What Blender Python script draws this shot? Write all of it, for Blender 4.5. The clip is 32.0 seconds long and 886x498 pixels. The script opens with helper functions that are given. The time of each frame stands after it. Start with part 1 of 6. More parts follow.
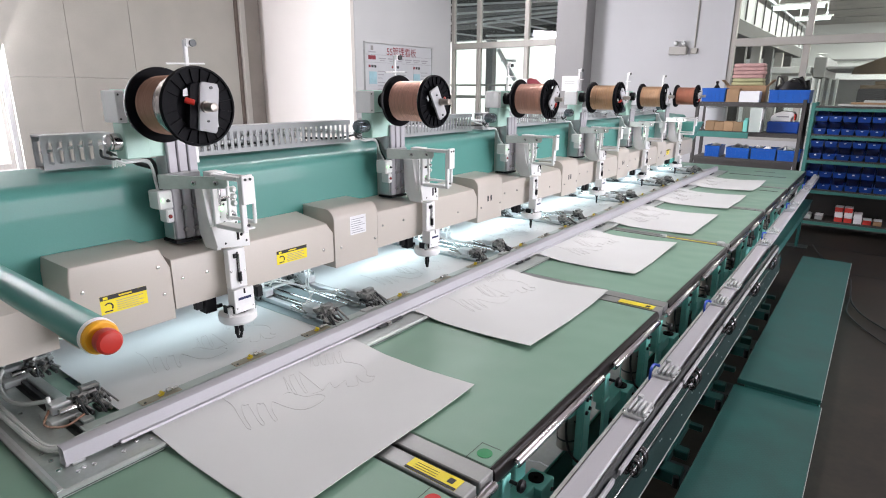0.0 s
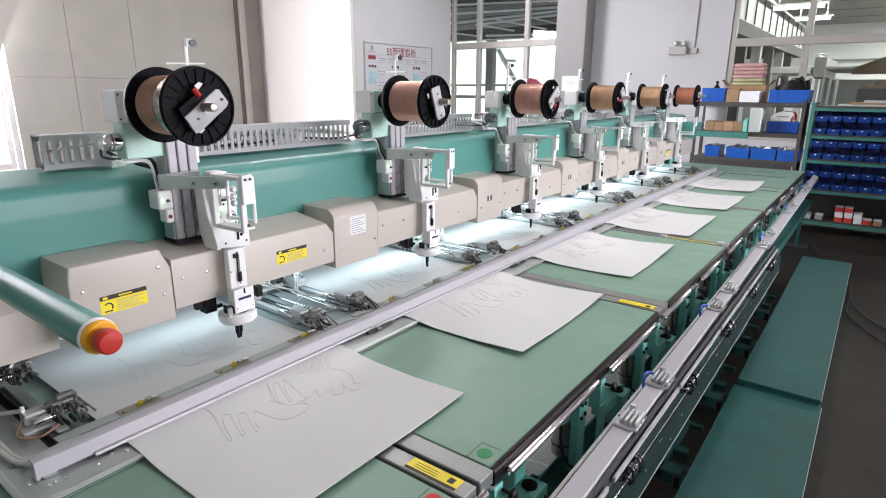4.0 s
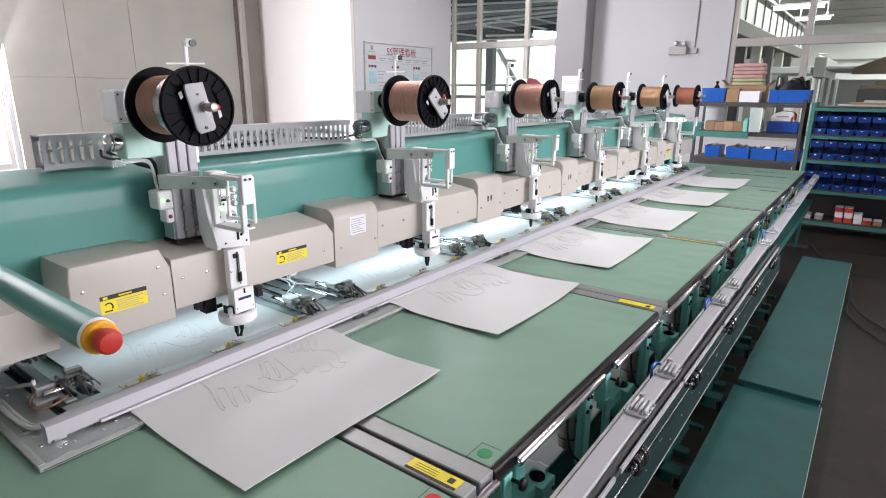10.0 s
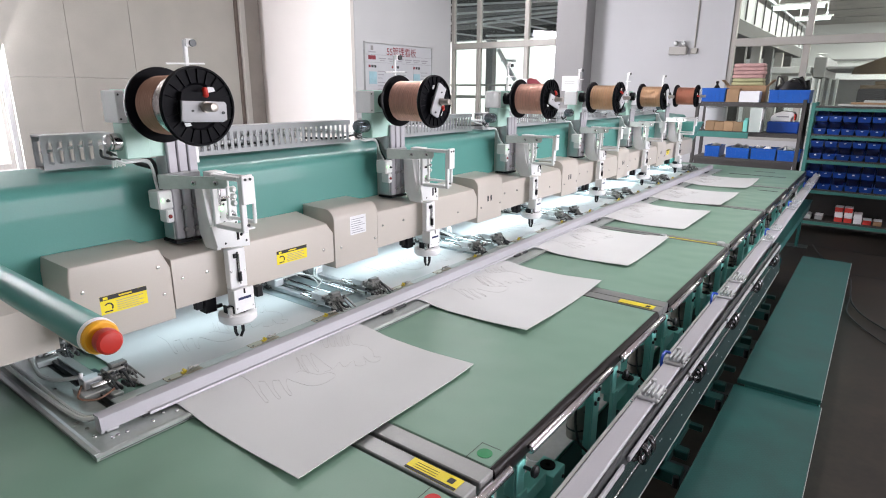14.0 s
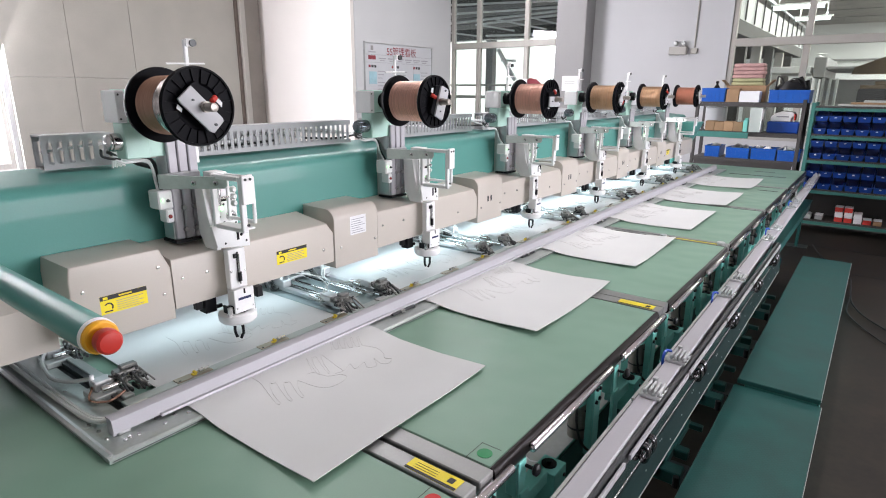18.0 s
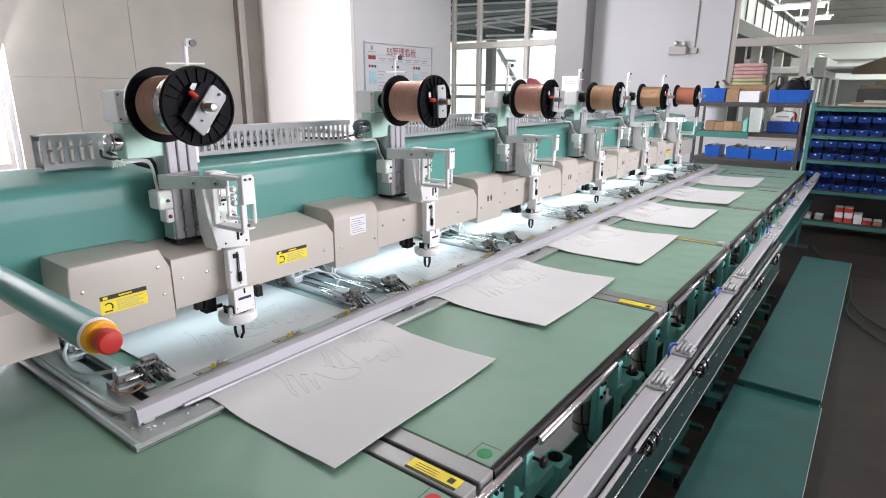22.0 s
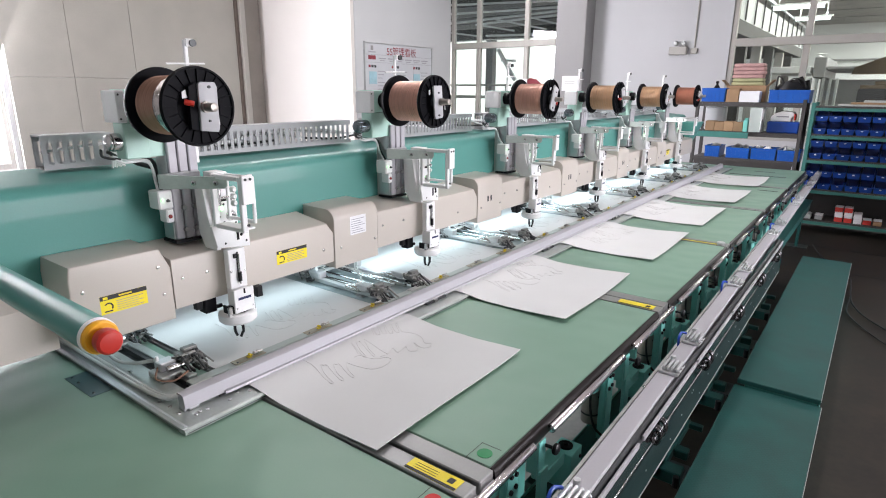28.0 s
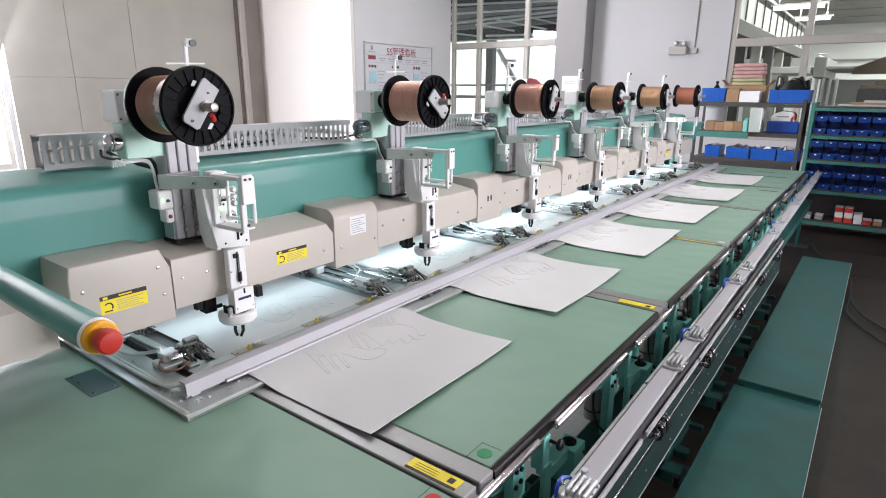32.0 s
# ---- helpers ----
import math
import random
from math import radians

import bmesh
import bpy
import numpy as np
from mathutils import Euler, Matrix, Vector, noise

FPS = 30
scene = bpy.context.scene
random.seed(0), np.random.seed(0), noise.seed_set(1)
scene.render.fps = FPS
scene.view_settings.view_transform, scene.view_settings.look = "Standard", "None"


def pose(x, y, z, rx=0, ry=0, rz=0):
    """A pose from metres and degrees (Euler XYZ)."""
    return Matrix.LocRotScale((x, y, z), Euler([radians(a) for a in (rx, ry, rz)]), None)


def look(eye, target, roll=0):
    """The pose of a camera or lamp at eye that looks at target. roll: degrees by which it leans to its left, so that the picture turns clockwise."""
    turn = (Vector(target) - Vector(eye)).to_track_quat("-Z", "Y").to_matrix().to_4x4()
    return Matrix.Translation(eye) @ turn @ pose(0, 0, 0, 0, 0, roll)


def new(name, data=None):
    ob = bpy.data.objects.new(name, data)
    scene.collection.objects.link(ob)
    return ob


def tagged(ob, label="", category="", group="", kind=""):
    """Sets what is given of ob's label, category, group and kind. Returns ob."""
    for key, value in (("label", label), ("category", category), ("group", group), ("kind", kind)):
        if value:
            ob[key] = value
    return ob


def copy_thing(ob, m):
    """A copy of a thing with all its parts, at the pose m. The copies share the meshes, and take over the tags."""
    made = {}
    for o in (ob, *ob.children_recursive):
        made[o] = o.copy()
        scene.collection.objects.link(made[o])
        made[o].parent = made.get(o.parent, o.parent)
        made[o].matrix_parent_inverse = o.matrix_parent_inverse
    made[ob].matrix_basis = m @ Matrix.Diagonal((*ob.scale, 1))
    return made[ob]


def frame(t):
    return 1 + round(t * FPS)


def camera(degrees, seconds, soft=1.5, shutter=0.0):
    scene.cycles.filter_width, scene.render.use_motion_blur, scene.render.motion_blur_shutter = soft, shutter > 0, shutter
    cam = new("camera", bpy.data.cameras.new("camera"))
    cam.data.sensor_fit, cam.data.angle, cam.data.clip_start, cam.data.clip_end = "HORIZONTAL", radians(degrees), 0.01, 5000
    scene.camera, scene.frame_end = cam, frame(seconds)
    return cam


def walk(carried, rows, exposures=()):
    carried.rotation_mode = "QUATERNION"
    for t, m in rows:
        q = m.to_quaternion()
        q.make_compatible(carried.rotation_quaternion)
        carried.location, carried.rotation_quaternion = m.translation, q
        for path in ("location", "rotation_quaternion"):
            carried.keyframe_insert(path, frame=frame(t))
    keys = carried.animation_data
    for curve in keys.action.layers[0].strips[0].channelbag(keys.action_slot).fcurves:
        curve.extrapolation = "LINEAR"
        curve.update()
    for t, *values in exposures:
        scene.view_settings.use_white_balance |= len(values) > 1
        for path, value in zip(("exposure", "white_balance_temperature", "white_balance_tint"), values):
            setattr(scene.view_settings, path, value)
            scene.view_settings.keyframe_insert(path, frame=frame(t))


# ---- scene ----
cam = camera(75.31, 32.0, soft=1.05)
STAND = pose(0, 0, 1.65, 74.4627, -0.3377, -53.1308)
walk(cam, [(0.0, STAND), (32.0, STAND)], exposures=[(0.0, 0.0), (32.0, 0.0)])

# ---------------------------------------------------------------- light
world = bpy.data.worlds.new("daylight")
scene.world = world
world.use_nodes = True
wn = world.node_tree
sky = wn.nodes.new("ShaderNodeTexSky")
sky.sky_type, sky.sun_disc = "NISHITA", False
sky.sun_elevation, sky.sun_rotation = radians(40), radians(150)
wn.links.new(sky.outputs[0], wn.nodes["Background"].inputs[0])
wn.nodes["Background"].inputs[1].default_value = 0.10


def area(name, m, sx, sy, watts, colour=(1, 1, 1)):
    d = bpy.data.lights.new(name, "AREA")
    d.shape, d.size, d.size_y, d.energy, d.color = "RECTANGLE", sx, sy, watts, colour
    ob = new(name, d)
    ob.matrix_world = m
    return ob


DAY = (0.985, 0.95, 1.03)
# daylight in the tall aisle windows and in the window beside the sliding door
for k in range(4):
    area("window_daylight", look((0.1 + 3.2 * k, -6.0, 2.0), (0.1 + 3.2 * k, 0, 1.7)), 2.6, 2.5, (14, 290, 320, 5)[k], DAY)
area("window_daylight", look((1.3, 10.15, 2.2), (4.5, 5.5, 1.6)), 3.0, 3.0, 1060, DAY)
# added ceiling fill lights, placed to brighten heads, table and walls
for bx, watts in ((4.3, 100), (6.0, 66)):
    area("batten_light", look((bx, 4.4, 4.28), (bx, 4.4, 0)), 2.2, 0.25, watts, (0.995, 0.955, 0.99))
area("batten_light", look((8.6, 5.6, 4.28), (8.6, 5.6, 0)), 2.2, 0.25, 60, (0.995, 0.955, 0.99))
area("batten_light", look((3.6, 0.8, 4.28), (3.6, 0.8, 0)), 2.2, 0.25, 48, (0.995, 0.955, 0.99))
area("batten_light", look((2.4, 0.2, 4.28), (2.4, 0.2, 0)), 2.2, 0.25, 11, (0.995, 0.955, 0.99))
# next hall: two added ceiling fills, and a glow above each tube lamp
area("hall_light", look((15.5, 0.0, 4.2), (15.5, 0.0, 0)), 6, 4, 150, (1.0, 0.95, 0.89))
area("hall_light", look((24.0, -2.0, 4.2), (24.0, -2.0, 0)), 6, 4, 1300, (1.0, 0.95, 0.89))
for lx, ly, lz in ((16.0, 1.96, 3.60), (19.6, 2.01, 3.69)):
    area("tube_glow", look((lx, ly, lz), (lx, ly, 4.3)), 0.18, 0.9, 160, (1.0, 0.95, 0.89))
# added side fill for the next hall, with no window behind it
area("hall_window_daylight", look((16.0, -8.5, 2.4), (16.5, 0.0, 3.2)), 8, 3, 1000, (1.0, 0.95, 0.88))
# work lights under the sewing beam
for k in range(6):
    area("work_light", look((1.33 + k, 1.88, 0.958), (1.33 + k, 1.86, 0.8)), 0.96, 0.12, (1.15, 2.1, 2.5, 2.5, 2.5, 2.5)[k], (0.74, 0.92, 1.0))
area("work_light", look((0.72, 1.88, 0.958), (0.72, 1.86, 0.8)), 0.3, 0.12, 0.2, (0.74, 0.92, 1.0))


# ---------------------------------------------------------------- materials
def mat(name, colour, rough=0.5, metal=0.0, vary=0.12, scale=6.0, fine=60.0, bump=0.06, dirt=0.0, spec=0.5, coat=0.0, emit=0.0, island=0.0, stretch=None):
    m = bpy.data.materials.new(name)
    m.use_nodes = True
    nt = m.node_tree
    n, l = nt.nodes, nt.links
    b = n["Principled BSDF"]
    co = n.new("ShaderNodeTexCoord")
    a = n.new("ShaderNodeTexNoise")
    a.inputs["Scale"].default_value, a.inputs["Detail"].default_value = scale, 5
    f = n.new("ShaderNodeTexNoise")
    f.inputs["Scale"].default_value, f.inputs["Detail"].default_value = fine, 4
    l.new(co.outputs["Object"], a.inputs["Vector"])
    if stretch:
        mp = n.new("ShaderNodeMapping")
        mp.inputs["Scale"].default_value = stretch
        l.new(co.outputs["Object"], mp.inputs["Vector"])
        l.new(mp.outputs[0], f.inputs["Vector"])
    else:
        l.new(co.outputs["Object"], f.inputs["Vector"])
    mix = n.new("ShaderNodeMix")
    mix.data_type = "FLOAT"
    mix.inputs[0].default_value = 0.35
    l.new(a.outputs["Fac"], mix.inputs[2])
    l.new(f.outputs["Fac"], mix.inputs[3])
    ramp = n.new("ShaderNodeValToRGB")
    lo = [c * (1 - vary) for c in colour]
    hi = [min(1, c * (1 + vary)) for c in colour]
    ramp.color_ramp.elements[0].position, ramp.color_ramp.elements[1].position = 0.32, 0.68
    ramp.color_ramp.elements[0].color, ramp.color_ramp.elements[1].color = (*lo, 1), (*hi, 1)
    l.new(mix.outputs[0], ramp.inputs[0])
    out = ramp.outputs[0]
    if dirt:
        d = n.new("ShaderNodeTexNoise")
        d.inputs["Scale"].default_value, d.inputs["Detail"].default_value, d.inputs["Roughness"].default_value = scale * 0.45, 8, 0.7
        l.new(co.outputs["Object"], d.inputs["Vector"])
        r2 = n.new("ShaderNodeValToRGB")
        r2.color_ramp.elements[0].position, r2.color_ramp.elements[1].position = 0.52, 0.78
        r2.color_ramp.elements[0].color, r2.color_ramp.elements[1].color = (0, 0, 0, 1), (dirt, dirt, dirt, 1)
        l.new(d.outputs["Fac"], r2.inputs[0])
        mx = n.new("ShaderNodeMix")
        mx.data_type = "RGBA"
        mx.inputs[7].default_value = (*[c * 0.45 for c in colour], 1)
        l.new(r2.outputs[0], mx.inputs[0])
        l.new(out, mx.inputs[6])
        out = mx.outputs[2]
    if island:
        oi = n.new("ShaderNodeObjectInfo")
        hs = n.new("ShaderNodeHueSaturation")
        mr = n.new("ShaderNodeMapRange")
        mr.inputs[3].default_value, mr.inputs[4].default_value = 1 - island, 1 + island
        l.new(oi.outputs["Random"], mr.inputs[0])
        l.new(mr.outputs[0], hs.inputs["Value"])
        l.new(out, hs.inputs["Color"])
        out = hs.outputs[0]
    l.new(out, b.inputs["Base Color"])
    rr = n.new("ShaderNodeMapRange")
    rr.inputs[3].default_value, rr.inputs[4].default_value = max(0.03, rough - 0.1), min(1, rough + 0.1)
    l.new(mix.outputs[0], rr.inputs[0])
    l.new(rr.outputs[0], b.inputs["Roughness"])
    b.inputs["Metallic"].default_value = metal
    b.inputs["Specular IOR Level"].default_value = spec
    b.inputs["Coat Weight"].default_value = coat
    b.inputs["Coat Roughness"].default_value = 0.12
    if bump:
        bp = n.new("ShaderNodeBump")
        bp.inputs["Strength"].default_value, bp.inputs["Distance"].default_value = bump, 0.004
        l.new(mix.outputs[0], bp.inputs["Height"])
        l.new(bp.outputs[0], b.inputs["Normal"])
    if emit:
        b.inputs["Emission Color"].default_value = (*colour, 1)
        b.inputs["Emission Strength"].default_value = emit
    return m


def wavy(m, scale, strength, depth):
    """Broad shallow waves in a sheet, over the material's fine relief."""
    n, l = m.node_tree.nodes, m.node_tree.links
    b = n["Principled BSDF"]
    co, w, bp = n.new("ShaderNodeTexCoord"), n.new("ShaderNodeTexNoise"), n.new("ShaderNodeBump")
    w.inputs["Scale"].default_value, w.inputs["Detail"].default_value = scale, 1
    bp.inputs["Strength"].default_value, bp.inputs["Distance"].default_value = strength, depth
    l.new(co.outputs["Object"], w.inputs["Vector"])
    l.new(w.outputs["Fac"], bp.inputs["Height"])
    old = b.inputs["Normal"].links
    if old:
        l.new(old[0].from_socket, bp.inputs["Normal"])
    l.new(bp.outputs[0], b.inputs["Normal"])


def glass_mat(name, tint=(0.9, 0.95, 0.95), rough=0.02):
    m = bpy.data.materials.new(name)
    m.use_nodes = True
    n, l = m.node_tree.nodes, m.node_tree.links
    n.remove(n["Principled BSDF"])
    t, g, mx = n.new("ShaderNodeBsdfTransparent"), n.new("ShaderNodeBsdfGlossy"), n.new("ShaderNodeMixShader")
    fr = n.new("ShaderNodeFresnel")
    fr.inputs[0].default_value = 1.45
    t.inputs[0].default_value = (*tint, 1)
    g.inputs["Roughness"].default_value = rough
    l.new(fr.outputs[0], mx.inputs[0])
    l.new(t.outputs[0], mx.inputs[1])
    l.new(g.outputs[0], mx.inputs[2])
    l.new(mx.outputs[0], n["Material Output"].inputs[0])
    return m


BEAM = mat("beam_enamel", (0.092, 0.285, 0.25), 0.40, vary=0.07, scale=2.2, fine=220, bump=0.0, spec=0.25, coat=0.13, dirt=0.12)
wavy(BEAM, 3.0, 0.25, 0.01)
BEAM.node_tree.nodes["Principled BSDF"].inputs["Coat Roughness"].default_value = 0.05
TEALLT = mat("light_teal_paint", (0.20, 0.58, 0.52), 0.4, vary=0.08, scale=6, fine=90, bump=0.04, dirt=0.25)
DRIVE = mat("blue_grey_motor_case", (0.17, 0.20, 0.22), 0.26, metal=0.75, vary=0.1, scale=8, fine=90, bump=0.02)
CLAMP = mat("worn_grey_steel", (0.27, 0.27, 0.26), 0.34, metal=0.7, vary=0.3, scale=30, fine=160, bump=0.05)
MOTOR = mat("brown_grey_motor", (0.36, 0.33, 0.30), 0.34, metal=0.7, vary=0.1, scale=8, fine=90, bump=0.03)
RACKTEAL = mat("rack_teal_paint", (0.05, 0.20, 0.175), 0.45, vary=0.12, scale=5, fine=90, bump=0.05, dirt=0.35)
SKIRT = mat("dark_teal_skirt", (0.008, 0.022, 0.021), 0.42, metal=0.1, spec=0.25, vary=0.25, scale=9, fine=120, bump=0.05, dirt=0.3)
MINTBOX = mat("mint_green_enamel", (0.47, 0.71, 0.62), 0.38, vary=0.05, scale=5, fine=160, bump=0.03)
TEAL = mat("teal_paint", (0.10, 0.34, 0.29), 0.42, vary=0.12, scale=5, fine=90, bump=0.05, dirt=0.35)
TABLE = mat("green_laminate", (0.215, 0.355, 0.268), 0.44, vary=0.05, scale=2.2, fine=260, bump=0.012, dirt=0.06, spec=0.4)
wavy(TABLE, 4.5, 0.6, 0.03)
CREAM = mat("cream_enamel", (0.535, 0.49, 0.44), 0.34, vary=0.035, scale=2, fine=240, bump=0.03)
WHITE = mat("white_enamel", (0.85, 0.85, 0.85), 0.38, vary=0.04, scale=8, fine=150, bump=0.03)
LILAC = mat("anodised_rail", (0.43, 0.42, 0.45), 0.45, metal=0.1, vary=0.04, scale=3, fine=200, bump=0.02)
ALU = mat("brushed_aluminium", (0.62, 0.63, 0.64), 0.36, metal=0.75, vary=0.10, scale=5, fine=120, bump=0.05, dirt=0.25)
ALUDULL = mat("dull_aluminium", (0.56, 0.58, 0.57), 0.5, metal=0.4, vary=0.08, scale=6, fine=110, bump=0.04, dirt=0.2)
SASHALU = mat("worn_aluminium", (0.46, 0.50, 0.48), 0.33, metal=0.5, vary=0.12, scale=9, fine=110, bump=0.05, dirt=0.35)
STEEL = mat("polished_steel", (0.62, 0.61, 0.60), 0.2, metal=1.0, vary=0.08, scale=10, fine=90, bump=0.02)
CHROME = mat("chrome", (0.8, 0.8, 0.8), 0.08, metal=1.0, vary=0.03, scale=20, fine=90, bump=0.0)
DARK = mat("dark_steel", (0.055, 0.058, 0.06), 0.42, metal=0.4, vary=0.2, scale=10, fine=90, bump=0.06)
DARKGLOSS = mat("dark_polished_steel", (0.16, 0.155, 0.16), 0.16, metal=0.9, vary=0.25, scale=7, fine=60, bump=0.03)
GREYSLAB = mat("pale_concrete_slab", (0.42, 0.43, 0.41), 0.6, vary=0.14, scale=3, fine=40, bump=0.08, dirt=0.3)
BLACK = mat("black_plastic", (0.010, 0.010, 0.012), 0.42, spec=0.22, vary=0.2, scale=14, fine=120, bump=0.04)
RUBBER = mat("black_rubber", (0.02, 0.02, 0.02), 0.7, vary=0.2, scale=14, fine=120, bump=0.06)
GREYDUCT = mat("grey_duct_plastic", (0.36, 0.365, 0.375), 0.5, vary=0.05, scale=6, fine=140, bump=0.03)
# stretched tone bands put the sheen of the windings into the wire colours
COPPER = mat("copper_wire", (0.64, 0.38, 0.30), 0.3, metal=0.5, vary=0.4, scale=2, fine=8, bump=0.0, coat=0.8, stretch=(1, 45, 1))
COPPERTAN = mat("tan_copper_wire", (0.56, 0.37, 0.23), 0.3, metal=0.5, vary=0.34, scale=2, fine=8, bump=0.0, coat=0.4, stretch=(1, 45, 1))
COPPERRED = mat("red_copper_wire", (0.52, 0.23, 0.15), 0.3, metal=0.5, vary=0.34, scale=2, fine=8, bump=0.0, coat=0.4, stretch=(1, 45, 1))
COPPERLT = mat("film_wrapped_wire", (0.40, 0.22, 0.15), 0.25, metal=0.5, vary=0.35, scale=3, fine=8, bump=0.15, coat=1.0, stretch=(1, 35, 1))
SPOOLBLACK = mat("glossy_black_spool", (0.006, 0.006, 0.008), 0.5, spec=0.06, vary=0.1, scale=14, fine=120, bump=0.0)
BRUSHED = mat("brushed_joint_steel", (0.31, 0.315, 0.31), 0.42, metal=0.7, vary=0.06, scale=4, fine=200, bump=0.02)
TRIM = mat("black_polished_edge", (0.013, 0.010, 0.010), 0.3, metal=0.0, spec=0.18, vary=0.1, scale=6, fine=90, bump=0.0)
TUBE = mat("pinkish_chrome", (0.70, 0.66, 0.67), 0.16, metal=1.0, vary=0.04, scale=8, fine=60, bump=0.0)
PLATEGREY = mat("pale_grey_plate", (0.46, 0.46, 0.48), 0.5, vary=0.04, bump=0.02)
SHEET = mat("white_felt", (0.685, 0.69, 0.688), 0.85, vary=0.035, scale=3, fine=500, bump=0.12)
STITCH = mat("heating_wire_stitch", (0.60, 0.59, 0.585), 0.6, vary=0.15, scale=30, fine=200, bump=0.0)
YELLOW = mat("yellow_label", (0.88, 0.73, 0.02), 0.42, vary=0.04, scale=12, fine=200, bump=0.0)
LABELBLACK = mat("label_black", (0.02, 0.02, 0.02), 0.5, vary=0.1, scale=12, fine=200, bump=0.0)
LABELWHITE = mat("label_white", (0.78, 0.78, 0.80), 0.5, vary=0.03, scale=12, fine=200, bump=0.0)
LABELGREY = mat("label_grey_print", (0.35, 0.35, 0.38), 0.6, vary=0.05, scale=12, fine=200, bump=0.0)
INK = mat("blue_ink", (0.02, 0.03, 0.10), 0.5, vary=0.05, scale=12, fine=200, bump=0.0)
BRASS = mat("zinc_yellow", (0.40, 0.355, 0.27), 0.36, metal=0.7, vary=0.12, scale=20, fine=160, bump=0.04)
YPLASTIC = mat("yellow_plastic", (0.80, 0.60, 0.05), 0.4, vary=0.06, scale=20, fine=160, bump=0.02)
RED = mat("red_plastic", (0.50, 0.025, 0.015), 0.36, vary=0.06, scale=12, fine=160, bump=0.02)
REDDOT = mat("red_marker", (0.62, 0.02, 0.02), 0.5, vary=0.04, scale=12, fine=160, bump=0.0)
GREENDOT = mat("green_marker", (0.01, 0.25, 0.08), 0.5, vary=0.04, scale=12, fine=160, bump=0.0)
LEDGREEN = mat("green_led", (0.35, 1.0, 0.35), 0.4, emit=2.5, bump=0.0, vary=0.0)
LEDRED = mat("dark_red_lens", (0.25, 0.02, 0.02), 0.25, bump=0.0, vary=0.02)
TUBECLEAR = mat("milky_air_hose", (0.62, 0.64, 0.62), 0.16, vary=0.08, scale=20, fine=100, bump=0.0, coat=0.4)
BLUEHOSE = mat("blue_air_hose", (0.02, 0.09, 0.55), 0.3, vary=0.05, scale=20, fine=100, bump=0.0)
CABLE = mat("black_cable", (0.016, 0.016, 0.017), 0.5, vary=0.1, scale=20, fine=100, bump=0.02)
CONCRETE = mat("grey_floor", (0.026, 0.0195, 0.0145), 0.6, vary=0.5, scale=3.4, fine=30, bump=0.1, dirt=0.7, spec=0.35)
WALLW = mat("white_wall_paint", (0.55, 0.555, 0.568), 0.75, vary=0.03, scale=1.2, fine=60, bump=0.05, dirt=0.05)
# lighter copy of the wall paint, with window light put into the colour
WALLLIT = mat("lit_wall_paint", (0.73, 0.70, 0.665), 0.75, vary=0.02, scale=1.2, fine=60, bump=0.04)
PANELGREY = mat("grey_door_panel", (0.42, 0.408, 0.37), 0.6, vary=0.09, scale=1.6, fine=60, bump=0.05, dirt=0.12)
DECKDARK = mat("dark_soffit_paint", (0.10, 0.095, 0.09), 0.7, vary=0.1, scale=2, fine=40)
PIERGREY = mat("grey_pier_paint", (0.30, 0.295, 0.295), 0.7, vary=0.05, scale=1.5, fine=60, bump=0.05, dirt=0.15)
BROWNTRIM = mat("brown_door_trim", (0.13, 0.10, 0.085), 0.55, vary=0.2, scale=5, fine=60, bump=0.05)
FRAMEGREY = mat("window_frame_paint", (0.43, 0.415, 0.38), 0.5, vary=0.06, scale=4, fine=80, bump=0.03)
CEIL = mat("ceiling_paint", (0.45, 0.42, 0.39), 0.8, vary=0.05, scale=1, fine=30, bump=0.05)
TIMBER = mat("weathered_timber", (0.16, 0.115, 0.07), 0.7, vary=0.3, scale=3, fine=30, bump=0.15, stretch=(6, 1, 6))
ARMPLATE = mat("satin_zinc_plate", (0.55, 0.61, 0.57), 0.32, metal=0.55, vary=0.12, scale=14, fine=120, bump=0.02)
BLUECRATE = mat("azure_crate_plastic", (0.013, 0.105, 0.46), 0.36, vary=0.06, scale=10, fine=140, bump=0.02)
BLUEBIN = mat("blue_bin_plastic", (0.008, 0.048, 0.27), 0.36, vary=0.06, scale=10, fine=140, bump=0.02, island=0.15)
CARD = mat("cardboard", (0.34, 0.215, 0.12), 0.8, vary=0.1, scale=10, fine=120, bump=0.06, island=0.2)
REDBOX = mat("red_carton", (0.55, 0.04, 0.03), 0.6, vary=0.06, scale=10, fine=120, bump=0.02)
SHELFDARK = mat("shelf_dark_board", (0.055, 0.05, 0.048), 0.6, vary=0.15, scale=6, fine=70, bump=0.04)
BENCH = mat("bench_green_paint", (0.012, 0.080, 0.073), 0.42, vary=0.22, scale=5, fine=140, bump=0.35, dirt=0.4)
PALEBIN = mat("pale_translucent_plastic", (0.50, 0.52, 0.54), 0.35, vary=0.05, bump=0.0)
BOARD = mat("printed_board", (0.56, 0.57, 0.60), 0.6, vary=0.03, scale=4, bump=0.0)
HEADRED = mat("dull_red_print", (0.26, 0.035, 0.05), 0.6, vary=0.05, bump=0.0)
COVERDARK = mat("dark_blue_grey_plate", (0.055, 0.11, 0.115), 0.3, vary=0.1, scale=8, fine=90, bump=0.02)
# clear film given a pale streaky colour that carries its highlights
FILM = mat("crinkled_clear_film", (0.66, 0.60, 0.57), 0.16, metal=0.85, vary=0.5, scale=26, fine=14, bump=1.0, coat=1.0, stretch=(7, 7, 7))
TREAD = mat("tread_plate_paint", (0.011, 0.083, 0.074), 0.50, vary=0.3, scale=5, fine=140, bump=0.0, dirt=0.4)


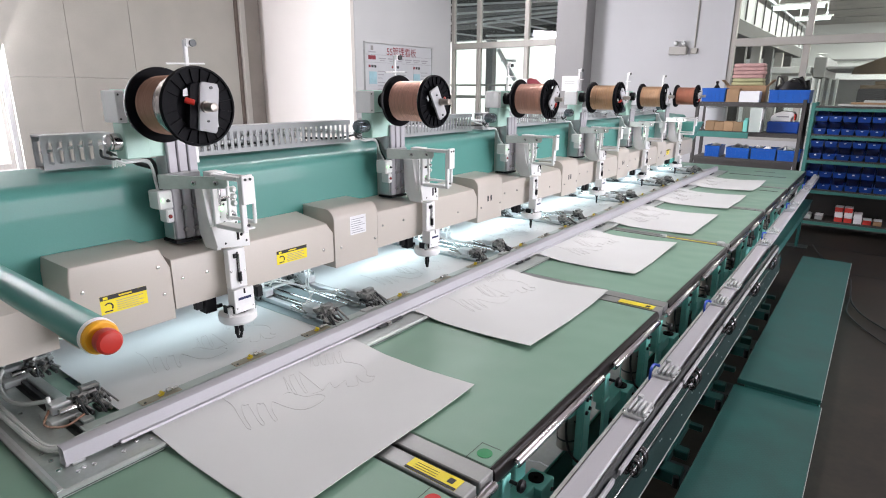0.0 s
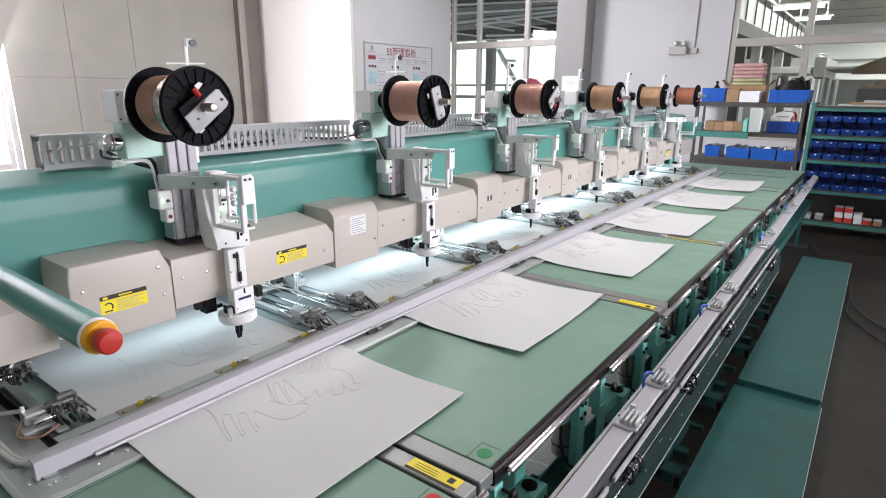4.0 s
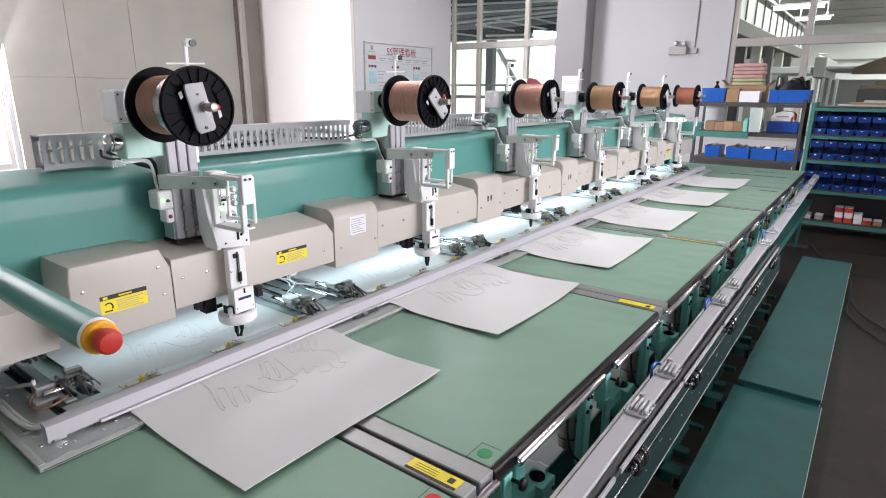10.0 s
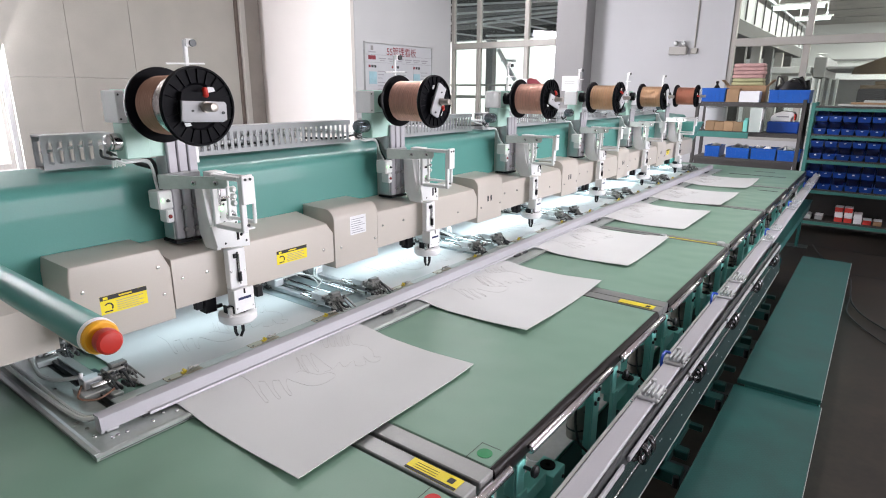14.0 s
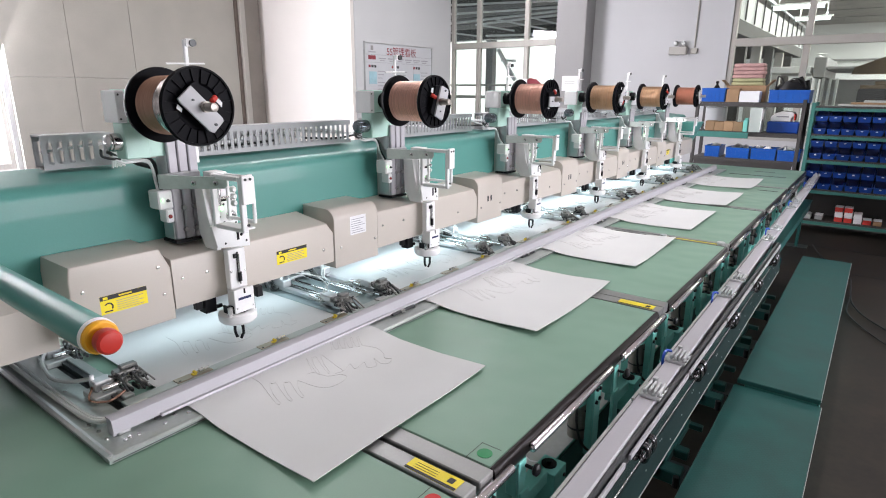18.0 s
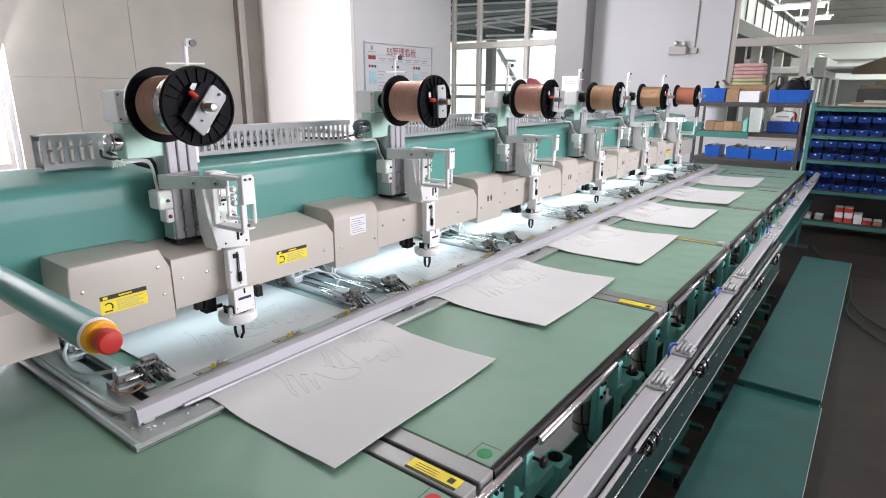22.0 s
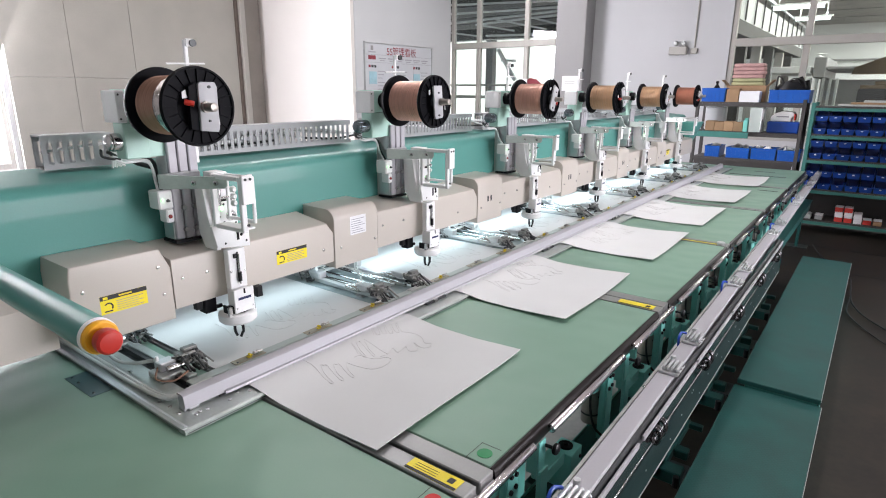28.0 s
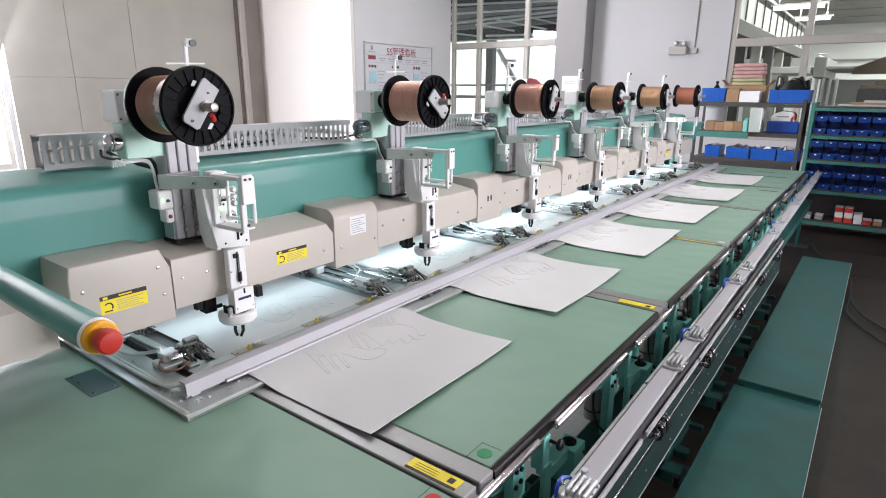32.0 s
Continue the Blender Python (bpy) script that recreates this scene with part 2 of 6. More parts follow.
def tread(m):
    """Raised diamond bars on a painted plate."""
    n, l = m.node_tree.nodes, m.node_tree.links
    co = n.new("ShaderNodeTexCoord")
    add = n.new("ShaderNodeMath")
    add.operation = "MULTIPLY"
    for k, turn in enumerate((45, -45)):
        mp = n.new("ShaderNodeMapping")
        mp.inputs["Rotation"].default_value = (0, 0, radians(turn))
        wv = n.new("ShaderNodeTexWave")
        wv.inputs["Scale"].default_value, wv.inputs["Distortion"].default_value = 24.0, 0.8
        l.new(co.outputs["Object"], mp.inputs["Vector"])
        l.new(mp.outputs[0], wv.inputs["Vector"])
        l.new(wv.outputs["Fac"], add.inputs[k])
    bp = n.new("ShaderNodeBump")
    bp.inputs["Strength"].default_value, bp.inputs["Distance"].default_value = 0.10, 0.002
    l.new(add.outputs[0], bp.inputs["Height"])
    l.new(bp.outputs[0], n["Principled BSDF"].inputs["Normal"])


tread(TREAD)
GLASS = glass_mat("window_glass")
OUTSIDE = mat("bright_outdoors", (1.0, 0.97, 0.93), 0.9, emit=1.1, bump=0.0, vary=0.0)
OUTWARM = mat("cream_daylight_blind", (1.0, 0.93, 0.84), 0.9, emit=0.62, bump=0.0, vary=0.02)
HALL = mat("pale_hall_wall", (0.74, 0.74, 0.73), 0.8, vary=0.05, scale=0.5, fine=10, bump=0.0)
TUBELAMP = mat("fluorescent_tube", (1.0, 1.0, 1.0), 0.5, emit=4.0, bump=0.0, vary=0.0)
PINK = mat("pink_sacks", (0.45, 0.27, 0.26), 0.8, vary=0.15, scale=8, fine=60, bump=0.1)

# ---------------------------------------------------------------- mesh tools
ORG = {}


def box_bm(*boxes, bevel=0.0, seg=1):
    """Boxes given as x0, x1, y0, y1, z0, z1."""
    bm = bmesh.new()
    for x0, x1, y0, y1, z0, z1 in boxes:
        r = bmesh.ops.create_cube(bm, size=1.0)
        for v in r["verts"]:
            v.co = ((x0 + x1) / 2 + v.co.x * (x1 - x0), (y0 + y1) / 2 + v.co.y * (y1 - y0), (z0 + z1) / 2 + v.co.z * (z1 - z0))
    if bevel:
        bmesh.ops.bevel(bm, geom=bm.edges[:], offset=bevel, segments=seg, affect="EDGES", profile=0.5)
    return bm


def join(*bms):
    out = bmesh.new()
    for b in bms:
        me = bpy.data.meshes.new("t")
        b.to_mesh(me)
        out.from_mesh(me)
        bpy.data.meshes.remove(me)
        b.free()
    return out


def prism(pts, axis, a, b, bevel=0.0):
    """A closed outline pushed along an axis from a to b. Outline in the two other axes, in xyz order."""
    bm = bmesh.new()

    def at(p, h):
        return {"x": (h, p[0], p[1]), "y": (p[0], h, p[1]), "z": (p[0], p[1], h)}[axis]
    lo = [bm.verts.new(at(p, a)) for p in pts]
    hi = [bm.verts.new(at(p, b)) for p in pts]
    bm.faces.new(lo)
    bm.faces.new(hi)
    for k in range(len(pts)):
        bm.faces.new((lo[k], lo[(k + 1) % len(pts)], hi[(k + 1) % len(pts)], hi[k]))
    bmesh.ops.recalc_face_normals(bm, faces=bm.faces[:])
    if bevel:
        bmesh.ops.bevel(bm, geom=bm.edges[:], offset=bevel, segments=2, affect="EDGES", profile=0.5)
    return bm


def rod(p, q, r, r2=None, n=16, bevel=0.0):
    """A round bar from p to q."""
    bm = bmesh.new()
    p, q = Vector(p), Vector(q)
    bmesh.ops.create_cone(bm, cap_ends=True, segments=n, radius1=r, radius2=r if r2 is None else r2, depth=(q - p).length)
    if bevel:
        es = [e for e in bm.edges if abs(e.verts[0].co.z - e.verts[1].co.z) < 1e-6]
        bmesh.ops.bevel(bm, geom=es, offset=bevel, segments=2, affect="EDGES", profile=0.5)
    m = Matrix.Translation((p + q) / 2) @ (q - p).to_track_quat("Z", "Y").to_matrix().to_4x4()
    bm.transform(m)
    return bm


def lathe(profile, centre, axis="z", n=32):
    """Turned shape: (radius, height) pairs about an axis."""
    bm = bmesh.new()
    rings = []
    for r, h in profile:
        ring = []
        for k in range(n):
            a = 2 * math.pi * k / n
            c, s = r * math.cos(a), r * math.sin(a)
            p = {"z": (c, s, h), "y": (c, h, -s), "x": (h, c, s)}[axis]
            ring.append(bm.verts.new(Vector(p) + Vector(centre)))
        rings.append(ring)
    for a, b in zip(rings, rings[1:]):
        for k in range(n):
            bm.faces.new((a[k], a[(k + 1) % n], b[(k + 1) % n], b[k]))
    if profile[0][0] > 1e-5:
        bm.faces.new(list(reversed(rings[0])))
    if profile[-1][0] > 1e-5:
        bm.faces.new(rings[-1])
    bmesh.ops.remove_doubles(bm, verts=bm.verts[:], dist=1e-6)
    bmesh.ops.recalc_face_normals(bm, faces=bm.faces[:])
    return bm


def smooth_path(pts, steps=6):
    """Catmull-Rom through the points."""
    pts = [Vector(p) for p in pts]
    ext = [pts[0] * 2 - pts[1]] + pts + [pts[-1] * 2 - pts[-2]]
    out = []
    for k in range(1, len(ext) - 2):
        a, b, c, d = ext[k - 1:k + 3]
        for s in range(steps):
            t = s / steps
            out.append(0.5 * (2 * b + (c - a) * t + (2 * a - 5 * b + 4 * c - d) * t * t + (3 * b - a - 3 * c + d) * t ** 3))
    return out + [pts[-1]]


def hose(pts, r, n=8, steps=6):
    """A bent round hose through the points."""
    path = smooth_path(pts, steps)
    bm = bmesh.new()
    rings = []
    up = Vector((0.13, 0.21, 0.97))
    for k, p in enumerate(path):
        d = (path[min(k + 1, len(path) - 1)] - path[max(k - 1, 0)]).normalized()
        u = d.cross(up)
        if u.length < 0.05:
            u = d.cross(Vector((1, 0, 0)))
        u.normalize()
        w = d.cross(u)
        rings.append([bm.verts.new(p + (u * math.cos(a) + w * math.sin(a)) * r) for a in (2 * math.pi * j / n for j in range(n))])
    for a, b in zip(rings, rings[1:]):
        for j in range(n):
            bm.faces.new((a[j], a[(j + 1) % n], b[(j + 1) % n], b[j]))
    bm.faces.new(list(reversed(rings[0])))
    bm.faces.new(rings[-1])
    bmesh.ops.recalc_face_normals(bm, faces=bm.faces[:])
    return bm


def finish(me, material, smooth=35):
    me.materials.append(material)
    if smooth:
        me.shade_smooth()
        me.set_sharp_from_angle(angle=radians(smooth))


def thing(name, base, label, category, group="", kind=""):
    """An Empty at the thing's base; its parts are built in world places."""
    ob = new(name)
    ob.empty_display_size = 0.05
    ob.location = base
    ORG[ob.name] = Vector(base)
    return tagged(ob, label, category, group, kind)


def part(name, bm, material, parent, label="", smooth=35):
    """One mesh object under a thing or a part, drawn in world places."""
    o = ORG[parent.name]
    bmesh.ops.translate(bm, verts=bm.verts[:], vec=-o)
    me = bpy.data.meshes.new(name)
    bm.to_mesh(me)
    bm.free()
    finish(me, material, smooth)
    ob = new(name, me)
    ob.parent = parent
    ORG[ob.name] = o
    return tagged(ob, label)


def solid(name, bm, material, label, category, group="", kind="", smooth=35):
    """A thing of one mesh."""
    me = bpy.data.meshes.new(name)
    cs = [v.co for v in bm.verts]
    o = Vector(((min(c.x for c in cs) + max(c.x for c in cs)) / 2, (min(c.y for c in cs) + max(c.y for c in cs)) / 2, min(c.z for c in cs)))
    bmesh.ops.translate(bm, verts=bm.verts[:], vec=-o)
    bm.to_mesh(me)
    bm.free()
    finish(me, material, smooth)
    ob = new(name, me)
    ob.location = o
    ORG[ob.name] = o
    return tagged(ob, label, category, group, kind)


# ---------------------------------------------------------------- the hall
solid("floor", box_bm((-6.2, 30, -6.4, 12.4, -0.12, 0)), CONCRETE, "worn grey-brown painted concrete factory floor", "floor", kind="structure")
solid("ceiling", box_bm((-6.2, 10.7, -6.4, 10.5, 4.5, 4.65)), CEIL, "plain pale painted ceiling", "ceiling", kind="structure")
# unseen wall, pulled in and toned grey to cut bounce on the near table
solid("wall_west", box_bm((-2.6, -2.4, -6.4, 10.5, 0, 4.5)), PIERGREY, "plain grey wall out of view, set close to dim the near end", "wall", kind="structure")
south = [(-6.0, 10.7, -6.4, -6.2, 0, 0.7), (-6.0, 10.7, -6.4, -6.2, 3.35, 4.5)]
edges = [-6.0, -1.25, 1.45, 1.95, 4.65, 5.15, 7.85, 8.35, 10.35, 10.7]
south += [(edges[k], edges[k + 1], -6.4, -6.2, 0.7, 3.35) for k in range(0, 9, 2)]
solid("wall_south", box_bm(*south), WALLW, "white painted wall with tall window openings", "wall", kind="structure")
# wall with the sliding door and a bright window beside it
# unseen wall, added to shade the storage racks from the aisle windows
solid("wall_store", box_bm((6.5, 10.5, -1.5, -1.3, 0, 4.5)), WALLW, "unseen plain white wall added to keep window light off the racks", "wall", kind="structure")
solid("wall_north", box_bm((-6.0, -0.4, 10.3, 10.5, 0, 4.5), (-0.4, 3.1, 10.3, 10.5, 0, 0.45), (-0.4, 3.1, 10.3, 10.5, 3.9, 4.5), (3.1, 10.7, 10.3, 10.5, 0, 4.5)),
      WALLW, "pale painted wall behind the grey sliding door", "wall", kind="structure")
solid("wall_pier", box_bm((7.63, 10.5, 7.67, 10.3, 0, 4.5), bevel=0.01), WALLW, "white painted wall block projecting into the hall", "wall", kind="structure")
# face towards the side window, coloured lighter for the light on it
solid("wall_pier_front", box_bm((7.55, 7.626, 7.674, 10.28, 0, 4.5)), WALLLIT, "lighter end face of the wall block, window light put into its colour", "wall", kind="structure")
east = [(10.5, 10.7, 2.16, 5.15, 0, 4.5), (10.5, 10.7, -6.4, 2.16, 0, 0.9), (10.5, 10.7, 5.15, 7.67, 0, 0.9), (10.5, 10.7, -6.4, 2.16, 4.2, 4.5), (10.5, 10.7, 5.15, 7.67, 4.2, 4.5), (10.5, 10.7, -6.4, -1.29, 0.9, 4.2)]
solid("wall_east", box_bm(*east), WALLW, "white painted partition wall with two wide window openings", "wall", kind="structure")
solid("wall_column", box_bm((10.12, 10.5, 4.46, 5.03, 0, 4.5), bevel=0.012), PIERGREY, "grey painted square column against the wall", "column", kind="structure")
# sliding door of three wide panels
door = thing("door_1", (5.0, 10.25, 0), "large grey sliding steel door with three plain panels", "door", kind="structure")
for a, b in ((3.16, 4.024), (4.029, 4.989), (4.994, 6.975)):
    if b < 5:
        part("door_panel", box_bm((a, b, 10.20, 10.25, 0.05, 1.79), bevel=0.005), PANELGREY, door)
        part("door_panel", box_bm((a, b, 10.20, 10.25, 1.793, 4.3), bevel=0.005), PANELGREY, door)
    else:
        part("door_panel", box_bm((a, b, 10.20, 10.25, 0.05, 4.3), bevel=0.006), PANELGREY, door)
part("door_edge", box_bm((6.98, 7.035, 10.16, 10.26, 0, 4.4), bevel=0.005), BROWNTRIM, door, "dark brown worn door edge")
part("door_post", box_bm((7.04, 7.15, 10.10, 10.28, 0, 4.45), bevel=0.01), FRAMEGREY, door, "pale grey door post")
part("door_jamb", box_bm((7.155, 7.545, 10.2, 10.29, 0, 4.45), bevel=0.01), mat("brown_grey_jamb", (0.25, 0.225, 0.205), 0.65, vary=0.12, scale=3, fine=40, bump=0.06, dirt=0.3), door, "grey jamb")
brace = thing("roof_brace", (2.6, 9.9, 2.2), "pale grey diagonal steel roof brace", "brace", kind="structure")
part("strut", prism([(2.75, 1.66), (3.008, 2.142), (3.6, 3.212), (4.1, 4.1), (3.6, 4.1), (2.6, 2.35)], "y", 9.85, 10.0), FRAMEGREY, brace)


def window(name, plane, a, b, z0, z1, mullions, transoms, label, axis="x", t=0.09):
    w = thing(name, (plane, (a + b) / 2, z0) if axis == "x" else ((a + b) / 2, plane, z0), label, "window", kind="structure")

    def bx(u0, u1, h0, h1, d0, d1):
        return box_bm((plane + d0, plane + d1, u0, u1, h0, h1) if axis == "x" else (u0, u1, plane + d0, plane + d1, h0, h1), bevel=0.006)
    part("window_frame", join(bx(a, a + t * 0.8, z0, z1, 0, 0.10), bx(b - t * 0.8, b, z0, z1, 0, 0.10), bx(a + t * 0.8, b - t * 0.8, z0, z0 + t, 0, 0.10), bx(a + t * 0.8, b - t * 0.8, z1 - t, z1, 0, 0.10)), FRAMEGREY, w)
    zs = [z0 + t] + list(transoms) + [z1 - t]
    for zt in transoms:
        part("transom", bx(a + t * 0.8, b - t * 0.8, zt - 0.06, zt + 0.06, -0.02, 0.095), FRAMEGREY, w)
    for mu in mullions:
        for k in range(len(zs) - 1):
            part("mullion", bx(mu - 0.045, mu + 0.045, zs[k] + (0.06 if k else 0), zs[k + 1] - (0.06 if k < len(zs) - 2 else 0), -0.01, 0.09), FRAMEGREY, w)
    us = [a + t * 0.8] + list(mullions) + [b - t * 0.8]
    for k in range(len(zs) - 1):
        for j in range(len(us) - 1):
            p = part("pane", bx(us[j], us[j + 1], zs[k], zs[k + 1], 0.04, 0.046), GLASS, w, smooth=0)
            p.visible_shadow = False
    return w


window("window_1", 10.52, 5.15, 7.67, 0.9, 4.2, (5.86, 6.98), (2.53,), "tall pale-grey metal window with dividing bars")
window("window_2", 10.52, -1.29, 2.16, 0.9, 4.2, (-0.35, 1.10), (2.39,), "wide pale-grey metal window looking into the next hall")
window("window_3", 10.36, -0.4, 3.1, 0.45, 3.9, (1.4,), (2.4,), "bright window beside the sliding door", axis="y")
for k in range(0, 8, 2):
    window("window_%d" % (4 + k // 2), -6.32, edges[k + 1], edges[k + 2], 0.7, 3.35, (), (2.5,), "tall aisle window letting in daylight", axis="y")

# what lies beyond the partition windows
solid("backdrop", box_bm((29.6, 29.8, -14, 6.2, 0, 7)), HALL, "pale far wall of the next hall", "wall", kind="structure")
solid("backdrop_outdoors", box_bm((16.0, 16.1, 6.4, 20, -0.1, 3.4)), OUTSIDE, "bright daylight outside the far opening", "backdrop", kind="structure")
solid("backdrop_outdoors", box_bm((11.0, 15.9, 12.6, 12.7, -0.1, 3.1)), OUTSIDE, "bright daylight outside the far opening", "backdrop", kind="structure")
solid("backdrop_outdoors", box_bm((-3.0, 4.2, 12.2, 12.3, 0, 5)), OUTWARM, "bright daylight outside the side window", "backdrop", kind="structure")
roof = thing("hall_roof", (16, 4, 4.9), "dark roof deck with pale purlins over the next hall", "roof", kind="structure")
part("deck", box_bm((10.75, 23, 5.6, 20, 5.0, 5.1)), PIERGREY, roof)
part("deck", box_bm((10.75, 29.6, -14, 5.58, 4.3, 4.4)), mat("brown_grey_ceiling", (0.38, 0.355, 0.33), 0.6, vary=0.25, scale=1.2, fine=5, bump=0.1, stretch=(0.3, 4, 1)), roof, "brown-grey streaked ceiling")
for k in range(7):
    part("ceiling_joint", box_bm((12.5 + 2.4 * k, 12.54 + 2.4 * k, -14, 2.3, 4.292, 4.3)), DARK, roof, "dark ceiling joint")
for ya, za, yb, zb in ((10.07, 3.69, 6.87, 3.63), (10.06, 3.44, 6.9, 3.56), (9.09, 3.36, 6.86, 3.47), (8.74, 3.06, 6.83, 3.01), (10.07, 3.93, 6.88, 3.78)):
    part("purlin", rod((14.0, ya + 0.3, za), (14.0, yb - 0.3, zb), 0.028, n=6), WHITE, roof, "white steel purlin")
for ya, za, yb, zb in ((8.64, 3.44, 7.13, 3.115), (9.05, 3.31, 8.05, 3.126), (10.06, 3.17, 9.2, 3.05), (7.68, 3.44, 6.8, 3.22)):
    part("roof_strut", rod((13.8, ya, za), (13.8, yb, zb), 0.022, n=6), WHITE, roof, "white sloping strut")
part("soffit", box_bm((15.6, 15.98, 6.2, 20, 3.12, 5.0)), DARK, roof, "dark lintel")
for k in range(4):
    part("roof_sheet", box_bm((14.3 + 0.25 * k, 14.4 + 0.25 * k, 5.8, 18, 3.30 + 0.19 * k, 3.42 + 0.19 * k)), PIERGREY, roof, "grey roof sheet edge")
gantry = thing("loading_frame", (14, 9, 0), "pale steel frame outside with a diagonal brace", "steel frame")
for fy, w_ in ((8.82, 0.21), (6.86, 0.11)):
    part("post", box_bm((14.0, 14.2, fy, fy + w_, 0, 2.95)), PIERGREY, gantry, "grey steel post")
part("rail", box_bm((13.45, 13.5, 7.9, 10.2, 1.74, 1.79)), FRAMEGREY, gantry)
part("rail", box_bm((13.45, 13.5, 8.0, 10.2, 1.42, 1.50)), FRAMEGREY, gantry)
for fy in (9.65, 8.62, 8.02):
    part("rail_post", box_bm((13.45, 13.5, fy, fy + 0.05, 0, 1.8)), FRAMEGREY, gantry)
part("brace", rod((14.1, 8.70, 2.70), (14.1, 8.15, 1.90), 0.06, n=8), WHITE, gantry, "white diagonal brace")
part("brace_tie", rod((14.1, 8.6, 2.42), (14.1, 8.15, 2.40), 0.03, n=8), WHITE, gantry)
# mezzanine with pale balustrade panels
mezz = thing("mezzanine", (16, 3.4, 0), "mezzanine deck with pale balustrade panels and steel posts", "mezzanine")
part("deck", box_bm((11.2, 22.9, 2.5, 5.4, 2.72, 2.98)), DECKDARK, mezz, "grey deck edge and soffit")
for k in range(12):
    part("balustrade_panel", box_bm((11.3 + k * 0.95, 12.215 + k * 0.95, 2.52, 2.55, 2.985, 3.47)), HALL, mezz)
    part("baluster", rod((11.24 + k * 0.95, 2.48, 2.985), (11.24 + k * 0.95, 2.48, 3.6), 0.016, n=8), DARK, mezz)
part("hand_rail", rod((11.2, 2.48, 3.62), (22.8, 2.48, 3.62), 0.03, n=8), ALU, mezz)
for k in range(6):
    part("post", box_bm((12.4 + 1.8 * k, 12.62 + 1.8 * k, 2.6, 2.8, 0, 2.72)), DECKDARK if k % 2 else FRAMEGREY, mezz)
for x, y0, y1, z in ((16.0, 1.46, 2.46, 3.49), (19.6, 1.60, 2.42, 3.58)):
    lt = thing("tube_lamp", (x, (y0 + y1) / 2, z), "white fluorescent tube lamp hanging in the next hall", "lamp", "hall lamps")
    part("tube", rod((x, y0, z), (x, y1, z), 0.04, n=10), TUBELAMP, lt)
    part("reflector", box_bm((x - 0.1, x + 0.1, y0 - 0.05, y1 + 0.05, z + 0.045, z + 0.08)), WHITE, lt)
    for hy in (y0 + 0.1, y1 - 0.1):
        part("hanger", rod((x, hy, z + 0.08), (x, hy, 4.3), 0.008, n=6), ALU, lt)
office = thing("white_cabin", (17, 0.3, 0), "white flat-roofed cabin unit in the next hall", "cabin")
part("cabin_roof", box_bm((15.9, 19, 1.22, 1.46, 1.95, 2.40), bevel=0.02), PIERGREY, office)
part("roof_rail", join(rod((15.9, 1.44, 2.46), (19, 1.44, 2.46), 0.018, n=8), rod((15.92, 1.24, 2.46), (15.92, 1.44, 2.46), 0.018, n=8)), WHITE, office, "white rail round the cabin roof")
for k in range(5):
    part("rail_post", rod((15.92 + 0.76 * k, 1.44, 2.40), (15.92 + 0.76 * k, 1.44, 2.46), 0.012, n=6), WHITE, office)
part("cabin_side", box_bm((15.92, 19, -1.5, 1.215, 2.12, 2.20), bevel=0.02), PIERGREY, office)
part("cabin_eave", box_bm((15.85, 19.05, 1.51, 2.3, 2.05, 2.2), bevel=0.01), WHITE, office)
for k in range(5):
    part("cabin_post", box_bm((15.95, 16.1, 0.95 + 0.13 * k, 1.0 + 0.13 * k, 0, 1.945)), ALUDULL, office)
part("wall_pipe", rod((29.4, -6.0, 2.9), (29.4, 2.4, 2.9), 0.04, n=8), PIERGREY, office, "grey pipe along the far wall")
part("cabin_wall", box_bm((18.0, 18.1, -0.2, 1.45, 0, 1.945)), PIERGREY, office)
wood = thing("timber_stack", (12.3, -0.4, 0), "stack of brown timber boards on a dark trestle", "timber stack")
part("trestle", box_bm((11.9, 12.9, -1.4, 0.42, 0, 1.70)), SHELFDARK, wood)
for k in range(5):
    part("board", box_bm((11.9, 12.9, -1.4, 0.40 - 0.19 * k, 1.702 + 0.06 * k, 1.757 + 0.06 * k), bevel=0.004), TIMBER, wood)

part("leaning_board", prism([(0.60, 1.95), (0.56, 2.07), (0.16, 2.24), (-0.3, 2.26), (-0.3, 1.95)], "x", 12.95, 12.99), TIMBER, wood, "large brown board leaning behind")
part("leaning_board", prism([(0.52, 1.95), (0.50, 2.03), (0.12, 2.17), (-0.3, 2.19), (-0.3, 1.95)], "x", 12.90, 12.93), TIMBER, wood, "brown board leaning in front")

# noticeboard on the wall block
board = thing("notice_board", (8.82, 7.66, 1.25), "white printed notice board with red heading, on the wall", "notice board")
part("panel", box_bm((7.86, 9.79, 7.64, 7.666, 1.3, 2.45), bevel=0.004), BOARD, board)
part("frame", join(box_bm((7.84, 9.81, 7.632, 7.668, 2.452, 2.475)), box_bm((7.84, 9.81, 7.632, 7.668, 1.275, 1.298)), box_bm((7.836, 7.858, 7.632, 7.668, 1.3, 2.45)), box_bm((9.792, 9.814, 7.632, 7.668, 1.3, 2.45))), ALU, board)
part("red_block", box_bm((7.93, 8.12, 7.634, 7.639, 2.17, 2.24)), HEADRED, board, "red header block")
cu = bpy.data.curves.new("board_heading", "FONT")
cu.body, cu.size, cu.extrude = "5S管理看板", 0.175, 0.001
tx = new("board_heading", cu)
bpy.context.view_layer.update()
hm = bpy.data.meshes.new_from_object(tx)
bpy.data.objects.remove(tx)
hm.materials.clear()
hm.materials.append(HEADRED)
hd = new("board_heading", hm)
hd.parent = board
hd.matrix_local = Matrix.Translation(-Vector((8.82, 7.66, 1.25))) @ Matrix.Translation((8.42, 7.637, 2.265)) @ pose(0, 0, 0, 90, 0, 0)
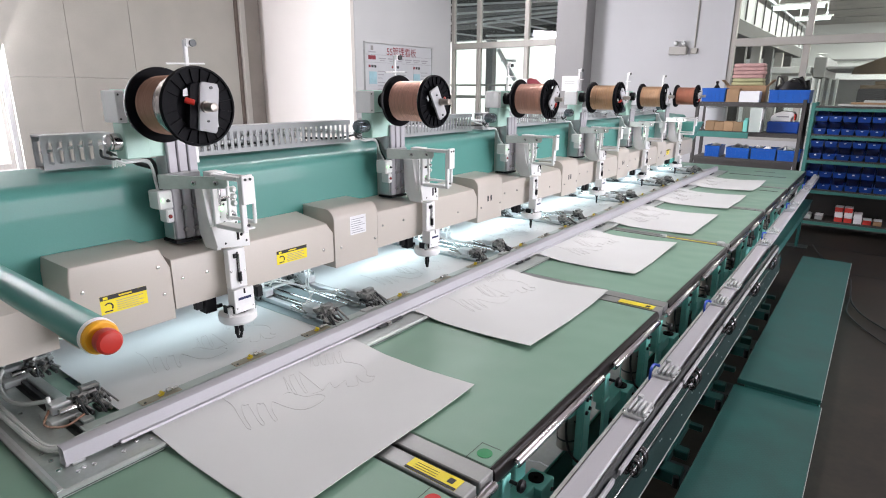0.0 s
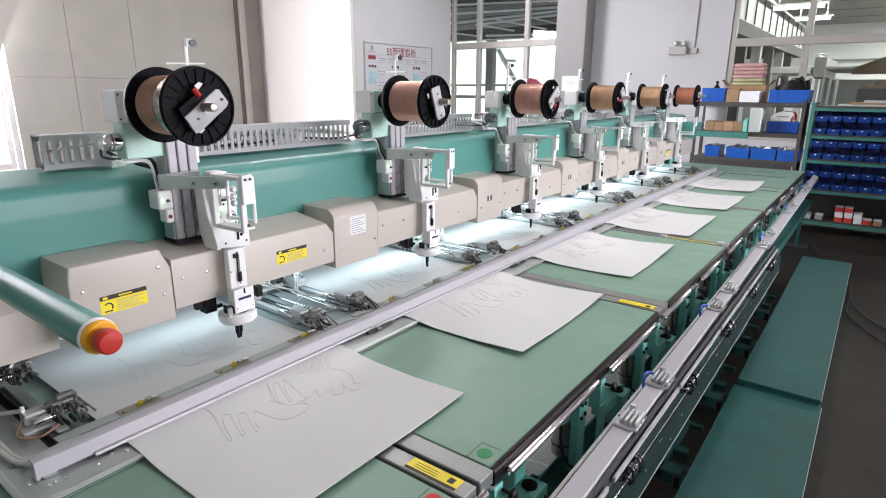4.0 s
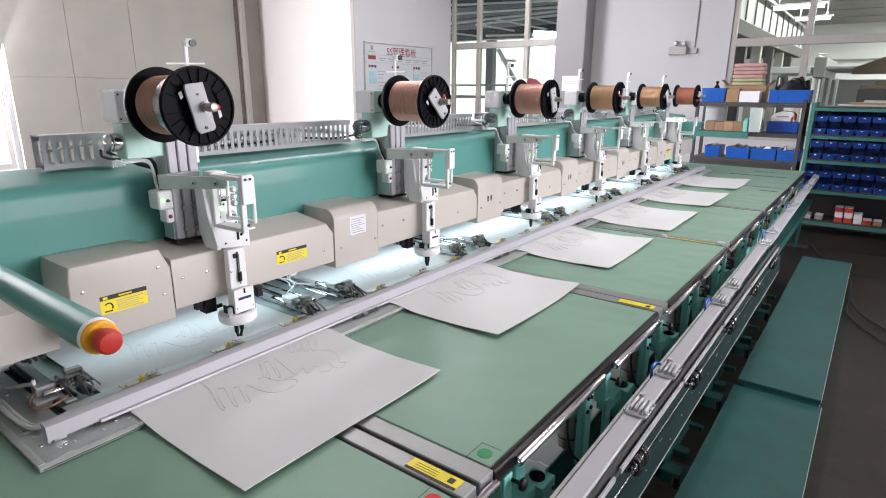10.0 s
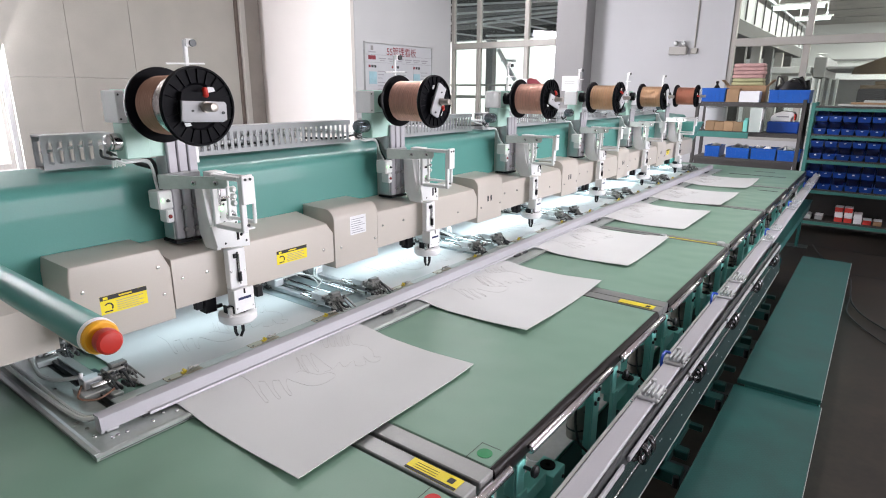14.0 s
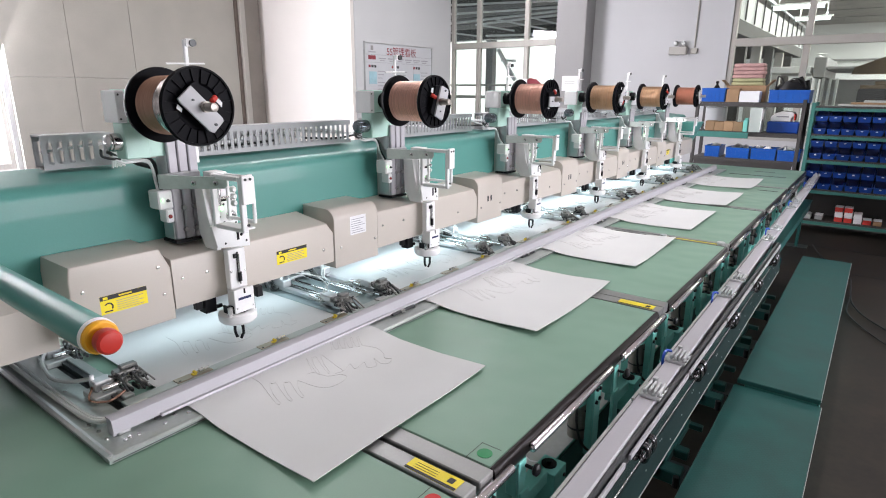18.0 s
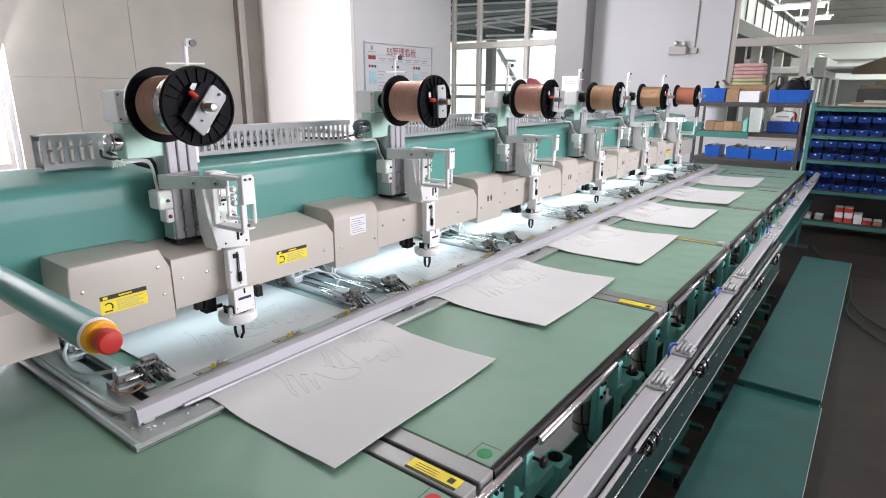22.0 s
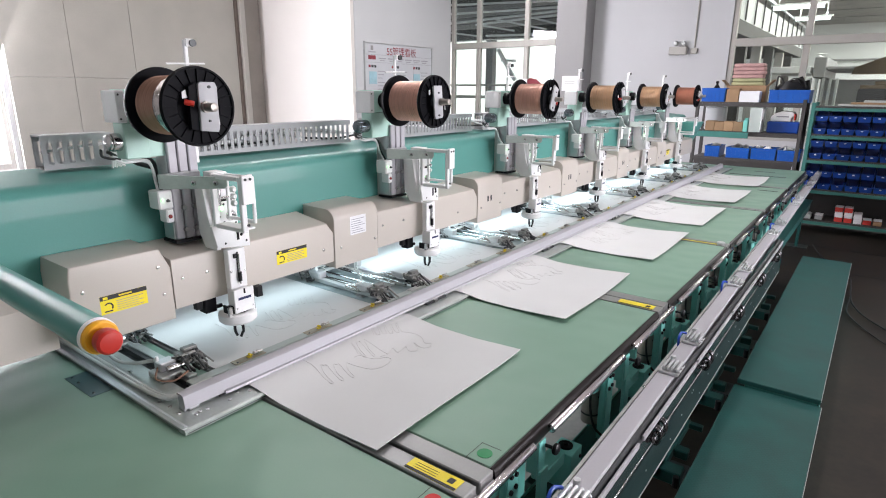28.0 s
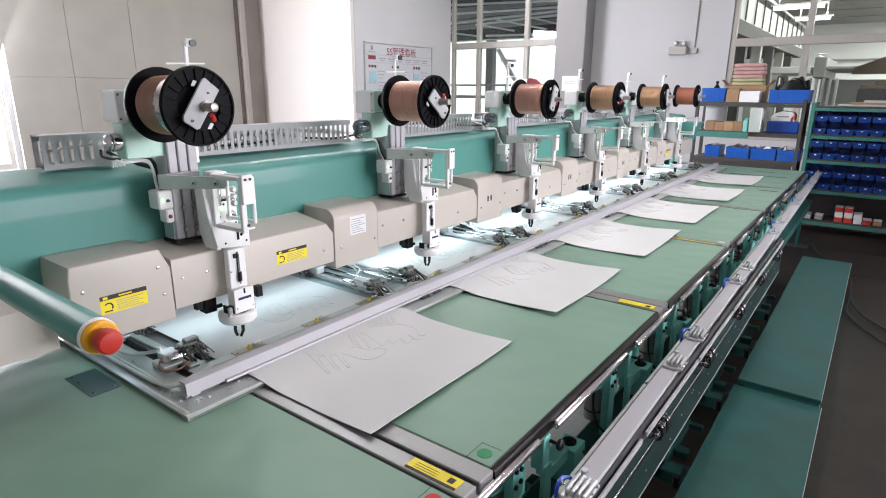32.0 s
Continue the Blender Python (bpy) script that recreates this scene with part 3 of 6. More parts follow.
for k in range(6):
    part("text_bar", box_bm((8.2 + 0.25 * k, 8.40 + 0.25 * k, 7.634, 7.639, 2.185, 2.205)), LABELGREY, board)
    part("text_bar", box_bm((8.24 + 0.25 * k, 8.36 + 0.25 * k, 7.634, 7.639, 2.15, 2.165)), LABELGREY, board)
part("rule_line", box_bm((7.87, 9.78, 7.635, 7.639, 2.252, 2.258)), LABELGREY, board)
part("rule_line", box_bm((7.87, 9.78, 7.635, 7.639, 2.118, 2.123)), LABELGREY, board)
part("emblem", box_bm((8.0, 8.06, 7.634, 7.639, 2.33, 2.41)), PIERGREY, board, "small grey emblem block")
part("emblem_bar", box_bm((7.94, 8.12, 7.634, 7.639, 2.29, 2.31)), LABELGREY, board)
for bx_ in (7.93, 8.56, 9.2):
    for k in range(3):
        part("heading_bar", box_bm((bx_ + 0.075 * k, bx_ + 0.05 + 0.075 * k, 7.634, 7.639, 2.03, 2.075)), LABELBLACK if k else HEADRED, board)
        part("text_bar", box_bm((bx_ + 0.24, bx_ + 0.44 - 0.04 * k, 7.634, 7.639, 1.96 - 0.06 * k, 1.975 - 0.06 * k)), LABELGREY, board)
        part("text_bar", box_bm((bx_ + 0.24, bx_ + 0.42 + 0.02 * k, 7.634, 7.639, 1.76 - 0.06 * k, 1.775 - 0.06 * k)), LABELGREY, board)
for px, pz in ((7.94, 1.74), (9.2, 1.72)):
    part("picture", box_bm((px, px + 0.2, 7.634, 7.639, pz, pz + 0.22)), mat("pale_blue_print", (0.35, 0.55, 0.62), 0.6, bump=0.0), board, "pale blue printed square")
for px, pz in ((7.93, 1.55), (8.4, 1.5), (8.9, 1.52), (9.3, 1.5)):
    part("text_bar", box_bm((px, px + 0.22, 7.634, 7.639, pz, pz + 0.022)), LABELGREY, board)
pp = thing("paper_notice", (10.115, 4.69, 1.65), "plain white paper notice taped to the column", "notice")
part("sheet", box_bm((10.114, 10.118, 4.54, 4.85, 1.64, 1.90)), LABELWHITE, pp)
for zz in (1.72, 1.76, 1.80):
    part("text_bar", box_bm((10.112, 10.1138, 4.60, 4.80, zz, zz + 0.008)), PANELGREY, pp)
rp = thing("red_package", (10.45, 5.68, 1.60), "red rounded bundle with white paper on the window ledge", "bundle")
bm = lathe([(0.0, 0.0), (0.22, 0.0), (0.25, 0.08), (0.22, 0.17), (0.13, 0.24), (0.0, 0.26)], (0, 0, 0), "z", 18)
for v in bm.verts:
    v.co = Vector((10.42 + v.co.x * 0.3, 5.66 + v.co.y, 1.60 + v.co.z * (1 + 0.3 * noise.noise(v.co * 7))))
part("bundle", bm, HEADRED, rp)
part("ledge", box_bm((10.34, 10.50, 5.38, 5.94, 1.57, 1.599)), FRAMEGREY, rp, "grey ledge board")
part("ledge_post", box_bm((10.40, 10.46, 5.62, 5.68, 0.0, 1.569)), FRAMEGREY, rp)
part("paper", box_bm((10.33, 10.345, 5.70, 5.90, 1.72, 1.86)), LABELWHITE, rp)
# emergency light, conduit
el = thing("emergency_light", (2.95, 10.44, 2.2), "white twin-head emergency light box on the wall", "emergency light")
part("case", box_bm((10.42, 10.5, 2.80, 3.08, 2.23, 2.36), bevel=0.008), FRAMEGREY, el)
for yy in (2.84, 2.96):
    part("lamp_head", lathe([(0.0, 0), (0.03, 0.005), (0.04, 0.05), (0.03, 0.06)], (10.40, yy + 0.02, 2.41), "x", 14), ALUDULL, el)
    part("stem", rod((10.45, yy + 0.02, 2.36), (10.45, yy + 0.02, 2.42), 0.008, n=8), ALU, el)
cd = thing("conduit", (2.69, 10.48, 2.25), "grey conduit with a small junction box on the wall", "conduit")
part("pipe", rod((10.485, 2.69, 2.33), (10.485, 2.69, 4.49), 0.012, n=10), FRAMEGREY, cd)
part("junction_box", box_bm((10.46, 10.5, 2.64, 2.74, 2.24, 2.33), bevel=0.006), FRAMEGREY, cd)

# ---------------------------------------------------------------- the machine table
table = thing("machine_table", (3.3, 1.6, 0), "long green laminate sewing machine table with steel joint strips", "table")
TX = [-1.2, 0.862, 2.225, 3.475, 4.72, 5.97, 7.49]
STRIP = {0.862: 0.128, 2.225: 0.132, 3.475: 0.082, 4.72: 0.082, 5.97: 0.082}
for a, b in zip(TX, TX[1:]):
    part("tabletop", box_bm((a + 0.003 + (STRIP.get(a, 0)), b - 0.003, 0.600, 2.75, 0.76, 0.80), bevel=0.003), TABLE, table)
# metal joint strips: the nearest is a wide pair with a dark gap
part("joint_strip", box_bm((0.865, 0.918, 0.588, 2.75, 0.765, 0.8025), bevel=0.003), BRUSHED, table, "brushed steel joint strip")
part("joint_strip", box_bm((0.930, 0.988, 0.588, 2.75, 0.765, 0.8025), bevel=0.003), BRUSHED, table, "brushed steel joint strip")
part("joint_gap", box_bm((0.9185, 0.9295, 0.61, 2.75, 0.762, 0.79)), BLACK, table, "dark gap between the strips")
for xs in TX[2:6]:
    half = STRIP[xs] / 2
    part("joint_strip", box_bm((xs + 0.001, xs + half - 0.003, 0.591, 2.75, 0.765, 0.8015)), BRUSHED, table, "grey joint strip")
    part("joint_strip", box_bm((xs + half + 0.003, xs + 2 * half - 0.001, 0.591, 2.75, 0.765, 0.8015)), BRUSHED, table, "grey joint strip")
part("edge_trim", prism([(0.587, 0.757), (0.593, 0.754), (0.599, 0.754), (0.599, 0.801), (0.593, 0.8), (0.588, 0.796), (0.585, 0.788), (0.585, 0.764)], "x", -1.2, 0.864), TRIM, table, "black polished edge trim")
for a, b in zip(TX[1:], TX[2:]):
    part("edge_trim", prism([(0.587, 0.757), (0.593, 0.754), (0.599, 0.754), (0.599, 0.801), (0.593, 0.8), (0.588, 0.796), (0.585, 0.788), (0.585, 0.764)], "x", a + STRIP[a] + 0.001, b - 0.002), TRIM, table, "black polished edge trim")
part("apron", box_bm((-1.2, 7.45, 0.72, 0.74, 0.69, 0.758)), TEAL, table, "teal steel apron under the edge")
part("apron", box_bm((-1.2, 7.45, 2.5, 2.55, 0.60, 0.758)), TEAL, table)
part("end_trim", box_bm((7.49, 7.505, 0.60, 2.75, 0.755, 0.80)), RUBBER, table)
for lx in (-0.9, 0.25, 1.6, 2.9, 4.1, 5.4, 6.7, 7.3):
    for ly in (0.86, 2.45):
        part("leg", box_bm((lx, lx + 0.08, ly, ly + 0.08, 0.02, 0.757), bevel=0.004), TEAL, table)
    part("foot", lathe([(0.045, 0), (0.045, 0.012), (0.012, 0.02), (0.012, 0.03)], (lx + 0.04, 0.9, 0.0), "z", 14), DARK, table)
    part("cross_beam", box_bm((lx + 0.01, lx + 0.07, 0.94, 2.45, 0.62, 0.70)), TEAL, table)


def flat_label(name, x0, x1, y0, y1, z, material, parent, label=""):
    return part(name, box_bm((x0, x1, y0, y1, z, z + 0.0006)), material, parent, label, smooth=0)


lab = flat_label("warning_label", 0.872, 0.914, 0.618, 0.762, 0.8026, YELLOW, table, "yellow and black warning label")
flat_label("label_band", 0.872, 0.880, 0.618, 0.762, 0.8034, LABELBLACK, lab)
for k in range(3):
    flat_label("print_bar", 0.886 + 0.008 * k, 0.8868 + 0.008 * k, 0.68, 0.745, 0.8034, LABELBLACK, lab)
flat_label("pictogram", 0.888, 0.905, 0.634, 0.65, 0.8034, LABELBLACK, lab)
lab = flat_label("warning_label", 2.232, 2.280, 0.618, 0.762, 0.8017, YELLOW, table, "yellow and black warning label")
flat_label("label_band", 2.232, 2.238, 0.618, 0.762, 0.8025, LABELBLACK, lab)
flat_label("pictogram", 2.246, 2.268, 0.634, 0.65, 0.8025, LABELBLACK, lab)
part("green_marker", lathe([(0.019, 0), (0.019, 0.001)], (1.030, 0.640, 0.8003), "z", 24), GREENDOT, table, "round green sticker")
part("marker_plate", join(box_bm((0.992, 1.065, 0.668, 0.6695, 0.8002, 0.8007)), box_bm((1.0635, 1.065, 0.614, 0.668, 0.8002, 0.8007)), box_bm((0.9915, 0.993, 0.614, 0.668, 0.8002, 0.8007))), DARK, table, "scored outline round the sticker")
part("red_marker", lathe([(0.019, 0), (0.019, 0.001)], (0.825, 0.640, 0.8003), "z", 24), REDDOT, table, "round red sticker")
part("marker_plate", join(box_bm((0.79, 0.86, 0.668, 0.6695, 0.8002, 0.8007)), box_bm((0.79, 0.7915, 0.614, 0.668, 0.8002, 0.8007))), DARK, table)
part("cover_plate", box_bm((0.57, 0.655, 1.672, 1.85, 0.8003, 0.8018)), COVERDARK, table, "dark blue-grey screwed cover plate")
for sx, sy in ((0.585, 1.69), (0.64, 1.69), (0.585, 1.79), (0.585, 1.835)):
    part("screw", lathe([(0.004, 0), (0.003, 0.0015)], (sx, sy, 0.8018), "z", 8), CHROME, table)
# tape measure strip and far slots
part("rule_tape", box_bm((3.49, 3.505, 0.64, 0.96, 0.8017, 0.8025)), YELLOW, table, "yellow rule tape")
part("tape_clip", lathe([(0.022, 0), (0.024, 0.008), (0.02, 0.016), (0, 0.018)], (3.50, 0.628, 0.8017), "z", 16), ALU, table, "small metal clip")
part("tape_clip", lathe([(0.02, 0), (0.02, 0.01), (0, 0.012)], (3.50, 0.95, 0.8017), "z", 12), ALU, table)
part("slot", box_bm((6.76, 6.80, 0.70, 1.23, 0.8002, 0.8008)), BLACK, table, "dark slot in the table")
part("slot", box_bm((5.75, 5.78, 0.64, 0.80, 0.8002, 0.8008)), BLACK, table)
part("slot", box_bm((7.12, 7.16, 0.85, 1.05, 0.8002, 0.8008)), DARK, table)

# ---------------------------------------------------------------- the beam
beam = thing("machine_beam", (3.2, 2.0, 0.8), "long glossy green steel beam carrying the sewing heads", "machine beam")
prof = [(1.80, 1.02), (1.80, 1.352), (1.8015, 1.363), (1.806, 1.374), (1.814, 1.383), (1.826, 1.389), (1.84, 1.392)] + [(2.065, 1.408), (2.08, 1.39), (2.08, 1.02)]
part("beam_body", prism(prof, "x", -0.9, 7.0), BEAM, beam)
part("end_leg", join(prism([(1.84, 0.803), (2.04, 0.803), (2.07, 1.02), (1.82, 1.02)], "x", 6.78, 6.98), prism([(1.70, 1.10), (1.80, 1.10), (1.80, 1.32), (1.60, 1.32)], "x", 6.72, 7.0)), TEAL, beam, "teal end support")
part("end_leg", prism([(1.84, 0.803), (2.04, 0.803), (2.07, 1.02), (1.82, 1.02)], "x", -0.9, -0.7), TEAL, beam, "teal end support")
# cream covers
segs = [(0.822, 1.466)] + [(1.712 + k, 2.466 + k) for k in range(5)]
segs[-1] = (5.712, 6.70)


def lower_cover(a, b):
    """A cover whose far top corner is cut off, with a top that rises towards the beam."""
    bm = prism([(a, 1.002), (b, 1.002), (b, 1.118), (b - 0.028, 1.157), (a, 1.157)], "y", 1.623, 1.798)
    for v in bm.verts:
        if v.co.y > 1.7 and v.co.z > 1.1:
            v.co.z += 0.025
    es = [e for e in bm.edges if all(v.co.y < 1.63 and v.co.z > 1.1 for v in e.verts)]
    bmesh.ops.bevel(bm, geom=es, offset=0.006, segments=3, affect="EDGES", profile=0.5)
    return bm


for k, (a, b) in enumerate(segs):
    part("cream_cover", lower_cover(a, b - 0.003), CREAM, beam, "cream painted lower cover")
    for sx in ((0.03, 0.11, 0.59) if k == 0 else (0.03, 0.165, 0.58)):
        part("dome_screw", lathe([(0.006, 0.0), (0.005, -0.003), (0.0, -0.004)], (a + sx, 1.623, 1.093 - 0.034 * (sx > 0.3)), "y", 10), STEEL, beam)
hood = [(1.62, 0.972), (1.62, 1.158)] + [(1.62 + 0.045 * (1 - math.cos(a)), 1.158 + 0.045 * math.sin(a)) for a in (radians(15 * k) for k in range(1, 7))] + [(1.798, 1.206), (1.798, 0.972)]


def hood_cover(a, b):
    bm = prism(hood, "x", a, b)
    es = [e for e in bm.edges if abs(e.verts[0].co.x - e.verts[1].co.x) < 1e-6]
    bmesh.ops.bevel(bm, geom=es, offset=0.003, segments=2, affect="EDGES", profile=0.5)
    return bm


def end_hood():
    """The first hood: upright ends, the far top corner cut off at a slant."""
    bm = prism([(0.545, 0.974), (0.818, 0.974), (0.818, 1.135), (0.790, 1.199), (0.551, 1.199), (0.545, 1.16)], "y", 1.62, 1.798)
    es = [e for e in bm.edges if all(v.co.y < 1.63 for v in e.verts)]
    bmesh.ops.bevel(bm, geom=es, offset=0.005, segments=3, affect="EDGES", profile=0.5)
    return bm


part("hood", end_hood(), CREAM, beam, "cream hood with a sloped end")
for k in range(5):
    part("hood", hood_cover(1.468 + k, 1.709 + k), CREAM, beam, "cream rounded hood")
part("end_panel", prism([(1.75, 0.94), (1.75, 1.075), (1.798, 1.11), (1.798, 0.94)], "x", -0.9, 0.543), CREAM, beam, "cream end cover")
# added blocker and its arm: keep north window light from passing under the beam
part("rear_guard", box_bm((-0.9, 6.7, 2.25, 2.258, 0.85, 1.018)), DARK, beam, "dark strip added behind the beam to stop light passing under it")
part("guard_arm", box_bm((-0.9, 6.7, 2.081, 2.249, 1.0, 1.015)), DARK, beam)
part("under_tray", box_bm((-0.9, 6.7, 1.802, 2.07, 0.967, 1.018)), DARK, beam, "dark underside")
for sx, sz in ((0.575, 1.125), (0.78, 1.145), (0.79, 1.06)):
    part("dome_screw", lathe([(0.006, 0.0), (0.005, -0.003), (0.0, -0.004)], (sx, 1.62, sz), "y", 10), STEEL, beam)
for k in range(5):
    for sx in (1.50, 1.69):
        part("dome_screw", lathe([(0.006, 0.0), (0.005, -0.003), (0.0, -0.004)], (sx + k, 1.62, 1.05), "y", 10), STEEL, beam)


def warning(x0, x1, z0, z1, y):
    lb = part("warning_label", box_bm((x0, x1, y - 0.0008, y, z0, z1)), YELLOW, beam, "yellow and black warning label", smooth=0)
    h = z1 - z0
    part("label_band", box_bm((x0, x1, y - 0.0014, y - 0.0009, z1 - 0.24 * h, z1)), LABELBLACK, lb, smooth=0)
    part("label_mark", box_bm((x0 + 0.008, x0 + 0.02, y - 0.002, y - 0.0015, z1 - 0.2 * h, z1 - 0.06 * h)), YELLOW, lb, smooth=0)
    part("label_mark", box_bm((x0 + 0.05, x0 + 0.085, y - 0.002, y - 0.0015, z1 - 0.17 * h, z1 - 0.09 * h)), YELLOW, lb, smooth=0)
    part("pictogram", prism([(x0 + 0.02 + 0.013 * math.cos(a), z0 + 0.36 * h + 0.013 * math.sin(a)) for a in (radians(20 * q) for q in range(-2, 8))] + [(x0 + 0.02 + 0.009 * math.cos(a), z0 + 0.36 * h + 0.009 * math.sin(a)) for a in (radians(20 * q) for q in range(7, -3, -1))], "y", y - 0.0014, y - 0.0009), LABELBLACK, lb)
    part("pictogram", box_bm((x0 + 0.008, x0 + 0.03, y - 0.0014, y - 0.0009, z0 + 0.1 * h, z0 + 0.17 * h)), LABELBLACK, lb)
    for k in range(5):
        part("print_bar", box_bm((x0 + 0.042, x1 - 0.012 - 0.012 * (k % 2), y - 0.0014, y - 0.0009, z0 + (0.1 + 0.12 * k) * h, z0 + (0.14 + 0.12 * k) * h)), BRASS, lb, smooth=0)


warning(0.613, 0.740, 1.049, 1.101, 1.62)
warning(1.198, 1.331, 1.050, 1.099, 1.623)
warning(5.76, 5.85, 1.054, 1.103, 1.623)
nl = part("rating_plate", box_bm((1.552, 1.640, 1.6192, 1.62, 1.088, 1.163)), LABELWHITE, beam, "white printed rating plate", smooth=0)
for k in range(7):
    part("print_bar", box_bm((1.558, 1.632 - 0.012 * (k % 3), 1.6184, 1.619, 1.095 + 0.009 * k, 1.0975 + 0.009 * k)), LABELGREY, nl, smooth=0)
for k in range(1, 5):
    for dx in (0.06, 0.09):
        part("vent_hole", box_bm((1.50 + k + dx, 1.515 + k + dx, 1.6195, 1.62, 1.075, 1.105)), DARK, beam)

# slotted cable duct on the beam
duct = thing("cable_duct", (3.6, 2.02, 1.40), "grey slotted plastic cable duct along the beam", "cable duct")


def duct_run(x0, x1):
    y0, y1, z0, z1 = 1.96, 2.02, 1.412, 1.508
    part("base", join(box_bm((x0, x1, y0, y1, z0, z0 + 0.004)), box_bm((x0, x1, y0 - 0.003, y0, z0, z0 + 0.016)), box_bm((x0, x1, y0 - 0.003, y0, z1 - 0.016, z1)), box_bm((x0, x1, y1, y1 + 0.003, z0, z0 + 0.016)), box_bm((x0, x1, y1, y1 + 0.003, z1 - 0.016, z1))), GREYDUCT, duct)
    part("lid", box_bm((x0, x1, y0 - 0.004, y1 + 0.004, z1, z1 + 0.005)), GREYDUCT, duct)
    n = int((x1 - x0) / 0.0285) + 1
    fins = [(x0 + 0.0285 * k, min(x1, x0 + 0.0285 * k + 0.014), y0 - 0.003, y0, z0 + 0.016, z1 - 0.016) for k in range(n)]
    fins += [(x0 + 0.0285 * k, min(x1, x0 + 0.0285 * k + 0.014), y1, y1 + 0.003, z0 + 0.016, z1 - 0.016) for k in range(n)]
    me = bpy.data.meshes.new("duct_teeth")
    vs, fs = [], []
    o = ORG[duct.name]
    for a, b, c, d, e, f in fins:
        s = len(vs)
        vs += [(x - o.x, y - o.y, z - o.z) for x in (a, b) for y in (c, d) for z in (e, f)]
        fs += [(s, s + 1, s + 3, s + 2), (s + 4, s + 6, s + 7, s + 5), (s, s + 4, s + 5, s + 1), (s + 2, s + 3, s + 7, s + 6)]
    me.from_pydata(vs, [], fs)
    me.materials.append(GREYDUCT)
    ob = new("duct_teeth", me)
    ob.parent = duct
    tagged(ob, "", "", "", "stuff")


duct_run(0.652, 0.852)
for k in range(6):
    duct_run(1.02 + k, 1.90 + k)
random.seed(5)
for k in range(42):
    xa = 0.66 + 0.142 * k
    part("wire", hose([(xa, 1.975 + 0.02 * random.random(), 1.44 + 0.03 * random.random()), (xa + 0.2, 1.98 + 0.02 * random.random(), 1.43 + 0.05 * random.random()), (xa + 0.42, 1.975 + 0.02 * random.random(), 1.44 + 0.03 * random.random())], 0.005, 6, 4), (WHITE, TUBECLEAR, WHITE, CABLE)[k % 4], duct)

random.seed(8)
for k in range(7):
    y = 1.935 + 0.004 * k
    part("loose_cable", hose([(0.838 + 0.002 * k, y, 1.490), (0.836 + 0.004 * k, y - 0.008, 1.46), (0.832 + 0.006 * k, y - 0.010, 1.43), (0.828 + 0.008 * k, y - 0.012, 1.404 + 0.003 * (k % 2))], 0.0035, 6, 4), WHITE, duct, "loose white cable end")
part("harness", hose([(0.90, 1.93, 1.43), (0.88, 1.88, 1.42), (0.90, 1.85, 1.41), (0.915, 1.81, 1.40), (0.90, 1.79, 1.385)], 0.007, 8, 5), CABLE, duct, "black cable harness")
# ---------------------------------------------------------------- emergency stop on its green arm
stop = thing("emergency_stop_arm", (0.341, 1.75, 1.275), "green metal tube with a red emergency stop button", "emergency stop")
part("tube", rod((0.341, 0.932, 1.275), (0.341, 1.80, 1.275), 0.0285, n=40), BEAM, stop)
part("end_cap", lathe([(0.029, 0.0), (0.029, -0.006), (0.0278, -0.008), (0.0, -0.008)], (0.341, 0.932, 1.275), "y", 40), WHITE, stop, "white plastic end cap")
part("yellow_collar", lathe([(0.0272, 0.0), (0.0272, -0.006), (0.024, -0.010), (0.0, -0.010)], (0.341, 0.924, 1.275), "y", 36), mat("yellow_collar", (0.85, 0.42, 0.02), 0.4, vary=0.04, bump=0.02), stop, "yellow round collar")
part("button", lathe([(0.015, 0.0), (0.015, -0.008), (0.0195, -0.010), (0.0205, -0.016), (0.0195, -0.026), (0.016, -0.030), (0.0, -0.032)], (0.341, 0.914, 1.275), "y", 36), RED, stop, "red mushroom push button")
part("flange", lathe([(0.045, 0.0), (0.045, -0.012), (0.032, -0.016)], (0.341, 1.80, 1.275), "y", 32), BEAM, stop)

# ---------------------------------------------------------------- sewing heads
HEAD = Vector((1.0, 1.70, 1.185))


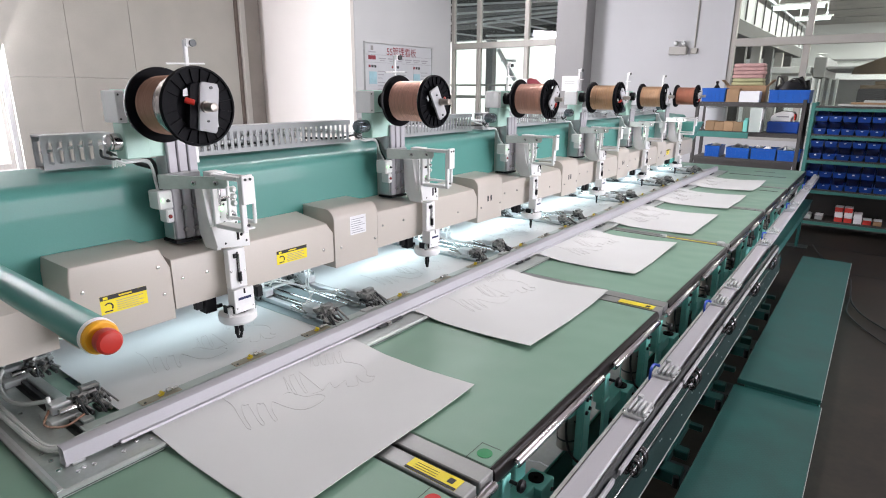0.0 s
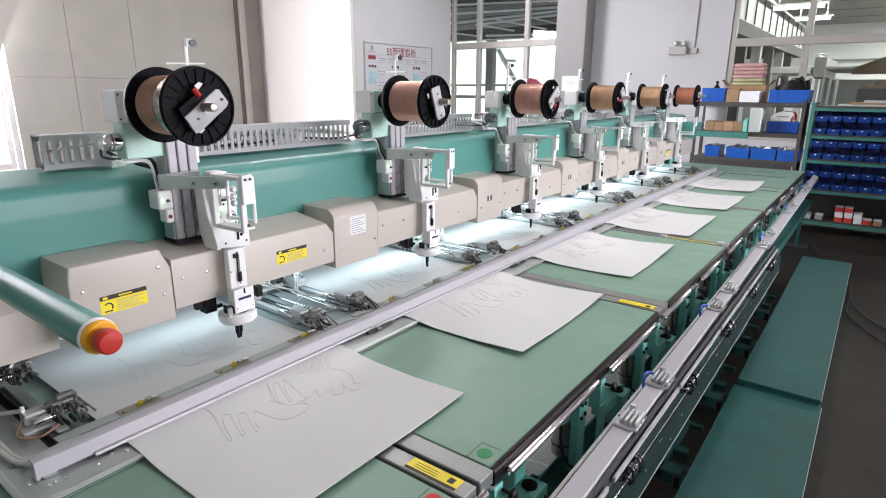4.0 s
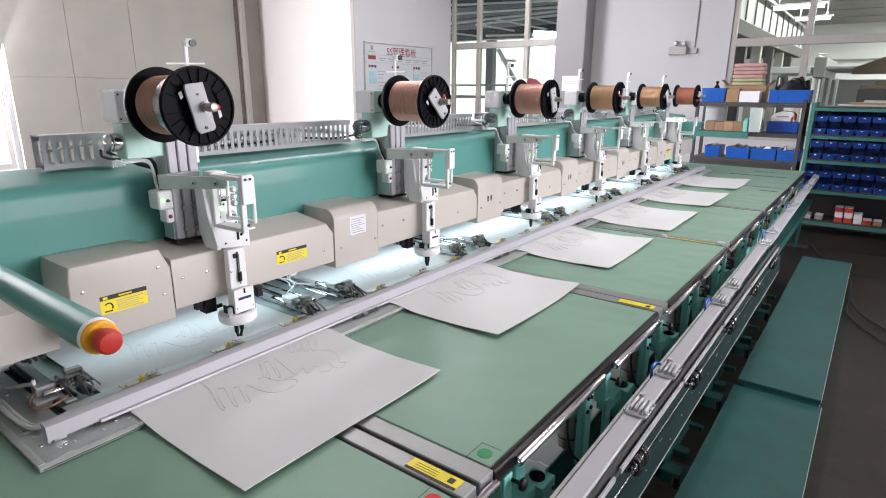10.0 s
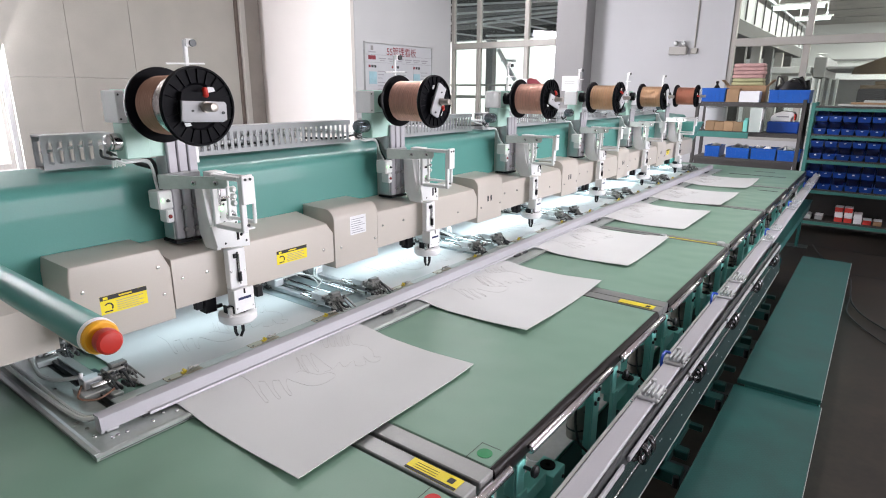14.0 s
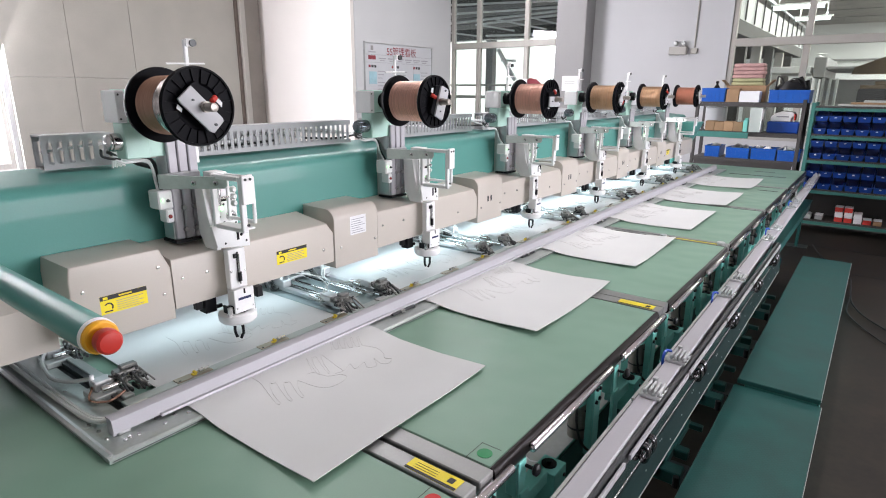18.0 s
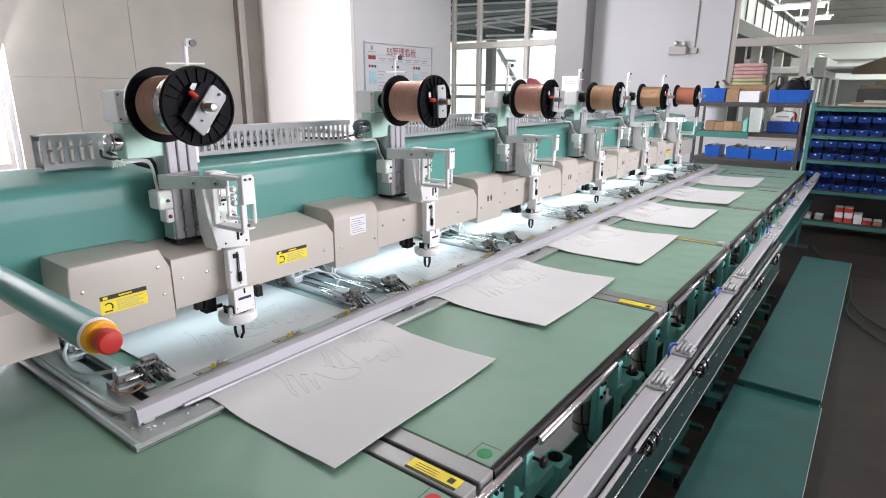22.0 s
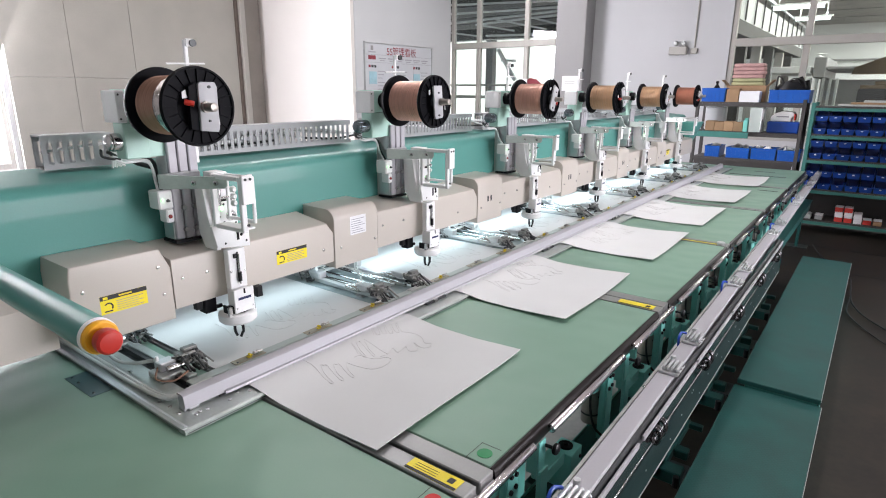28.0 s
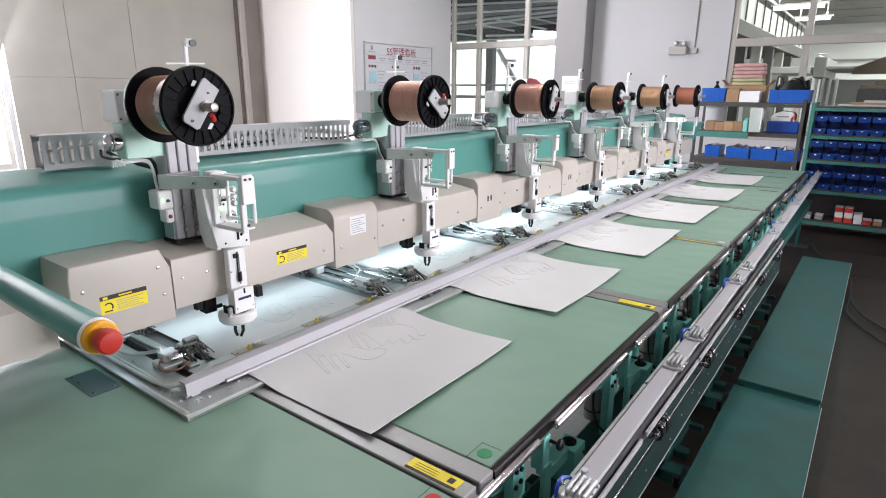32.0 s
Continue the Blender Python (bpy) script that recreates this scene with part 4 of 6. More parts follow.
def build_head(first):
    """The first head has a short bright motor, the others a longer blue-grey one."""
    h = thing("sewing_head", HEAD, "white sewing head on an aluminium slide with control box", "sewing head", "sewing heads")
    col = part("slide_column", box_bm((0.892, 0.986, 1.715, 1.775, 1.19, 1.50), bevel=0.002), ALU, h, "aluminium profile slide")
    for a, b in ((0.892, 0.9205), (0.9245, 0.9535), (0.9575, 0.986)):
        part("rib", box_bm((a, b, 1.700, 1.714, 1.192, 1.50), bevel=0.003), LILAC, col)
    part("column_foot", box_bm((0.888, 0.990, 1.698, 1.778, 1.180, 1.189)), BLACK, col)
    for zz in (1.222, 1.292):
        for xx in (0.922, 0.956):
            part("bolt", lathe([(0.0085, 0.0), (0.0075, -0.010), (0.0, -0.010)], (xx, 1.7005, zz), "y", 10), STEEL, col)
    part("back_plate", box_bm((0.905, 0.98, 1.776, 1.799, 1.17, 1.48)), ALUDULL, h)
    cb = part("control_box", box_bm((0.840, 0.884, 1.685, 1.745, 1.296, 1.352), bevel=0.004), WHITE, h, "small white control box")
    part("lamp", lathe([(0.0055, 0.0), (0.004, -0.003), (0.0, -0.004)], (0.852, 1.685, 1.325), "y", 12), LEDGREEN, cb, "lit green lamp")
    part("switch", lathe([(0.005, 0.0), (0.004, -0.008), (0.0, -0.009)], (0.868, 1.685, 1.322), "y", 10), DARK, cb)
    cb2 = part("sensor_box", box_bm((0.862, 0.886, 1.690, 1.735, 1.252, 1.294), bevel=0.004), WHITE, h, "small white sensor box")
    part("lens", lathe([(0.0065, 0.0), (0.0055, -0.003), (0.0, -0.004)], (0.873, 1.690, 1.272), "y", 14), LEDRED, cb2, "dark red lens")
    # spool drive
    part("gearbox", box_bm((0.788, 0.90, 1.70, 1.79, 1.5555, 1.645), bevel=0.004), MINTBOX, h, "mint painted gear box")
    gc = part("gear_cover", box_bm((0.762, 0.787, 1.692, 1.78, 1.554, 1.642), bevel=0.003), WHITE, h, "white gear box cover")
    for zz in (1.565, 1.631):
        part("screw", lathe([(0.003, 0.0), (0.0, -0.002)], (0.769, 1.692, zz), "y", 8), DARK, gc)
    part("bearing", lathe([(0.032, 0.0), (0.032, -0.03), (0.026, -0.034), (0.0, -0.034)], (0.846, 1.70, 1.603), "y", 24), BLACK, h)
    part("axle", rod((0.846, 1.70, 1.603), (0.846, 1.36, 1.603), 0.009, n=16), STEEL, h)
    br = part("drive_bracket", join(box_bm((0.774, 0.845, 1.70, 1.76, 1.452, 1.554), bevel=0.003), box_bm((0.8455, 0.925, 1.715, 1.775, 1.452, 1.554), bevel=0.003)), MINTBOX, h, "mint painted bracket")
    m0 = 0.748 if first else 0.722
    part("motor", rod((m0, 1.73, 1.500), (0.7735, 1.73, 1.500), 0.026, n=24, bevel=0.003), STEEL if first else DRIVE, h, "round metal motor")
    part("motor_cap", rod((m0 - 0.008, 1.73, 1.500), (m0 - 0.0005, 1.73, 1.500), 0.024, n=24, bevel=0.003), STEEL if first else DRIVE, h)
    # mast
    ms = part("mast", box_bm((1.044, 1.056, 1.806, 1.818, 1.41, 1.797), bevel=0.002), WHITE, h, "white square thread mast")
    part("pulley_bracket", box_bm((1.046, 1.075, 1.798, 1.805, 1.776, 1.800), bevel=0.002), WHITE, ms)
    part("pulley", lathe([(0.0, -0.004), (0.011, -0.004), (0.008, 0.0), (0.011, 0.004), (0.0, 0.004)], (1.066, 1.793, 1.787), "y", 16), DARK, ms)
    part("cross_bar", rod((0.975, 1.800, 1.722), (1.105, 1.800, 1.726), 0.0028, n=8), WHITE, ms)
    # arm and take-up frame
    part("arm", prism([(1.66, 1.352), (1.66, 1.402), (1.60, 1.402), (1.60, 1.376), (1.62, 1.352)], "x", 0.975, 1.02, bevel=0.002), WHITE, h, "pale mint arm plate")
    part("arm_clamp", box_bm((0.852, 0.985, 1.688, 1.699, 1.365, 1.402), bevel=0.004), GREYDUCT, h, "dark grey bent clamp plate")
    # pale mint bar that reaches forward past the take-up frame
    along, out_ = Vector((0.604, -0.797, 0)), Vector((-0.797, -0.604, 0))
    bar = bmesh.new()
    ring = [Vector((0.846, 1.684, 1.360)), Vector((0.963, 1.530, 1.362)), Vector((0.968, 1.524, 1.370)), Vector((0.968, 1.524, 1.390)), Vector((0.960, 1.534, 1.396)), Vector((0.846, 1.684, 1.402))]
    near = [bar.verts.new(p) for p in ring]
    far = [bar.verts.new(p - out_ * 0.007) for p in ring]
    bar.faces.new(near)
    bar.faces.new(far[::-1])
    for q in range(len(ring)):
        bar.faces.new((near[q - 1], far[q - 1], far[q], near[q]))
    bmesh.ops.recalc_face_normals(bar, faces=bar.faces[:])
    ap = part("arm_plate", bar, ARMPLATE, h, "satin grey-green zinc arm plate")
    for q in (0.105, 0.170):
        c = Vector((0.846, 1.684, 1.379)) + along * q
        part("bolt", rod(c, c + out_ * 0.007, 0.0075, n=12, bevel=0.0015), STEEL, ap)
        part("bolt_socket", rod(c + out_ * 0.0065, c + out_ * 0.0075, 0.0035, n=6), DARK, ap)
    # open take-up frame of thin bars, turned a little towards the aisle
    turn = Matrix.Translation((0.946, 1.582, 0)) @ Matrix.Rotation(radians(4.0), 4, "Z") @ Matrix.Translation((-0.946, -1.582, 0))

    def cage(x0, x1, y0, y1, z0, z1, w):
        bm = join(box_bm((x0, x1, y0, y0 + w, z0, z1), bevel=0.002), box_bm((x0, x1, y1 - w, y1, z0, z1), bevel=0.002), box_bm((x0, x1, y0 + w, y1 - w, z0, z0 + w), bevel=0.002), box_bm((x0, x1, y0 + w, y1 - w, z1 - w, z1), bevel=0.002))
        bm.transform(turn)
        return bm

    def turned(bm):
        bm.transform(turn)
        return bm
    fr = part("takeup_frame", cage(0.946, 0.964, 1.440, 1.582, 1.240, 1.404, 0.013), WHITE, h, "white open take-up frame")
    part("guide_plate", turned(box_bm((0.944, 0.984, 1.428, 1.4395, 1.325, 1.410), bevel=0.002)), WHITE, fr)
    for xx in (0.955, 0.972):
        part("bolt", turned(rod((xx, 1.4278, 1.398), (xx, 1.425, 1.398), 0.004, n=10)), DARK, fr)
    part("bolt", turned(rod((0.963, 1.4395, 1.262), (0.963, 1.436, 1.262), 0.004, n=10)), DARK, fr)
    part("rear_frame", cage(0.998, 1.008, 1.452, 1.580, 1.258, 1.400, 0.010), WHITE, fr)
    part("frame_floor", turned(box_bm((0.9645, 0.9975, 1.450, 1.58, 1.244, 1.250), bevel=0.002)), WHITE, fr)
    part("frame_rod", turned(rod((0.9645, 1.56, 1.33), (0.9975, 1.56, 1.33), 0.004, n=10)), CHROME, fr)
    fp = part("face_plate", box_bm((0.968, 1.048, 1.606, 1.612, 1.225, 1.352), bevel=0.002), WHITE, h, "white face plate with gauge and lamp")
    part("face_bar", box_bm((0.975, 1.03, 1.6035, 1.6055, 1.310, 1.318)), BLACK, fp)
    part("gauge", lathe([(0.007, -0.012), (0.013, -0.012), (0.016, -0.006), (0.018, 0.0), (0.007, 0.0)], (1.024, 1.606, 1.262), "y", 22), STEEL, fp, "round metal gauge")
    part("gauge_hub", lathe([(0.0, -0.016), (0.006, -0.015), (0.0065, 0.0)], (1.024, 1.606, 1.262), "y", 14), DARK, fp)
    part("face_lamp", lathe([(0.008, 0.0), (0.006, -0.004), (0.0, -0.005)], (0.993, 1.606, 1.288), "y", 12), LEDGREEN, fp, "lit green lamp")
    for zz in (1.300, 1.322, 1.344):
        part("tension_disc", lathe([(0.0, -0.018), (0.006, -0.018), (0.010, -0.012), (0.006, -0.008), (0.010, -0.004), (0.007, 0.0)], (1.034, 1.606, zz), "y", 14), ALUDULL, fp)
    part("thread_tube", rod((0.982, 1.598, 1.30), (0.986, 1.600, 1.358), 0.0065, n=12), CHROME, fp, "bright thread guide tube")
    for xx, zz in ((1.002, 1.300), (0.985, 1.262), (1.0, 1.243), (1.040, 1.236)):
        part("face_screw", lathe([(0.004, 0.0), (0.0, -0.003)], (xx, 1.606, zz), "y", 8), DARK, fp)
    part("thread_hook", hose([(0.975, 1.56, 1.246), (0.995, 1.557, 1.238), (1.012, 1.555, 1.235), (1.022, 1.553, 1.215), (1.018, 1.552, 1.205)], 0.004, 7, 4), BLACK, h, "black thread hook")
    # head body
    part("body", prism([(1.675, 1.352), (1.630, 1.352), (1.615, 1.26), (1.588, 1.20), (1.580, 1.165), (1.645, 1.165), (1.672, 1.21)], "x", 0.950, 0.964, bevel=0.002), WHITE, h, "white cast side plate")
    part("body_block", prism([(1.695, 1.36), (1.645, 1.36), (1.632, 1.27), (1.60, 1.205), (1.596, 1.17), (1.66, 1.17), (1.69, 1.21)], "x", 0.965, 1.03, bevel=0.003), WHITE, h)
    np_ = part("nose_plate", prism([(0.930, 1.246), (0.945, 1.176), (1.058, 1.162), (1.058, 1.222), (1.03, 1.238)], "y", 1.566, 1.580, bevel=0.002), WHITE, h, "white nose plate")
    part("nose_slot", box_bm((1.012, 1.020, 1.564, 1.5655, 1.19, 1.225)), BLACK, np_)
    for xx, zz in ((0.972, 1.186), (1.046, 1.182)):
        part("bolt", lathe([(0.004, 0.0), (0.0, -0.003)], (xx, 1.566, zz), "y", 8), DARK, np_)
    nk = part("neck", box_bm((0.979, 1.040, 1.572, 1.598, 1.030, 1.160), bevel=0.002), WHITE, h, "white neck plate with a dark needle slot")
    part("needle_slot", box_bm((1.007, 1.0125, 1.5706, 1.5718, 1.05, 1.15)), BLACK, nk)
    part("needle_bar", rod((1.010, 1.565, 1.045), (1.010, 1.565, 1.145), 0.0028, n=10), STEEL, nk)
    part("needle_clamp", rod((1.010, 1.565, 1.055), (1.010, 1.565, 1.085), 0.0065, n=10), BLACK, nk)
    part("clamp_block", box_bm((0.995, 1.008, 1.566, 1.5715, 1.132, 1.146)), BLACK, nk)
    for xx, zz in ((0.985, 1.09), (1.036, 1.085)):
        part("bolt", lathe([(0.0035, 0.0), (0.0, -0.002)], (xx, 1.572, zz), "y", 8), STEEL, nk)
    lp = part("badge_plate", box_bm((0.971, 1.043, 1.546, 1.554, 0.957, 1.034), bevel=0.0015), WHITE, h, "white badge plate")
    part("badge_bar", box_bm((0.984, 1.030, 1.5448, 1.5458, 0.999, 1.007)), INK, lp, "dark blue maker's mark bar", smooth=0)
    part("badge_slot", box_bm((1.005, 1.011, 1.5448, 1.5458, 1.018, 1.034)), BLACK, lp, smooth=0)
    for xx, zz in ((0.978, 0.972), (1.036, 0.970)):
        part("bolt", lathe([(0.003, 0.0), (0.0, -0.002)], (xx, 1.546, zz), "y", 8), STEEL, lp)
    part("side_lamp", box_bm((1.092, 1.115, 1.60, 1.63, 0.966, 1.003), bevel=0.002), BLACK, h)
    part("dark_bracket", join(box_bm((0.925, 0.965, 1.640, 1.68, 0.948, 1.0015), bevel=0.002), box_bm((0.90, 0.924, 1.65, 1.67, 0.965, 1.0015), bevel=0.002), rod((0.966, 1.655, 0.957), (0.99, 1.655, 0.957), 0.007, n=10)), BLACK, h)
    part("ring", lathe([(0.022, -0.020), (0.052, -0.020), (0.060, -0.012), (0.060, 0.010), (0.054, 0.014), (0.030, 0.014)], (1.005, 1.590, 0.936), "z", 36), WHITE, h, "white round needle ring")
    part("coupling", join(lathe([(0.036, 0.0), (0.036, 0.010), (0.024, 0.016), (0.018, 0.02)], (1.005, 1.590, 0.951), "z", 24), box_bm((0.965, 0.970, 1.575, 1.605, 0.948, 0.975))), BLACK, h)
    part("stem", box_bm((0.980, 1.040, 1.558, 1.600, 0.972, 1.029), bevel=0.003), WHITE, h)
    part("ring_clip", box_bm((0.955, 0.968, 1.556, 1.566, 0.948, 0.978)), STEEL, h)
    part("ring_clip", box_bm((1.044, 1.054, 1.56, 1.57, 0.948, 0.99)), STEEL, h)
    # cables from the head to the duct
    part("cable", hose([(0.86, 1.72, 1.352), (0.872, 1.75, 1.385), (0.874, 1.765, 1.415), (0.862, 1.77, 1.438), (0.81, 1.775, 1.442), (0.77, 1.78, 1.456)], 0.0035), WHITE, h)
    part("cable", hose([(0.868, 1.715, 1.352), (0.88, 1.755, 1.39), (0.882, 1.77, 1.43), (0.85, 1.775, 1.449), (0.80, 1.785, 1.447), (0.76, 1.79, 1.47)], 0.0055), CABLE, h)
    part("cable", hose([(0.854, 1.71, 1.352), (0.866, 1.745, 1.385), (0.868, 1.76, 1.42), (0.85, 1.768, 1.436), (0.80, 1.772, 1.436), (0.765, 1.775, 1.45)], 0.0035), WHITE, h)
    part("cable", hose([(0.722, 1.735, 1.480), (0.735, 1.76, 1.460), (0.775, 1.775, 1.448), (0.81, 1.78, 1.450)], 0.004), CABLE, h)
    part("cable", hose([(0.99, 1.74, 1.42), (1.01, 1.78, 1.425), (1.03, 1.81, 1.415), (1.05, 1.85, 1.402)], 0.004), CABLE, h)
    # presser foot, turning about the needle
    me = bpy.data.meshes.new("presser_foot")
    bm = join(lathe([(0.012, 0.02), (0.012, 0.0), (0.008, -0.006)], (0, 0, -0.012), "z", 14), hose([(0.011, 0, -0.01), (0.013, 0, -0.045), (0.010, 0, -0.052), (0.004, 0, -0.066)], 0.0048, 8, 4), hose([(-0.011, 0, -0.01), (-0.013, 0, -0.03), (-0.012, 0, -0.045), (-0.007, 0, -0.060)], 0.0048, 8, 4), box_bm((-0.016, -0.009, -0.006, 0.006, -0.045, -0.015), (0.009, 0.016, -0.006, 0.006, -0.045, -0.015)))
    bm.to_mesh(me)
    bm.free()
    finish(me, BLACK)
    ft = new("presser_foot", me)
    ft.parent = h
    ft.location = Vector((1.005, 1.590, 0.916)) - HEAD
    tagged(ft, "black two-pronged presser foot")
    return h


head = build_head(True)
next_head = build_head(False)
next_head.location.x += 1
HEADS = [head, next_head] + [copy_thing(next_head, Matrix.Translation(HEAD + Vector((k, 0, 0)))) for k in range(2, 6)]

# ---------------------------------------------------------------- wire spools
SPOOL = Vector((0.846, 1.518, 1.603))


def build_spool(base, wire, label):
    s = thing("wire_spool", base, label, "wire spool", "wire spools")
    c = (base.x, 1.518, 1.603)
    for y0, sgn in ((1.430, -1), (1.606, 1)):
        fl = part("flange", lathe([(0.018, 0.0), (0.055, 0.0), (0.060, 0.006 * sgn), (0.094, 0.006 * sgn), (0.095, 0.012 * sgn), (0.100, 0.012 * sgn), (0.102, 0.0), (0.100, -0.004 * sgn), (0.018, -0.004 * sgn)], (c[0], y0, c[2]), "y", 56), SPOOLBLACK, s, "black plastic flange")
        for k in range(20):
            a = 2 * math.pi * k / 20
            bm = box_bm((0.060, 0.095, -0.0014, 0.0014, -0.006, 0.006))
            bm.transform(Matrix.Translation((c[0], y0 + sgn * 0.005, c[2])) @ Matrix.Rotation(a, 4, "Y") @ Matrix.Rotation(radians(90), 4, "X"))
            part("rib", bm, SPOOLBLACK, fl)
    n = 64
    prof = []
    for k in range(n):
        y = -0.080 + 0.160 * k / n
        prof += [(0.0772 + 0.0007 * math.sin(k * 2.3), y), (0.0785 + 0.0004 * math.sin(k * 1.7), y + 0.160 / n * 0.5)]
    part("wire_winding", lathe([(0.03, -0.080)] + prof + [(0.076, 0.080), (0.03, 0.080)], c, "y", 40), wire, s, "wound copper wire")
    if wire is COPPERLT:
        part("film_wrap", lathe([(0.0797 + 0.0004 * math.sin(q * 1.9) - 0.0022 * (q == 14), -0.080 + 0.0052 * q) for q in range(15)], c, "y", 40), FILM, s, "crinkled clear film wrap")
    part("hub", lathe([(0.024, 0.0), (0.024, -0.012), (0.012, -0.012)], (c[0], 1.426, c[2]), "y", 24), DARK, s)
    pts = [(-0.026, -0.060), (0.022, -0.064), (0.026, -0.056), (0.026, 0.050), (0.020, 0.062), (-0.020, 0.062), (-0.026, 0.056)]
    part("clamp_plate", prism([(c[0] + 0.012 + px, c[2] + pz) for px, pz in pts], "y", 1.396, 1.404, bevel=0.001), PLATEGREY, s, "grey metal clamp plate")
    part("clamp_back", prism([(c[0] - 0.036, c[2] - 0.055), (c[0] - 0.015, c[2] - 0.06), (c[0] - 0.015, c[2] + 0.06), (c[0] - 0.036, c[2] + 0.05)], "y", 1.404, 1.42), SPOOLBLACK, s)
    part("shaft_end", join(rod((c[0], 1.43, c[2]), (c[0], 1.352, c[2]), 0.0115, n=20, bevel=0.002), rod((c[0], 1.395, c[2]), (c[0], 1.385, c[2]), 0.014, n=20)), MOTOR, s, "bare steel shaft end")
    part("red_knob", rod((c[0] - 0.046, 1.412, c[2] + 0.012), (c[0] - 0.026, 1.400, c[2] + 0.007), 0.0075, n=12, bevel=0.002), RED, s, "small red knob")
    part("white_tag", prism([(c[0] - 0.05, c[2] + 0.02), (c[0] - 0.036, c[2] + 0.022), (c[0] - 0.04, c[2] + 0.042), (c[0] - 0.05, c[2] + 0.036)], "y", 1.412, 1.414), LABELWHITE, s)
    part("white_tag", prism([(c[0] + 0.040, c[2] - 0.05), (c[0] + 0.050, c[2] - 0.046), (c[0] + 0.048, c[2] - 0.03), (c[0] + 0.040, c[2] - 0.034)], "y", 1.412, 1.414), LABELWHITE, s)
    part("bolt", rod((c[0] + 0.014, 1.396, c[2] + 0.05), (c[0] + 0.014, 1.392, c[2] + 0.05), 0.004, n=8), DARK, s)
    part("bolt", rod((c[0] + 0.010, 1.396, c[2] - 0.035), (c[0] + 0.010, 1.392, c[2] - 0.035), 0.003, n=8), DARK, s)
    return s


first_spool = build_spool(SPOOL, COPPERLT, "black plastic spool of film-wrapped copper wire on its axle")
second = build_spool(SPOOL + Vector((1, 0, 0)), COPPER, "black plastic spool of pinkish copper wire on its axle")
fourth = build_spool(SPOOL + Vector((3, 0, 0)), COPPERTAN, "black plastic spool of tan copper wire on its axle")
sixth = build_spool(SPOOL + Vector((5, 0, 0)), COPPERRED, "black plastic spool of reddish copper wire on its axle")
SPOOLS = [first_spool, second, copy_thing(second, Matrix.Translation(SPOOL + Vector((2, 0, 0)))), fourth, copy_thing(fourth, Matrix.Translation(SPOOL + Vector((4, 0, 0)))), sixth]

# ---------------------------------------------------------------- the travelling frame
FB = Vector((0.349, 1.295, 0.803))
sash = thing("travelling_frame", FB, "aluminium travelling sash frame with clamping rail and pneumatic clamps", "sash frame")
X1 = 6.86
part("front_member", box_bm((0.3555, X1, 1.284, 1.452, 0.8035, 0.814), bevel=0.001), SASHALU, sash)
part("front_lip", prism([(1.267, 0.8035), (1.283, 0.8035), (1.283, 0.815), (1.275, 0.817), (1.267, 0.813)], "x", 0.339, X1), SASHALU, sash)
part("left_lip", prism([(0.339, 0.8035), (0.355, 0.8035), (0.355, 0.817), (0.347, 0.819), (0.339, 0.815)], "y", 1.2835, 2.35), ALU, sash)
part("left_member", box_bm((0.3555, 0.455, 1.4525, 2.35, 0.8035, 0.814), bevel=0.001), SASHALU, sash)
part("right_member", box_bm((6.74, X1, 1.4525, 2.35, 0.8035, 0.814), bevel=0.001), SASHALU, sash)
part("lip_groove", box_bm((0.3385, 0.339, 1.30, 2.3, 0.806, 0.8085)), DARK, sash)
part("front_groove", box_bm((0.345, X1, 1.2665, 1.267, 0.806, 0.8085)), DARK, sash)
part("inner_channel", join(box_bm((0.470, 0.482, 1.47, 2.3, 0.8035, 0.826)), box_bm((0.4555, 0.47, 1.47, 2.3, 0.8035, 0.807))), DARK, sash)
rail = part("clamping_rail", prism([(1.350, 0.824), (1.356, 0.824), (1.365, 0.857), (1.388, 0.857), (1.388, 0.862), (1.363, 0.863), (1.356, 0.859)], "x", 0.388, 6.80), LILAC, sash, "long lilac-white clamping rail")
part("rail_lip", prism([(1.340, 0.8222), (1.352, 0.8222), (1.354, 0.8300), (1.342, 0.8285)], "x", 0.505, 6.72), LILAC, rail)
# solid black strip standing in for the shade under the rail
part("rail_shadow_gap", box_bm((0.49, 6.72, 1.3535, 1.3565, 0.8145, 0.826)), RUBBER, rail)
part("rail_web", box_bm((0.392, 6.79, 1.370, 1.376, 0.8145, 0.8565)), ALUDULL, rail)
part("rail_bracket", box_bm((0.388, 0.398, 1.357, 1.385, 0.8145, 0.8565), bevel=0.002), LILAC, rail)
part("rail_foot", box_bm((0.40, 0.43, 1.352, 1.37, 0.8145, 0.832), bevel=0.002), ALU, rail)
part("press_bar", box_bm((0.47, 6.74, 1.456, 1.492, 0.8145, 0.828), bevel=0.002), mat("frosted_strip", (0.42, 0.47, 0.45), 0.35, vary=0.05, bump=0.02), sash, "frosted grey clamping strip")
for sx, sy in ((0.375, 1.461), (0.378, 1.413), (0.375, 1.362), (0.414, 1.326), (0.401, 1.322), (0.434, 1.321), (0.498, 1.317), (0.535, 1.335), (0.562, 1.316), (0.375, 1.52), (0.375, 1.60), (0.41, 1.7), (0.375, 1.82)):
    part("screw", lathe([(0.0055, 0), (0.005, 0.003), (0, 0.004)], (sx, sy, 0.814), "z", 10), STEEL, sash)
